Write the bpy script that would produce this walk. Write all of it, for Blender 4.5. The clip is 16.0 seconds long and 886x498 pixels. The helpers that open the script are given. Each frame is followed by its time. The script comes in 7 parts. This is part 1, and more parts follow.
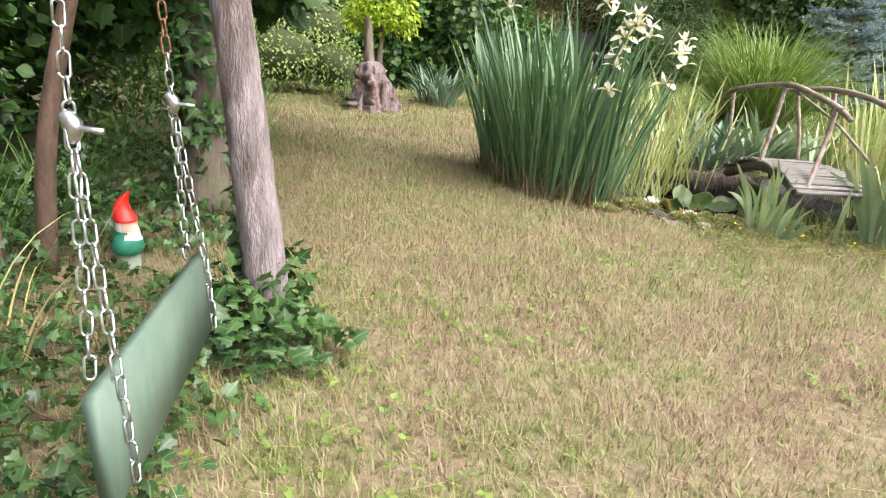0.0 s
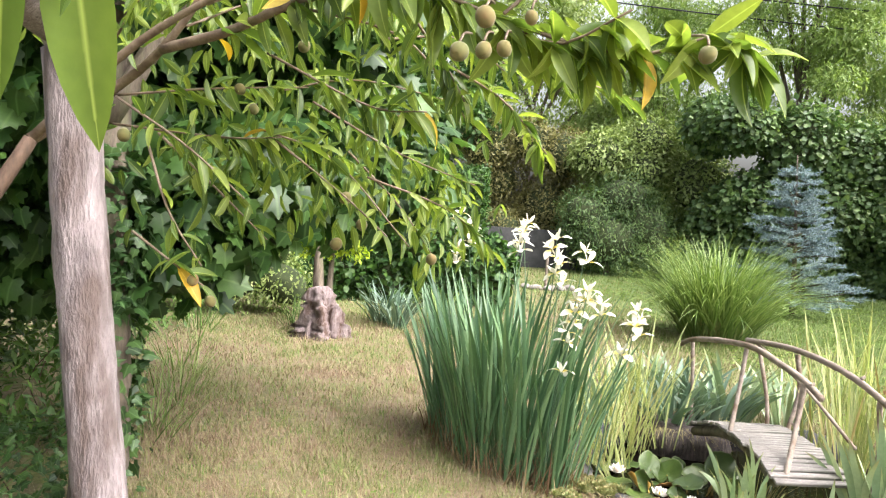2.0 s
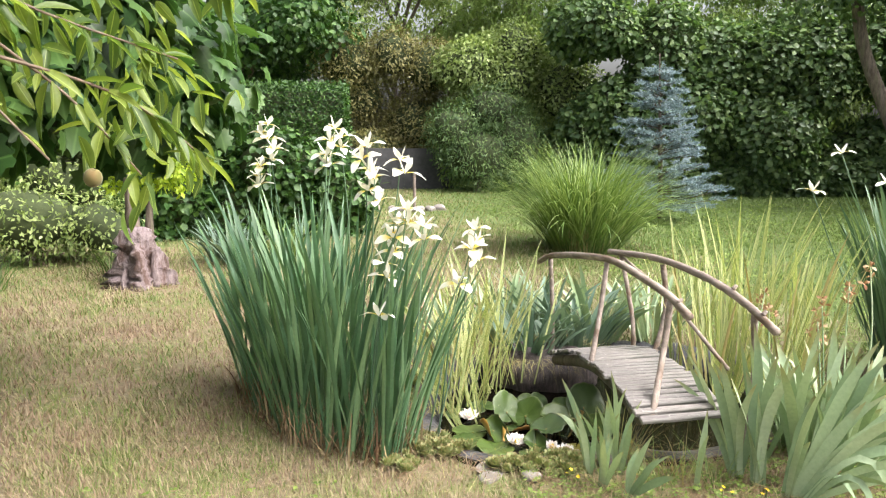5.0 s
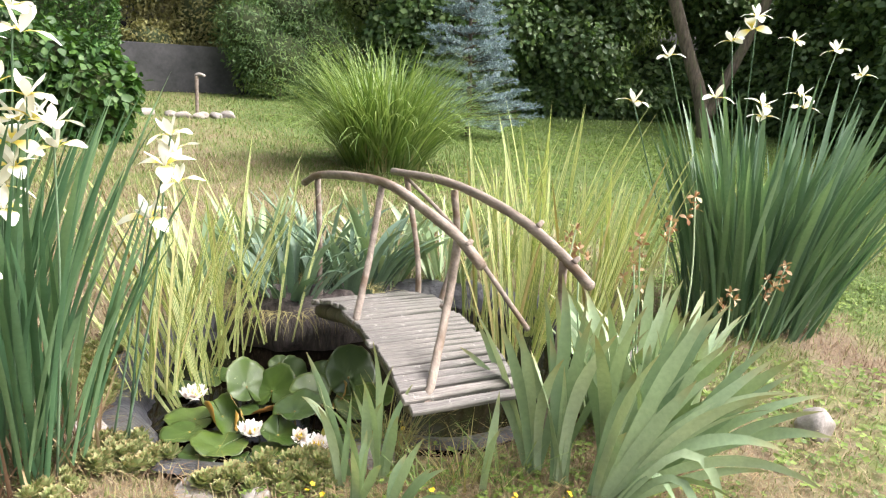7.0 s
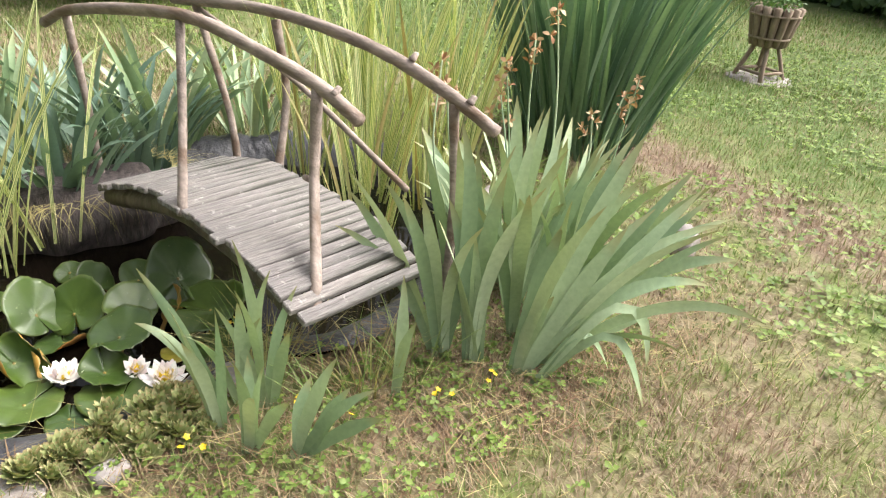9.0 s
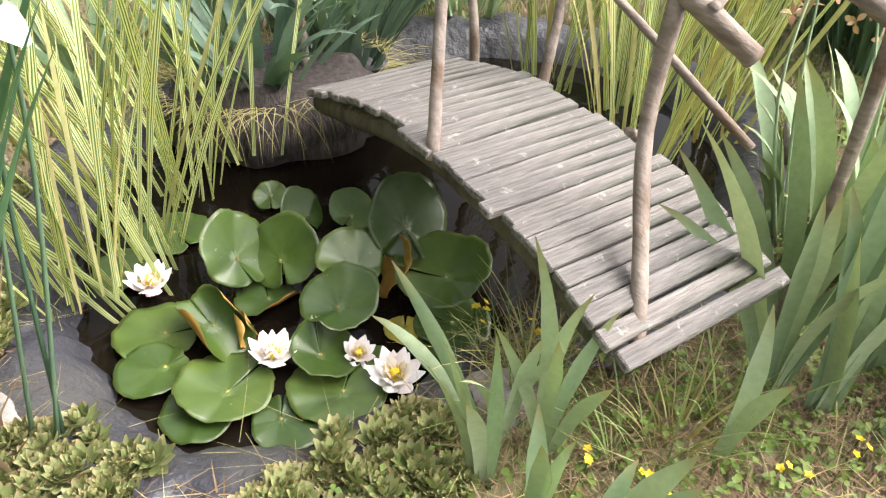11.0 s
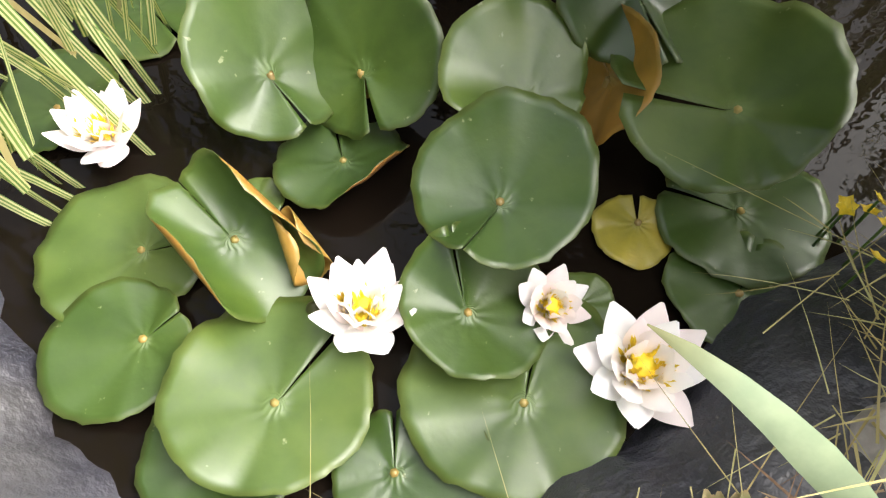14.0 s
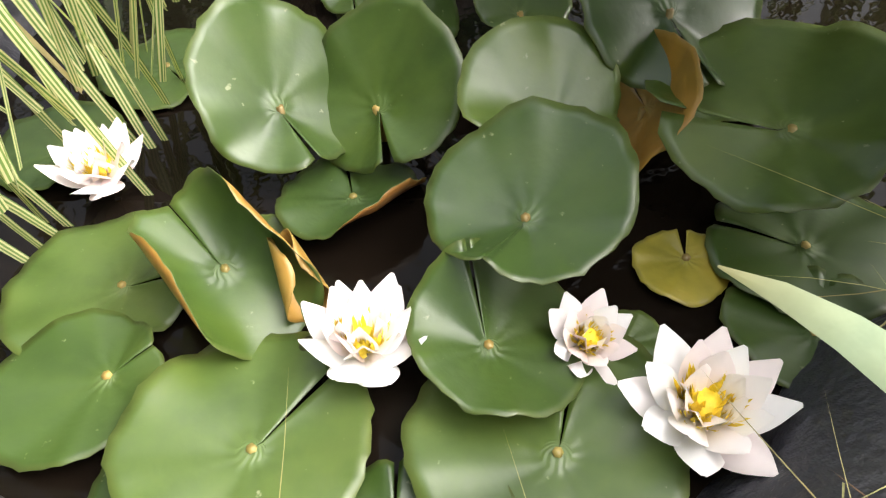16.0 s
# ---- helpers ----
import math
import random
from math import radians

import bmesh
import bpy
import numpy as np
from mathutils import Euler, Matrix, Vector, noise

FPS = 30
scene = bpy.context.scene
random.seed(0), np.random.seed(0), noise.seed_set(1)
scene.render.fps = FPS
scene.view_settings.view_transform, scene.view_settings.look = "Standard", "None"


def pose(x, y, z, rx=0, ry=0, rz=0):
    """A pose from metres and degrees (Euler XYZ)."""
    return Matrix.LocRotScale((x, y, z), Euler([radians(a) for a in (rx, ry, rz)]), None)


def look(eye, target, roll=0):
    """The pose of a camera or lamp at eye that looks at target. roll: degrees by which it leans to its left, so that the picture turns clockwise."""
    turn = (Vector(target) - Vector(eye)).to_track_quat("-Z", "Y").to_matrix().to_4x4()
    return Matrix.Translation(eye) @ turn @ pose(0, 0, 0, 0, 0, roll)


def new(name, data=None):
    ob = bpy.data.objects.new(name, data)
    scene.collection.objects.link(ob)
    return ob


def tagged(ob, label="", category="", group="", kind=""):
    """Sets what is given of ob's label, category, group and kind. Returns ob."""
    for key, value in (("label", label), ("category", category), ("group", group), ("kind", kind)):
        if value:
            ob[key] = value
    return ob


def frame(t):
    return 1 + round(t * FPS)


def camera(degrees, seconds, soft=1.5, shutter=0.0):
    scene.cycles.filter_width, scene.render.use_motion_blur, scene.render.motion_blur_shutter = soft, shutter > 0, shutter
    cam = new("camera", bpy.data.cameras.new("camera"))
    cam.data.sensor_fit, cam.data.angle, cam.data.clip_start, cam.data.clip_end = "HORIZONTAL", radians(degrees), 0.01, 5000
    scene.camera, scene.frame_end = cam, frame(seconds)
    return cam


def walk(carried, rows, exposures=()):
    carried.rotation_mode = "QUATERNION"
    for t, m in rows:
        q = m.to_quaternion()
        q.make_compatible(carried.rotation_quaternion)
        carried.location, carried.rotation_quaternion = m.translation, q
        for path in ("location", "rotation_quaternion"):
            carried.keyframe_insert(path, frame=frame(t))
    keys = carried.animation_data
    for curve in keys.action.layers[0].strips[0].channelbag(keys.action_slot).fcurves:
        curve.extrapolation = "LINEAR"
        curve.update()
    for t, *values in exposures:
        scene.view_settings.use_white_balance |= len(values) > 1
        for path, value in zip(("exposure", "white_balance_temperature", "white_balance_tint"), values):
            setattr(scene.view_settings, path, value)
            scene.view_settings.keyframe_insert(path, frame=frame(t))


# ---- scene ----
cam = camera(63.7, 16.0, 1.2)
PATH = [
    (0, (0.698, 0.644, 1.083), (0.642, 2.548, 0.476), 4.2),
    (0.5, (0.734, 0.753, 1.217), (0.703, 2.683, 0.694), 4.1),
    (1, (0.721, 0.914, 1.406), (0.729, 2.845, 0.883), 3.6),
    (1.5, (0.73, 1.048, 1.539), (0.803, 3.019, 1.21), 3.9),
    (2, (0.781, 1.161, 1.629), (0.788, 3.157, 1.497), 3.7),
    (2.5, (0.873, 1.299, 1.7), (0.718, 3.293, 1.694), 4.5),
    (3, (0.951, 1.406, 1.743), (0.82, 3.401, 1.805), 4.7),
    (3.5, (0.987, 1.535, 1.72), (0.97, 3.535, 1.718), 4.3),
    (4, (0.993, 1.73, 1.678), (1.147, 3.723, 1.635), 4.5),
    (4.2, (1.004, 1.776, 1.648), (1.213, 3.762, 1.544), 3.0),
    (6.3, (1.75, 2.657, 1.414), (2.284, 4.526, 0.942), 1.7),
    (6.5, (1.768, 2.756, 1.406), (2.392, 4.601, 0.953), 2.2),
    (7, (1.816, 2.947, 1.381), (2.623, 4.696, 0.842), 4.3),
    (7.5, (1.904, 3.177, 1.373), (2.898, 4.801, 0.76), 3.4),
    (8, (1.976, 3.323, 1.347), (3.102, 4.814, 0.634), 3.7),
    (8.5, (1.943, 3.402, 1.321), (3.192, 4.702, 0.454), 3.7),
    (9, (1.789, 3.569, 1.273), (3.068, 4.79, 0.34), 4.8),
    (9.5, (1.711, 3.738, 1.209), (2.865, 5.051, 0.238), 3.8),
    (9.7, (1.731, 3.828, 1.183), (2.816, 5.195, 0.207), 3.7),
    (11.8, (2.011, 4.533, 1.108), (2.544, 5.789, -0.355), -3.9),
    (12, (2.044, 4.579, 1.076), (2.452, 5.853, -0.411), -7.6),
    (12.5, (2.136, 4.75, 0.965), (2.493, 5.925, -0.614), -7.3),
    (13, (2.127, 4.963, 0.835), (2.47, 6.008, -0.835), -9.1),
    (13.5, (2.169, 5.055, 0.689), (2.533, 6.011, -1.03), -5.9),
    (14, (2.167, 5.095, 0.608), (2.551, 5.947, -1.16), -4.9),
    (14.5, (2.178, 5.1, 0.552), (2.523, 5.963, -1.219), -7.0),
    (15, (2.17, 5.106, 0.507), (2.576, 6.042, -1.213), -5.7),
    (15.5, (2.159, 5.081, 0.466), (2.602, 6.105, -1.194), -6.1),
    (16, (2.145, 5.043, 0.452), (2.644, 6.263, -1.053), -5.9),
]
walk(cam, [(t, look(eye, target, roll)) for t, eye, target, roll in PATH],
     exposures=[(0.0, 1.12), (1.0, 1.25), (2.0, 1.48), (2.5, 1.48), (3.0, 1.36), (4.0, 1.28), (7.0, 1.25), (9.0, 1.15), (12.0, 1.32), (13.0, 1.42), (14.0, 1.36), (16.0, 1.28)])

# ---- world, sun, exposure ----
world = bpy.data.worlds.new("sky")
world.use_nodes = True
scene.world = world
wn = world.node_tree
sky = wn.nodes.new("ShaderNodeTexSky")
sky.sky_type, sky.sun_disc = "NISHITA", False
SUN_EL, SUN_AZ = radians(50), radians(118)
sky.sun_elevation, sky.sun_rotation = SUN_EL, SUN_AZ
sky.air_density, sky.dust_density, sky.ozone_density = 1.0, 9.0, 1.0
wn.nodes["Background"].inputs["Strength"].default_value = 0.15
haze = wn.nodes.new("ShaderNodeHueSaturation")
haze.inputs["Saturation"].default_value, haze.inputs["Value"].default_value = 0.3, 1.25
wn.links.new(sky.outputs[0], haze.inputs["Color"])
wn.links.new(haze.outputs[0], wn.nodes["Background"].inputs["Color"])
sun = new("sun", bpy.data.lights.new("sun", "SUN"))
sun.data.energy, sun.data.angle, sun.data.color = 1.5, radians(70), (1.0, 0.95, 0.88)
sun.matrix_world = look((math.sin(SUN_AZ) * math.cos(SUN_EL) * 40, math.cos(SUN_AZ) * math.cos(SUN_EL) * 40, math.sin(SUN_EL) * 40), (0, 0, 0))

rng = np.random.default_rng(7)


# ---- materials ----
def start_mat(name):
    m = bpy.data.materials.new(name)
    m.use_nodes = True
    nt = m.node_tree
    return m, nt, nt.nodes["Principled BSDF"]


def node(nt, kind, links=(), **values):
    """A node; links: (input, socket) pairs; values: attributes of the node."""
    n = nt.nodes.new(kind)
    for key, value in values.items():
        if key == "operation":
            n.operation = value
        elif key == "blend_type":
            n.blend_type = value
        elif key == "data_type":
            n.data_type = value
    for key, socket in links:
        if isinstance(socket, bpy.types.NodeSocket):
            nt.links.new(socket, n.inputs[key])
        else:
            n.inputs[key].default_value = socket
    return n


def ramp(nt, fac, stops):
    n = nt.nodes.new("ShaderNodeValToRGB")
    while len(n.color_ramp.elements) < len(stops):
        n.color_ramp.elements.new(0.5)
    for e, (p, c) in zip(n.color_ramp.elements, stops):
        e.position, e.color = p, (*c, 1)
    nt.links.new(fac, n.inputs[0])
    return n.outputs[0]


def noise_tex(nt, scale, detail=4.0, vec=None, rough=0.55):
    n = node(nt, "ShaderNodeTexNoise", [("Scale", scale), ("Detail", detail), ("Roughness", rough)])
    if vec is None:
        vec = nt.nodes.new("ShaderNodeTexCoord").outputs["Object"]
    nt.links.new(vec, n.inputs["Vector"])
    return n.outputs["Fac"]


def mixed(nt, fac, a, b, blend="MIX"):
    n = nt.nodes.new("ShaderNodeMix")
    n.data_type, n.blend_type = "RGBA", blend
    for i, v in ((0, fac), (6, a), (7, b)):
        if isinstance(v, bpy.types.NodeSocket):
            nt.links.new(v, n.inputs[i])
        elif i == 0:
            n.inputs[0].default_value = v
        else:
            n.inputs[i].default_value = (*v, 1)
    return n.outputs[2]


def bumped(nt, bsdf, height, strength, dist=0.01):
    b = node(nt, "ShaderNodeBump", [("Height", height), ("Strength", strength), ("Distance", dist)])
    nt.links.new(b.outputs[0], bsdf.inputs["Normal"])


def variation(nt):
    """A random number for each object and each loose piece of a joined mesh."""
    a = nt.nodes.new("ShaderNodeObjectInfo").outputs["Random"]
    b = nt.nodes.new("ShaderNodeNewGeometry").outputs["Random Per Island"]
    s = node(nt, "ShaderNodeMath", [(0, a), (1, b)], operation="ADD")
    return node(nt, "ShaderNodeMath", [(0, s.outputs[0])], operation="FRACT").outputs[0]


def leaf_mat(name, dark, mid, light, rough=0.45, trans=0.3, vein=0.0, stripe=None, spot=None, tip=None, bump=0.15):
    """Leaf: colour by piece, two scales of mottling, midrib by the strip's u, lengthwise stripes or a dry tip where given."""
    m, nt, bsdf = start_mat(name)
    col = ramp(nt, variation(nt), [(0.0, dark), (0.5, mid), (1.0, light)])
    pos = nt.nodes.new("ShaderNodeNewGeometry").outputs["Position"]
    big = noise_tex(nt, 2.2, 2, pos)
    fine = noise_tex(nt, 60, 3, pos)
    col = mixed(nt, 0.55, col, ramp(nt, big, [(0.3, (0.62, 0.66, 0.6)), (0.7, (1.25, 1.25, 1.1))]), "MULTIPLY")
    col = mixed(nt, 0.5, col, ramp(nt, fine, [(0.3, (0.75, 0.78, 0.75)), (0.7, (1.15, 1.12, 1.1))]), "MULTIPLY")
    uv = nt.nodes.new("ShaderNodeUVMap")
    sep = node(nt, "ShaderNodeSeparateXYZ", [(0, uv.outputs[0])])
    u, v = sep.outputs[0], sep.outputs[1]
    if vein:
        d = node(nt, "ShaderNodeMath", [(0, u), (1, 0.5)], operation="SUBTRACT")
        d = node(nt, "ShaderNodeMath", [(0, d.outputs[0])], operation="ABSOLUTE")
        col = mixed(nt, ramp(nt, d.outputs[0], [(0.0, (vein,) * 3), (0.06, (0, 0, 0))]), col, tuple(min(1, c * 1.6 + 0.05) for c in light))
    if stripe:
        w = node(nt, "ShaderNodeTexWave", [("Scale", 0.9), ("Distortion", 1.2), ("Detail", 1.0)])
        nt.links.new(node(nt, "ShaderNodeCombineXYZ", [(0, u), (1, variation(nt))]).outputs[0], w.inputs["Vector"])
        col = mixed(nt, ramp(nt, w.outputs["Fac"], [(0.42, (0, 0, 0)), (0.6, (1, 1, 1))]), col, stripe)
    if tip:
        col = mixed(nt, ramp(nt, v, [(0.82, (0, 0, 0)), (1.0, (0.9, 0.9, 0.9))]), col, tip)
    if spot:
        col = mixed(nt, ramp(nt, noise_tex(nt, 25, 4, pos), [(0.62, (0, 0, 0)), (0.7, (0.7, 0.7, 0.7))]), col, spot)
    nt.links.new(col, bsdf.inputs["Base Color"])
    bsdf.inputs["Roughness"].default_value = rough
    bsdf.inputs["Specular IOR Level"].default_value = 0.45
    bumped(nt, bsdf, fine, bump, 0.004)
    if trans:
        t = nt.nodes.new("ShaderNodeBsdfTranslucent")
        nt.links.new(mixed(nt, 1.0, col, (1.25, 1.3, 0.7), "MULTIPLY"), t.inputs["Color"])
        mix = node(nt, "ShaderNodeMixShader", [(0, trans), (1, bsdf.outputs[0]), (2, t.outputs[0])])
        nt.links.new(mix.outputs[0], nt.nodes["Material Output"].inputs["Surface"])
    return m


def solid_mat(name, a, b, scale=12, rough=0.8, bump=0.4, stretch=(1, 1, 1), c=None, metal=0.0, dist=0.01, spots=None):
    """Stone, wood, paint: two or three colours by stretched noise at two scales, with relief."""
    m, nt, bsdf = start_mat(name)
    tc = nt.nodes.new("ShaderNodeTexCoord")
    mp = node(nt, "ShaderNodeMapping", [("Vector", tc.outputs["Object"]), ("Scale", stretch)])
    n1, n2 = noise_tex(nt, scale, 6, mp.outputs[0]), noise_tex(nt, scale * 5, 4, mp.outputs[0])
    col = ramp(nt, n1, [(0.3, a), (0.7, b)])
    if c:
        col = mixed(nt, ramp(nt, noise_tex(nt, scale * 0.45, 3, mp.outputs[0]), [(0.5, (0, 0, 0)), (0.65, (1, 1, 1))]), col, c)
    col = mixed(nt, 0.6, col, ramp(nt, n2, [(0.3, (0.7, 0.7, 0.7)), (0.7, (1.2, 1.2, 1.2))]), "MULTIPLY")
    col = mixed(nt, 0.35, col, ramp(nt, variation(nt), [(0.0, (0.7, 0.7, 0.72)), (1.0, (1.25, 1.22, 1.18))]), "MULTIPLY")
    if spots:
        pos = nt.nodes.new("ShaderNodeNewGeometry").outputs["Position"]
        col = mixed(nt, ramp(nt, noise_tex(nt, 22, 5, pos, 0.7), [(0.60, (0, 0, 0)), (0.68, (0.75,) * 3)]), col, spots)
    nt.links.new(col, bsdf.inputs["Base Color"])
    bsdf.inputs["Roughness"].default_value, bsdf.inputs["Metallic"].default_value = rough, metal
    bumped(nt, bsdf, mixed(nt, 0.4, n1, n2), bump, dist)
    return m


M_IRIS = leaf_mat("iris_leaf", (0.05, 0.11, 0.06), (0.095, 0.185, 0.10), (0.18, 0.28, 0.155), 0.36, 0.2)
M_IRISB = leaf_mat("blue_green_iris_leaf", (0.075, 0.14, 0.092), (0.12, 0.20, 0.13), (0.19, 0.28, 0.19), 0.4, 0.2)
M_BEARDED = leaf_mat("bearded_iris_leaf", (0.18, 0.26, 0.15), (0.285, 0.375, 0.24), (0.41, 0.49, 0.34), 0.5, 0.10, tip=(0.30, 0.27, 0.12))
M_BLUEIRIS = leaf_mat("blue_iris_leaf", (0.09, 0.15, 0.115), (0.14, 0.21, 0.165), (0.20, 0.28, 0.22), 0.5, 0.15)
M_REED = leaf_mat("striped_reed_leaf", (0.10, 0.19, 0.04), (0.14, 0.24, 0.06), (0.18, 0.28, 0.07), 0.45, 0.3, stripe=(0.62, 0.59, 0.32))
M_DRYREED = leaf_mat("dry_reed_leaf", (0.28, 0.22, 0.10), (0.38, 0.32, 0.15), (0.42, 0.40, 0.2), 0.7, 0.2)
M_FOUNTAIN = leaf_mat("fountain_grass_leaf", (0.085, 0.15, 0.038), (0.17, 0.25, 0.075), (0.31, 0.39, 0.17), 0.5, 0.3)
M_PEACH = leaf_mat("peach_leaf", (0.075, 0.13, 0.032), (0.145, 0.215, 0.045), (0.27, 0.33, 0.07), 0.34, 0.5, vein=0.7)
M_PEACH_YELLOW = leaf_mat("yellowed_peach_leaf", (0.45, 0.28, 0.03), (0.5, 0.3, 0.03), (0.5, 0.36, 0.05), 0.45, 0.35, vein=0.5)
M_VINE = leaf_mat("broad_leaf", (0.022, 0.06, 0.016), (0.04, 0.095, 0.022), (0.08, 0.155, 0.036), 0.42, 0.3, vein=0.4)
M_IVY = leaf_mat("ivy_leaf", (0.02, 0.05, 0.015), (0.035, 0.085, 0.022), (0.065, 0.125, 0.035), 0.42, 0.2, vein=0.5)
M_HEDGE = leaf_mat("hedge_leaf", (0.02, 0.06, 0.014), (0.04, 0.10, 0.02), (0.08, 0.16, 0.03), 0.5, 0.25)
M_DARKSHRUB = leaf_mat("dark_shrub_leaf", (0.055, 0.105, 0.042), (0.10, 0.17, 0.068), (0.19, 0.27, 0.11), 0.45, 0.35)
M_LIGHTSHRUB = leaf_mat("pale_shrub_leaf", (0.13, 0.19, 0.06), (0.24, 0.31, 0.11), (0.38, 0.45, 0.21), 0.5, 0.35)
M_BROWNSHRUB = leaf_mat("brownish_shrub_leaf", (0.12, 0.115, 0.045), (0.20, 0.185, 0.075), (0.28, 0.26, 0.115), 0.55, 0.3)
M_WILLOW = leaf_mat("willow_leaf", (0.15, 0.23, 0.07), (0.24, 0.33, 0.11), (0.34, 0.43, 0.17), 0.5, 0.45)
M_LIME = leaf_mat("lime_leaf", (0.22, 0.33, 0.02), (0.34, 0.45, 0.03), (0.45, 0.55, 0.06), 0.5, 0.4)
M_SPRUCE = leaf_mat("blue_spruce_needle", (0.10, 0.16, 0.205), (0.23, 0.31, 0.38), (0.44, 0.53, 0.62), 0.6, 0.1)
M_NETTLE = leaf_mat("wild_herb_leaf", (0.05, 0.11, 0.025), (0.08, 0.16, 0.035), (0.13, 0.22, 0.05), 0.5, 0.3)
M_SEDUM = leaf_mat("houseleek_leaf", (0.16, 0.20, 0.075), (0.24, 0.275, 0.115), (0.34, 0.35, 0.18), 0.5, 0.15, tip=(0.38, 0.27, 0.15))
M_BARK = solid_mat("grey_brown_bark", (0.06, 0.045, 0.035), (0.20, 0.16, 0.13), 9, 0.9, 0.8, (3, 3, 0.6), (0.12, 0.11, 0.07))
M_REDBARK = solid_mat("reddish_bark", (0.05, 0.03, 0.02), (0.14, 0.085, 0.06), 14, 0.85, 0.6, (2, 2, 0.7))
M_TWIG = solid_mat("peach_twig", (0.11, 0.07, 0.05), (0.24, 0.18, 0.13), 22, 0.7, 0.4)
M_GREYWOOD = solid_mat("weathered_bare_wood", (0.13, 0.105, 0.11), (0.34, 0.285, 0.30), 10, 0.85, 1.0, (2.6, 2.6, 0.7), (0.11, 0.08, 0.075), dist=0.03)
M_RAIL = solid_mat("bare_branch_wood", (0.15, 0.115, 0.095), (0.35, 0.285, 0.25), 10, 0.8, 0.6, (3, 0.7, 3), (0.15, 0.10, 0.07))
M_PLANK = solid_mat("weathered_plank", (0.11, 0.098, 0.094), (0.36, 0.33, 0.315), 6, 0.85, 1.0, (0.9, 11, 9), (0.10, 0.10, 0.085), dist=0.014, spots=(0.46, 0.44, 0.40))
M_STONE = solid_mat("garden_stone", (0.20, 0.18, 0.17), (0.40, 0.36, 0.35), 16, 0.85, 0.5, c=(0.20, 0.17, 0.15))
M_CONCRETE = solid_mat("grey_concrete", (0.05, 0.05, 0.055), (0.10, 0.097, 0.105), 3, 0.85, 0.3)
M_LINER = solid_mat("black_pond_liner", (0.022, 0.022, 0.030), (0.050, 0.050, 0.064), 6, 0.42, 0.9, c=(0.06, 0.058, 0.062), dist=0.03)
M_SOIL = solid_mat("dark_soil", (0.05, 0.035, 0.022), (0.12, 0.085, 0.055), 20, 0.95, 0.8)
M_STUMP = solid_mat("rotten_stump_wood", (0.13, 0.095, 0.10), (0.34, 0.275, 0.28), 6, 0.9, 1.0, (4, 4, 0.8), (0.10, 0.06, 0.05), dist=0.03)


# ---- mesh tools ----
def fast_mesh(name, verts, faces, uvs=None, smooth=True):
    """A mesh from a vertex array and one or more index arrays."""
    groups = [np.asarray(f, dtype=np.int32) for f in (faces if isinstance(faces, list) else [faces]) if len(f)]
    me = bpy.data.meshes.new(name)
    verts = np.asarray(verts, dtype=np.float32)
    me.vertices.add(len(verts))
    me.vertices.foreach_set("co", verts.ravel())
    loops = np.concatenate([g.ravel() for g in groups])
    sizes = np.concatenate([np.full(len(g), g.shape[1], dtype=np.int32) for g in groups])
    me.loops.add(len(loops))
    me.loops.foreach_set("vertex_index", loops)
    me.polygons.add(len(sizes))
    me.polygons.foreach_set("loop_start", np.concatenate([[0], np.cumsum(sizes)[:-1]]).astype(np.int32))
    me.update(calc_edges=True)
    if uvs is not None:
        layer = me.uv_layers.new(name="UVMap")
        layer.data.foreach_set("uv", np.asarray(uvs, dtype=np.float32)[loops].ravel())
    me.polygons.foreach_set("use_smooth", np.full(len(sizes), smooth, dtype=bool))
    me.update()
    return me


def thing(name, label, category, loc=(0, 0, 0), group="", kind=""):
    ob = new(name)
    ob.location = loc
    ob.empty_display_size = 0.05
    return tagged(ob, label, category, group, kind)


def put(name, me, material, parent=None, label="", m=None):
    """One mesh object, under a thing or a part. m: its pose in the parent's space."""
    ob = new(name, me)
    if material is not None and not me.materials:
        me.materials.append(material)
    if parent is not None:
        ob.parent = parent
    if m is not None:
        ob.matrix_basis = m
    if label:
        ob["label"] = label
    return ob


def part(name, bm, material, parent=None, label="", smooth=True):
    me = bpy.data.meshes.new(name)
    bm.to_mesh(me)
    bm.free()
    me.polygons.foreach_set("use_smooth", np.full(len(me.polygons), smooth, dtype=bool))
    return put(name, me, material, parent, label)


def join_arrays(chunks):
    """Chunks of (verts, list of faces, uvs) as one."""
    V, F, U, n = [], {}, [], 0
    for v, fs, u in chunks:
        for f in fs:
            if len(f):
                F.setdefault(np.asarray(f).shape[1], []).append(np.asarray(f) + n)
        V.append(v)
        U.append(u)
        n += len(v)
    return np.concatenate(V), [np.concatenate(f) for f in F.values()], np.concatenate(U)


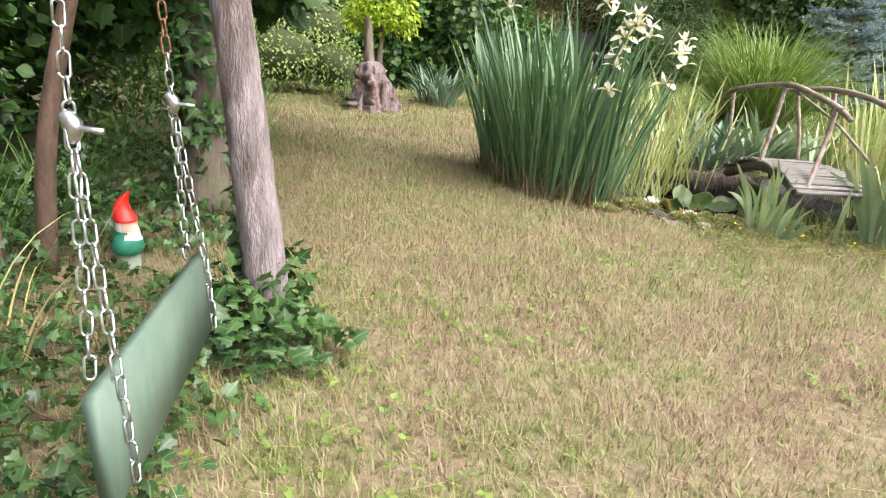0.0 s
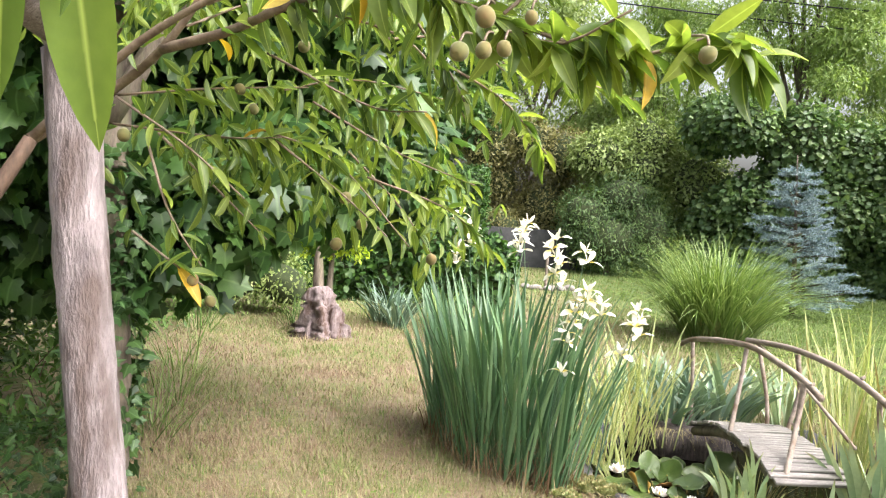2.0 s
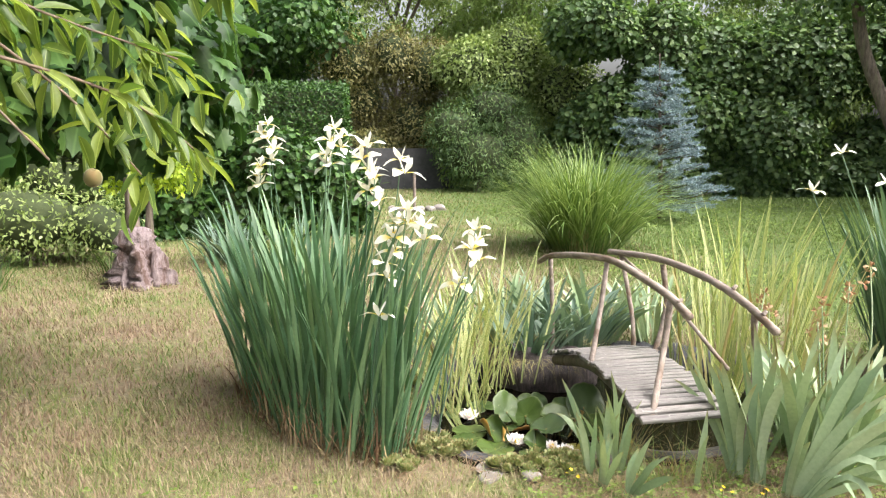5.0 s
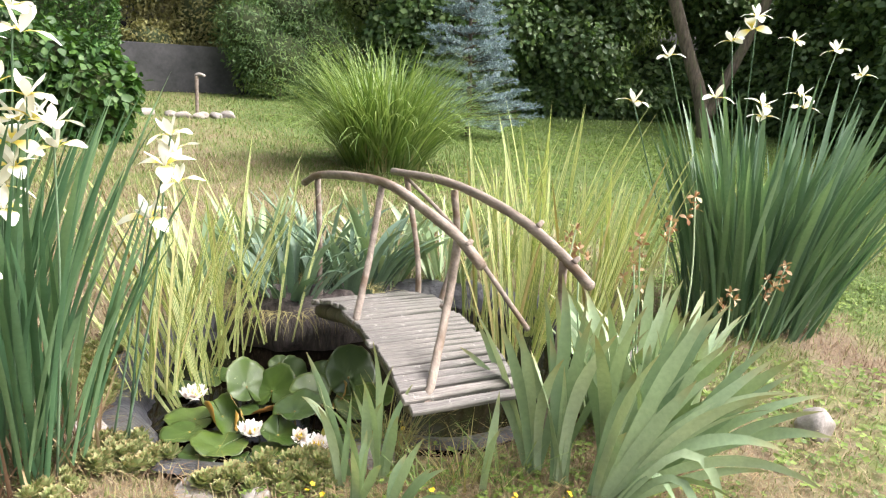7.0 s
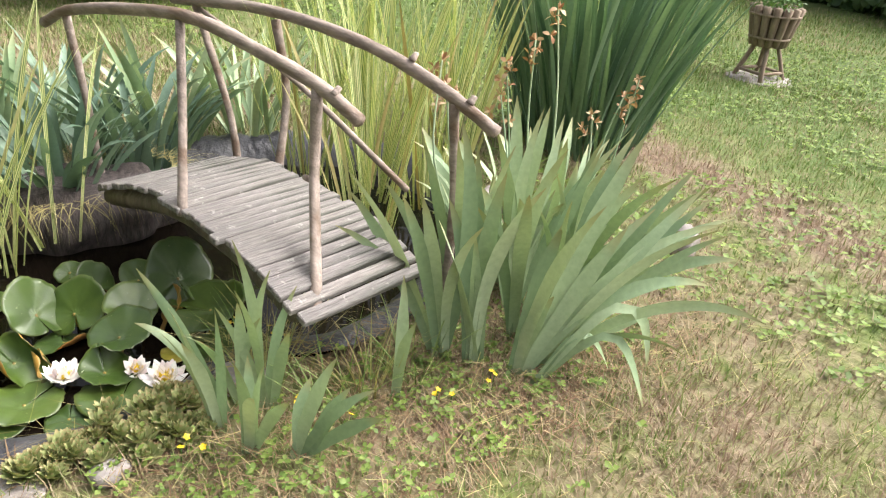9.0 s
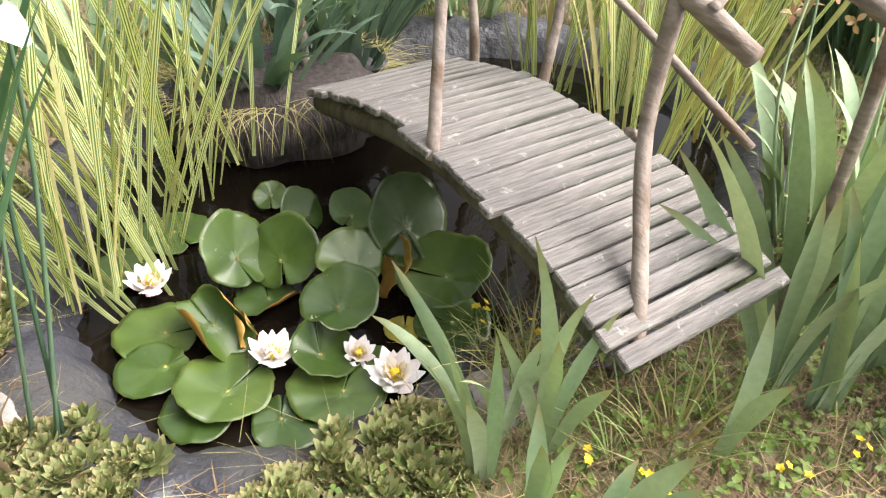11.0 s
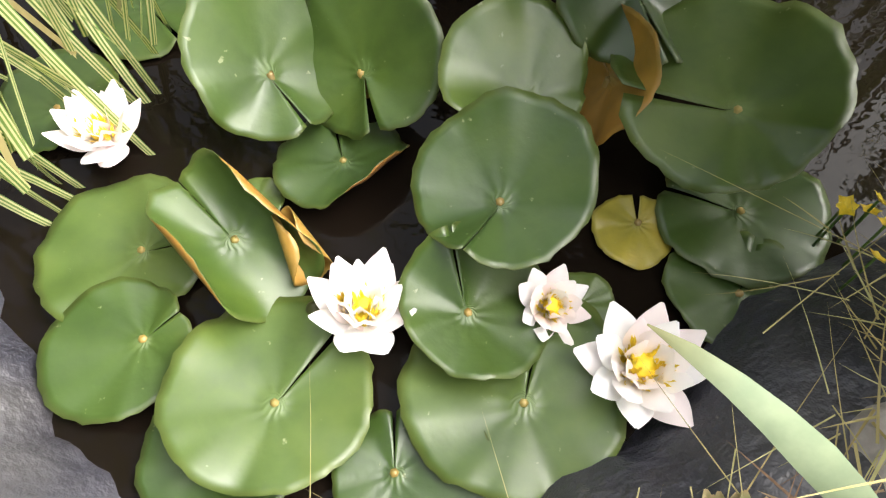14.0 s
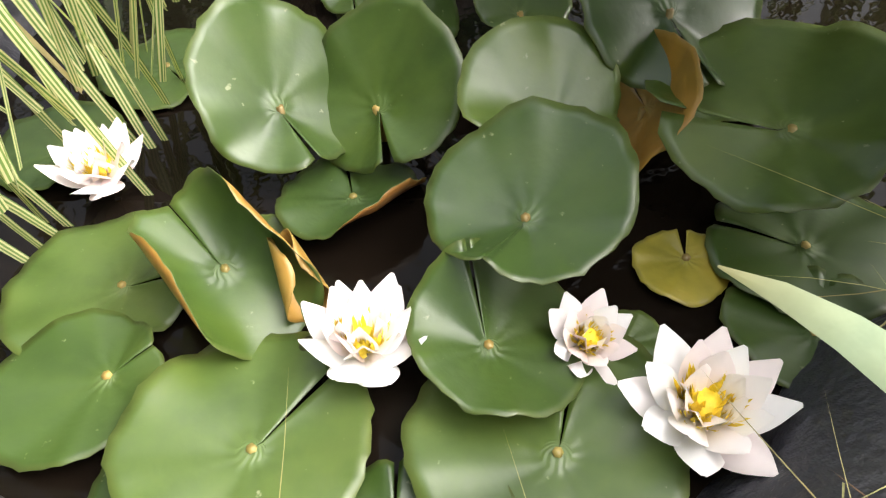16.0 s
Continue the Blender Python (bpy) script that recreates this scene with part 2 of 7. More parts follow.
def leaf_shape(length=1.0, width=0.35, segs=4, fold=0.12, curl=0.25, blunt=0.8, tipw=0.0, wave=0.0):
    """A pointed leaf along +y, face up, folded along its midrib, its tip curling down."""
    t = np.linspace(0, 1, segs + 1)
    w = width * length * 0.5 * np.maximum(np.sin(np.pi * t ** blunt) ** 0.8, tipw)
    w[0], w[-1] = width * length * 0.06, max(1e-4, tipw * width * length * 0.5)
    y, z = t * length * (1 - 0.25 * curl * t), -curl * length * t ** 2 * 0.7
    rows = []
    for i in range(segs + 1):
        dz = wave * length * math.sin(i * 2.1)
        rows += [(-w[i], y[i], z[i] + fold * w[i] + dz), (0, y[i], z[i] - fold * w[i]), (w[i], y[i], z[i] + fold * w[i] - dz)]
    q = []
    for i in range(segs):
        a = 3 * i
        q += [(a, a + 1, a + 4, a + 3), (a + 1, a + 2, a + 5, a + 4)]
    uv = np.array([(u, t[i]) for i in range(segs + 1) for u in (0, 0.5, 1)])
    return np.array(rows), np.array(q), uv


def turns(direction, up):
    """Rotation matrices with y along direction and z near up."""
    y = direction / np.linalg.norm(direction, axis=1, keepdims=True)
    x = np.cross(y, up)
    x /= np.linalg.norm(x, axis=1, keepdims=True) + 1e-9
    z = np.cross(x, y)
    return np.stack([x, y, z], axis=2)


def scatter(shape, pos, rot, size):
    tv, tf, tu = shape
    n, k = len(pos), len(tv)
    size = np.asarray(size).reshape(n, 1, -1)
    V = np.einsum("nij,nkj->nki", rot, tv[None] * size) + pos[:, None]
    F = (tf[None] + (np.arange(n) * k)[:, None, None]).reshape(-1, tf.shape[1])
    return V.reshape(-1, 3), [F], np.tile(tu, (n, 1))


def blades(base, az, length, lean, bend, width, segs=6, flat=0.0, power=1.5, profile="blade", side=None):
    """Strips that rise from base, lean towards az and bend over; side turns the flat of the blade."""
    n = len(base)
    t = np.linspace(0, 1, segs + 1)
    ang = lean[:, None] + bend[:, None] * t[None] ** power
    ds = (length / segs)[:, None]
    h = np.concatenate([np.zeros((n, 1)), np.cumsum(np.sin(ang[:, :-1]) * ds, axis=1)], axis=1)
    z = np.concatenate([np.zeros((n, 1)), np.cumsum(np.cos(ang[:, :-1]) * ds, axis=1)], axis=1)
    spine = np.stack([base[:, None, 0] + np.cos(az)[:, None] * h, base[:, None, 1] + np.sin(az)[:, None] * h, base[:, None, 2] + z], axis=2)
    if profile == "blade":
        w = np.minimum(1.0, (1 - t) * 2.6) ** 0.8 * np.minimum(1, 0.75 + t)
    elif profile == "sword":
        w = np.minimum(1.0, (1 - t) * 3.2) ** 0.7 * (0.75 + 0.5 * t)
    else:
        w = (1 - t) ** 0.7
    w = np.maximum(w, 0.02)
    sa = az + np.pi / 2 if side is None else side
    sd = np.stack([np.cos(sa), np.sin(sa), np.zeros(n)], axis=1)
    off = sd[:, None] * (width[:, None] * w[None] * 0.5)[:, :, None]
    fold = np.stack([-np.cos(az)[:, None] * np.cos(ang), -np.sin(az)[:, None] * np.cos(ang), np.sin(ang)], axis=2) * (width[:, None] * w[None] * 0.14)[:, :, None]
    if segs <= 2:
        V = np.stack([spine - off, spine + off], axis=2).reshape(n, -1, 3)
        k, c = 2 * (segs + 1), 2
        q = np.array([(c * i, c * i + 1, c * i + 3, c * i + 2) for i in range(segs)])
        uv = np.array([(u, tt) for tt in t for u in (0, 1)])
    else:
        V = np.stack([spine - off, spine - fold, spine + off], axis=2).reshape(n, -1, 3)
        k, c = 3 * (segs + 1), 3
        q = np.array([f for i in range(segs) for f in ((c * i, c * i + 1, c * i + 4, c * i + 3), (c * i + 1, c * i + 2, c * i + 5, c * i + 4))])
        uv = np.array([(u, tt) for tt in t for u in (0, 0.5, 1)])
    F = (q[None] + (np.arange(n) * k)[:, None, None]).reshape(-1, 4)
    return V.reshape(-1, 3), [F], np.tile(uv, (n, 1))


def tube(points, radii, sides=8, lumps=0.0, seed=0):
    """A knobbly round limb through points, capped."""
    r = np.random.default_rng(seed)
    P = np.array(points, dtype=float)
    n = len(P)
    radii = np.interp(np.linspace(0, 1, n), np.linspace(0, 1, len(radii)), radii)
    T = np.gradient(P, axis=0)
    T /= np.linalg.norm(T, axis=1, keepdims=True)
    ref = np.array([0.31, 0.87, 0.38])
    A = np.cross(T, ref)
    A /= np.linalg.norm(A, axis=1, keepdims=True)
    B = np.cross(T, A)
    a = np.linspace(0, 2 * np.pi, sides, endpoint=False)
    ridge = 1 + lumps * 0.7 * r.normal(size=(1, sides))
    R = radii[:, None] * (1 + lumps * r.normal(size=(n, sides)) * 0.6) * ridge
    V = P[:, None] + R[:, :, None] * (A[:, None] * np.cos(a)[None, :, None] + B[:, None] * np.sin(a)[None, :, None])
    V = np.concatenate([V.reshape(-1, 3), P[:1] - T[:1] * radii[0] * 0.15, P[-1:] + T[-1:] * radii[-1] * 0.15])
    q = [(i * sides + j, i * sides + (j + 1) % sides, (i + 1) * sides + (j + 1) % sides, (i + 1) * sides + j) for i in range(n - 1) for j in range(sides)]
    e = n * sides
    tri = [(e, (j + 1) % sides, j) for j in range(sides)] + [(e + 1, (n - 1) * sides + j, (n - 1) * sides + (j + 1) % sides) for j in range(sides)]
    uv = np.zeros((len(V), 2))
    return V, [np.array(q), np.array(tri)], uv


def smooth_line(points, n):
    """n points on a smooth curve through the given ones."""
    P = np.array(points, dtype=float)
    Q = np.vstack([2 * P[0] - P[1], P, 2 * P[-1] - P[-2]])
    out = []
    for s in np.linspace(0, len(P) - 1 - 1e-6, n):
        i, f = int(s), s - int(s)
        a, b, c, d = Q[i], Q[i + 1], Q[i + 2], Q[i + 3]
        out.append(0.5 * (2 * b + (c - a) * f + (2 * a - 5 * b + 4 * c - d) * f * f + (3 * b - a - 3 * c + d) * f ** 3))
    return np.array(out)


def limb(name, points, radii, material, parent, sides=8, lumps=0.05, n=None, seed=0, label=""):
    v, f, u = tube(smooth_line(points, n or 4 * len(points)), radii, sides, lumps, seed)
    return put(name, fast_mesh(name, v, f, u), material, parent, label)


def rock(name, size, seed, label, loc, turn=0.0, material=None, squash=0.0):
    bm = bmesh.new()
    bmesh.ops.create_icosphere(bm, subdivisions=3, radius=0.5)
    for v in bm.verts:
        d = 1 + 0.32 * noise.noise(v.co * 2.2 + Vector((seed * 7.1, seed, 0))) + 0.08 * noise.noise(v.co * 9 + Vector((seed, 0, 3)))
        v.co = Vector((v.co.x * size[0], v.co.y * size[1], max(v.co.z, -0.32) * size[2])) * d
        if squash:
            v.co.z = min(v.co.z, size[2] * squash)
    ob = part(name, bm, material or M_STONE)
    ob.matrix_world = pose(*loc, 0, 0, turn)
    return tagged(ob, label, "stone")


def crown_points(lumps, per_area, r, depth=0.35):
    """Points and outward normals on a crown made of ellipsoid lumps (x, y, z, rx, ry, rz)."""
    P, N = [], []
    for x, y, z, a, b, c in lumps:
        k = int(per_area * 4 * math.pi * ((a * b + a * c + b * c) / 3))
        d = r.normal(size=(k, 3))
        d /= np.linalg.norm(d, axis=1, keepdims=True)
        s = 1 - depth * r.random((k, 1)) ** 1.5 + 0.06 * r.normal(size=(k, 1))
        P.append(np.array((x, y, z)) + d * np.array((a, b, c)) * s)
        N.append(d)
    P, N = np.concatenate(P), np.concatenate(N)
    keep = P[:, 2] > 0.03
    return P[keep], N[keep]


def foliage(name, P, N, shape, size, material, parent, r, droop=0.5, label=""):
    """Leaves at points, facing out and drooping."""
    n = len(P)
    d = N * 0.5 + r.normal(size=(n, 3)) * 0.6 + np.array((0, 0, -droop))
    up = N * 0.8 + np.array((0, 0, 0.6)) + r.normal(size=(n, 3)) * 0.35
    v, f, u = scatter(shape, P, turns(d, up), size * (0.65 + 0.7 * r.random(n)))
    ob = put(name, fast_mesh(name, v, f, u), material, parent, label)
    ob["kind"] = "stuff"
    return ob


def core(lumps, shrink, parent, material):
    """Solid dark lumps under a dense crown's leaves: their colour stands in for the shade inside."""
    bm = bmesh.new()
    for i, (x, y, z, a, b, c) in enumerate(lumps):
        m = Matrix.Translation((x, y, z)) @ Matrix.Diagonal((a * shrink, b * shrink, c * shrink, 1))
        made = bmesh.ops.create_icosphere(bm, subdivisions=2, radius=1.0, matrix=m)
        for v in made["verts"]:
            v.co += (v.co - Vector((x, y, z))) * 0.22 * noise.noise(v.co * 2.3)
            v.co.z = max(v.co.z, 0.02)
    return part("inner_mass", bm, material, parent, "dark core standing in for the shade between leaves")


def inside(poly, x, y):
    """Signed distance of points to a polygon, negative inside."""
    A, B = np.array(poly), np.roll(np.array(poly), -1, axis=0)
    best = np.full(x.shape, 1e9)
    odd = np.zeros(x.shape, dtype=bool)
    for a, b in zip(A, B):
        e = b - a
        t = np.clip(((x - a[0]) * e[0] + (y - a[1]) * e[1]) / (e @ e), 0, 1)
        best = np.minimum(best, np.hypot(x - a[0] - t * e[0], y - a[1] - t * e[1]))
        cross = (a[1] > y) != (b[1] > y)
        with np.errstate(divide="ignore", invalid="ignore"):
            odd ^= cross & (x < (b[0] - a[0]) * (y - a[1]) / (b[1] - a[1] + 1e-12) + a[0])
    return np.where(odd, -best, best)


# ---- ground and pond ----
WATER = -0.09
SHORE = [tuple(p) for p in smooth_line([(1.85, 5.75), (1.88, 5.45), (1.96, 5.26), (2.14, 5.16), (2.35, 5.15), (2.55, 5.2), (2.72, 5.18), (2.95, 5.1), (3.35, 5.2), (3.75, 5.45),
                                        (3.98, 5.9), (3.82, 6.35), (3.35, 6.6), (2.8, 6.62), (2.3, 6.48), (1.98, 6.15), (1.85, 5.75)], 65)[:-1, :2]]


def ground_height(x, y):
    d = inside(SHORE, x, y)
    return np.where(d < 0, -0.12 - 0.4 * np.clip(-d / 0.18, 0, 1), -0.12 * np.clip(1 - d / 0.22, 0, 1) ** 1.3)


def axis_lines(lo, hi, step, far):
    a = np.arange(lo, hi + 1e-6, step)
    g = np.geomspace(step * 2, far, 26)
    return np.concatenate([lo - g[::-1], a, hi + g])


gx, gy = axis_lines(1.5, 4.3, 0.05, 400), axis_lines(4.8, 7.0, 0.05, 400)
XX, YY = np.meshgrid(gx, gy)
ZZ = ground_height(XX, YY)
nx, ny = len(gx), len(gy)
idx = np.arange(nx * ny).reshape(ny, nx)
quads = np.stack([idx[:-1, :-1], idx[:-1, 1:], idx[1:, 1:], idx[1:, :-1]], axis=-1).reshape(-1, 4)


DIRT = (3.736, 0, 0.966, -0.258)


def lawn_colour(nt, blade):
    """Dry straw in the worn strip near the swing, greener towards the far lawn and the clover side."""
    pos = nt.nodes.new("ShaderNodeNewGeometry").outputs["Position"]
    big, midn, fine = noise_tex(nt, 0.55, 4, pos), noise_tex(nt, 2.6, 4, pos), noise_tex(nt, 30, 4, pos)
    sep = node(nt, "ShaderNodeSeparateXYZ", [(0, pos)])
    gx_ = node(nt, "ShaderNodeMapRange", [("Value", sep.outputs[0]), ("From Min", 3.0), ("From Max", 6.5), ("To Min", 0.0), ("To Max", 0.55)])
    gy_ = node(nt, "ShaderNodeMapRange", [("Value", sep.outputs[1]), ("From Min", 7.5), ("From Max", 14.0), ("To Min", 0.0), ("To Max", 0.35)])
    s = node(nt, "ShaderNodeMath", [(0, gx_.outputs[0]), (1, gy_.outputs[0])], operation="ADD").outputs[0]
    s = node(nt, "ShaderNodeMath", [(0, s), (1, big)], operation="ADD").outputs[0]
    s = node(nt, "ShaderNodeMath", [(0, s), (1, midn)], operation="ADD").outputs[0]
    # a worn strip of bare ground beside the pond
    off = node(nt, "ShaderNodeMath", [(0, node(nt, "ShaderNodeMath", [(0, sep.outputs[0]), (1, DIRT[2])], operation="MULTIPLY").outputs[0]), (1, node(nt, "ShaderNodeMath", [(0, sep.outputs[1]), (1, DIRT[3])], operation="MULTIPLY").outputs[0])], operation="ADD").outputs[0]
    off = node(nt, "ShaderNodeMath", [(0, node(nt, "ShaderNodeMath", [(0, off), (1, DIRT[0])], operation="SUBTRACT").outputs[0])], operation="ABSOLUTE").outputs[0]
    worn = node(nt, "ShaderNodeMapRange", [("Value", off), ("From Min", 0.05), ("From Max", 0.4), ("To Min", 0.6), ("To Max", 0.0)]).outputs[0]
    along = node(nt, "ShaderNodeMapRange", [("Value", sep.outputs[0]), ("From Min", 4.2), ("From Max", 4.7), ("To Min", 0.0), ("To Max", 1.0)]).outputs[0]
    worn = node(nt, "ShaderNodeMath", [(0, worn), (1, along)], operation="MULTIPLY").outputs[0]
    for lo, hi in ((2.6, 3.6), (6.6, 5.6)):
        lim = node(nt, "ShaderNodeMapRange", [("Value", sep.outputs[1]), ("From Min", lo), ("From Max", hi), ("To Min", 0.0), ("To Max", 1.0)]).outputs[0]
        worn = node(nt, "ShaderNodeMath", [(0, worn), (1, lim)], operation="MULTIPLY").outputs[0]
    s = node(nt, "ShaderNodeMath", [(0, s), (1, worn)], operation="SUBTRACT").outputs[0]
    if blade:
        s = node(nt, "ShaderNodeMath", [(0, s), (1, node(nt, "ShaderNodeMath", [(0, variation(nt)), (1, 1.1)], operation="MULTIPLY").outputs[0])], operation="ADD").outputs[0]
        s = node(nt, "ShaderNodeMath", [(0, s), (1, 0.55)], operation="SUBTRACT").outputs[0]
    s = node(nt, "ShaderNodeMath", [(0, s), (1, noise_tex(nt, 9, 3, pos))], operation="ADD").outputs[0]
    s = node(nt, "ShaderNodeMapRange", [("Value", s), ("From Min", 1.12), ("From Max", 2.3), ("To Min", 0.0), ("To Max", 1.0)]).outputs[0]
    col = ramp(nt, s, [(0.05, (0.27, 0.185, 0.125)), (0.22, (0.36, 0.285, 0.19)), (0.4, (0.29, 0.26, 0.135)), (0.56, (0.215, 0.245, 0.075)), (0.85, (0.125, 0.195, 0.04))])
    return col, fine


m, nt, bsdf = start_mat("lawn_ground")
col, fine = lawn_colour(nt, False)
col = mixed(nt, 0.9, col, ramp(nt, fine, [(0.25, (0.26, 0.25, 0.23)), (0.75, (0.72, 0.71, 0.68))]), "MULTIPLY")
nt.links.new(col, bsdf.inputs["Base Color"])
bsdf.inputs["Roughness"].default_value = 0.95
bumped(nt, bsdf, fine, 0.7, 0.02)
M_LAWN = m
m, nt, bsdf = start_mat("lawn_blade")
col, fine = lawn_colour(nt, True)
nt.links.new(col, bsdf.inputs["Base Color"])
bsdf.inputs["Roughness"].default_value = 0.6
t = nt.nodes.new("ShaderNodeBsdfTranslucent")
nt.links.new(col, t.inputs["Color"])
nt.links.new(node(nt, "ShaderNodeMixShader", [(0, 0.25), (1, bsdf.outputs[0]), (2, t.outputs[0])]).outputs[0], nt.nodes["Material Output"].inputs["Surface"])
M_BLADE = m
ground = put("ground", fast_mesh("ground", np.stack([XX, YY, ZZ], axis=-1).reshape(-1, 3), quads), M_LAWN)
tagged(ground, "dry straw-coloured garden lawn with greener patches", "lawn", kind="structure")

# water
m, nt, bsdf = start_mat("dark_pond_water")
bsdf.inputs["Base Color"].default_value = (0.007, 0.005, 0.0035, 1)
bsdf.inputs["Roughness"].default_value, bsdf.inputs["IOR"].default_value = 0.03, 1.33
bumped(nt, bsdf, noise_tex(nt, 16, 3), 0.1, 0.01)
bsdf.inputs["Specular IOR Level"].default_value = 0.25
M_WATER = m
cx, cy = 2.9, 5.9
wv = np.array([(cx, cy, 0)] + [(x + (x - cx) * 0.06, y + (y - cy) * 0.06, 0) for x, y in SHORE])
k = len(SHORE)
water = put("pond_water", fast_mesh("pond_water", wv, np.array([(0, 1 + i, 1 + (i + 1) % k) for i in range(k)])), M_WATER)
water.location.z = WATER
tagged(water, "dark still pond water", "water", kind="structure")

# liner: a wrinkled band that folds over the rim
def liner():
    ring, prof = 260, [(-0.16, -0.32), (-0.07, -0.18), (-0.015, -0.09), (0.03, -0.03), (0.075, 0.008), (0.13, 0.02), (0.17, 0.012)]
    L = smooth_line([(*p, 0) for p in SHORE] + [(*SHORE[0], 0)], ring + 1)[:-1]
    tang = np.roll(L, -1, axis=0) - np.roll(L, 1, axis=0)
    out = np.stack([-tang[:, 1], tang[:, 0], np.zeros(ring)], axis=1)
    out /= np.linalg.norm(out, axis=1, keepdims=True)
    if np.dot(out[0], L[0] - np.array((cx, cy, 0))) < 0:
        out = -out
    rows = []
    for j, (d, z) in enumerate(prof):
        w = np.array([0.02 * noise.noise(Vector(p) * 9 + Vector((0, 0, j * 0.3))) + 0.012 * noise.noise(Vector(p) * 26) for p in L])
        rows.append(L + out * (d + w * 1.6)[:, None] + np.array((0, 0, 1)) * (z + w * (0.9 if j > 2 else 0.2) + (0.006 if j > 2 else 0))[:, None])
    V = np.concatenate(rows)
    F = [(j * ring + i, j * ring + (i + 1) % ring, (j + 1) * ring + (i + 1) % ring, (j + 1) * ring + i) for j in range(len(prof) - 1) for i in range(ring)]
    ob = put("pond_liner", fast_mesh("pond_liner", V, np.array(F)), M_LINER)
    return tagged(ob, "wrinkled black pond liner folded over the bank", "pond liner", kind="structure")


liner()

# ---- wooden arched bridge ----
def bridge():
    b = thing("garden_bridge", "small arched bridge of weathered planks with bent branch handrails", "bridge", (2.8, 5.4, 0))
    o = Vector((2.8, 5.4, 0))
    arch = lambda y: 0.365 - 0.085 * max(0, (5.1 - y) / 0.34) ** 1.6 - 0.16 * max(0, (y - 5.45) / 0.6) ** 1.6
    r = np.random.default_rng(3)
    ys = np.arange(4.81, 6.04, 0.0405)
    shapes = []
    for i in range(5):
        bm = bmesh.new()
        bmesh.ops.create_cube(bm, size=1.0, matrix=Matrix.Diagonal((0.43, 0.0368, 0.02, 1)))
        bmesh.ops.bevel(bm, geom=bm.edges[:], offset=0.003, segments=1, affect="EDGES")
        bmesh.ops.subdivide_edges(bm, edges=[e for e in bm.edges if abs(e.verts[0].co.x - e.verts[1].co.x) > 0.3], cuts=3)
        for v in bm.verts:
            v.co.z += 0.004 * noise.noise(Vector((v.co.x * 4, i * 5.3, 0))) + 0.002 * noise.noise(v.co * 30)
            v.co.y += 0.003 * noise.noise(Vector((v.co.x * 5, i * 2.7, 4)))
        me = bpy.data.meshes.new("plank")
        bm.to_mesh(me)
        bm.free()
        me.materials.append(M_PLANK)
        shapes.append(me)
    for i, y in enumerate(ys):
        slope = math.degrees(math.atan2(arch(y + 0.02) - arch(y - 0.02), 0.04))
        put("plank", shapes[i % 5], M_PLANK, b, m=pose(2.805 + 0.006 * r.normal() - o.x, y - o.y, arch(y) - 0.01 + 0.002 * r.normal(), slope + r.normal() * 0.7, 0, r.normal() * 0.8 + 2))
    for x in (2.64, 2.97):
        limb("stringer", [(x - o.x, y - o.y, arch(y) - 0.055) for y in (4.86, 5.1, 5.5, 6.05)], [0.034], M_BARK, b, 8, 0.04)
    R1 = [(2.676, 6.6, 0.655), (2.70, 6.39, 0.735), (2.75, 6.02, 0.80), (2.79, 5.62, 0.84), (2.83, 5.30, 0.80), (2.86, 5.09, 0.76), (2.876, 4.93, 0.705)]
    R2 = [(3.065, 6.33, 0.765), (3.10, 5.81, 0.82), (3.12, 5.45, 0.825), (3.14, 5.16, 0.80), (3.16, 4.94, 0.75), (3.172, 4.73, 0.68)]
    rel = lambda pts: [tuple(Vector(p) - o) for p in pts]
    limb("handrail", rel(R1), [0.018, 0.019, 0.019, 0.019, 0.018], M_RAIL, b, 12, 0.06, 40, 1, "bent bark-stripped branch handrail")
    limb("handrail", rel(R2), [0.017, 0.018, 0.018, 0.017], M_RAIL, b, 12, 0.06, 40, 2, "bent bark-stripped branch handrail")
    for i, pts in enumerate([[(2.86, 5.09, 0.75), (2.82, 5.05, 0.53), (2.70, 4.875, 0.33), (2.66, 4.82, 0.27)], [(2.78, 5.68, 0.82), (2.70, 5.55, 0.58), (2.595, 5.39, 0.34)],
                             [(2.70, 6.42, 0.72), (2.70, 6.35, 0.42), (2.70, 6.30, -0.1)], [(3.11, 5.68, 0.80), (3.13, 5.66, 0.55), (3.02, 5.56, 0.28)],
                             [(3.08, 6.18, 0.78), (3.09, 5.99, 0.40), (3.08, 5.92, 0.1)], [(3.16, 4.88, 0.72), (3.16, 4.85, 0.4), (3.12, 4.82, -0.02)]]):
        limb("rail_post", rel(pts), [0.015, 0.013, 0.015] if i else [0.017, 0.015, 0.015], M_RAIL, b, 9, 0.08, 16, 10 + i)
    limb("brace", rel([(3.08, 6.15, 0.76), (3.12, 5.6, 0.62), (3.15, 5.04, 0.41)]), [0.009, 0.011], M_RAIL, b, 7, 0.05, 14, 21)
    for px, py, pz, dx in ((2.86, 5.02, 0.75, 0.02), (2.835, 5.08, 0.50, -0.028), (3.15, 5.05, 0.8, 0.02), (3.165, 4.83, 0.73, 0.02)):
        limb("knot_stub", rel([(px, py, pz), (px + dx, py, pz + 0.018)]), [0.012, 0.008], M_RAIL, b, 7, 0.1, 4, 31)
    return b


bridge()


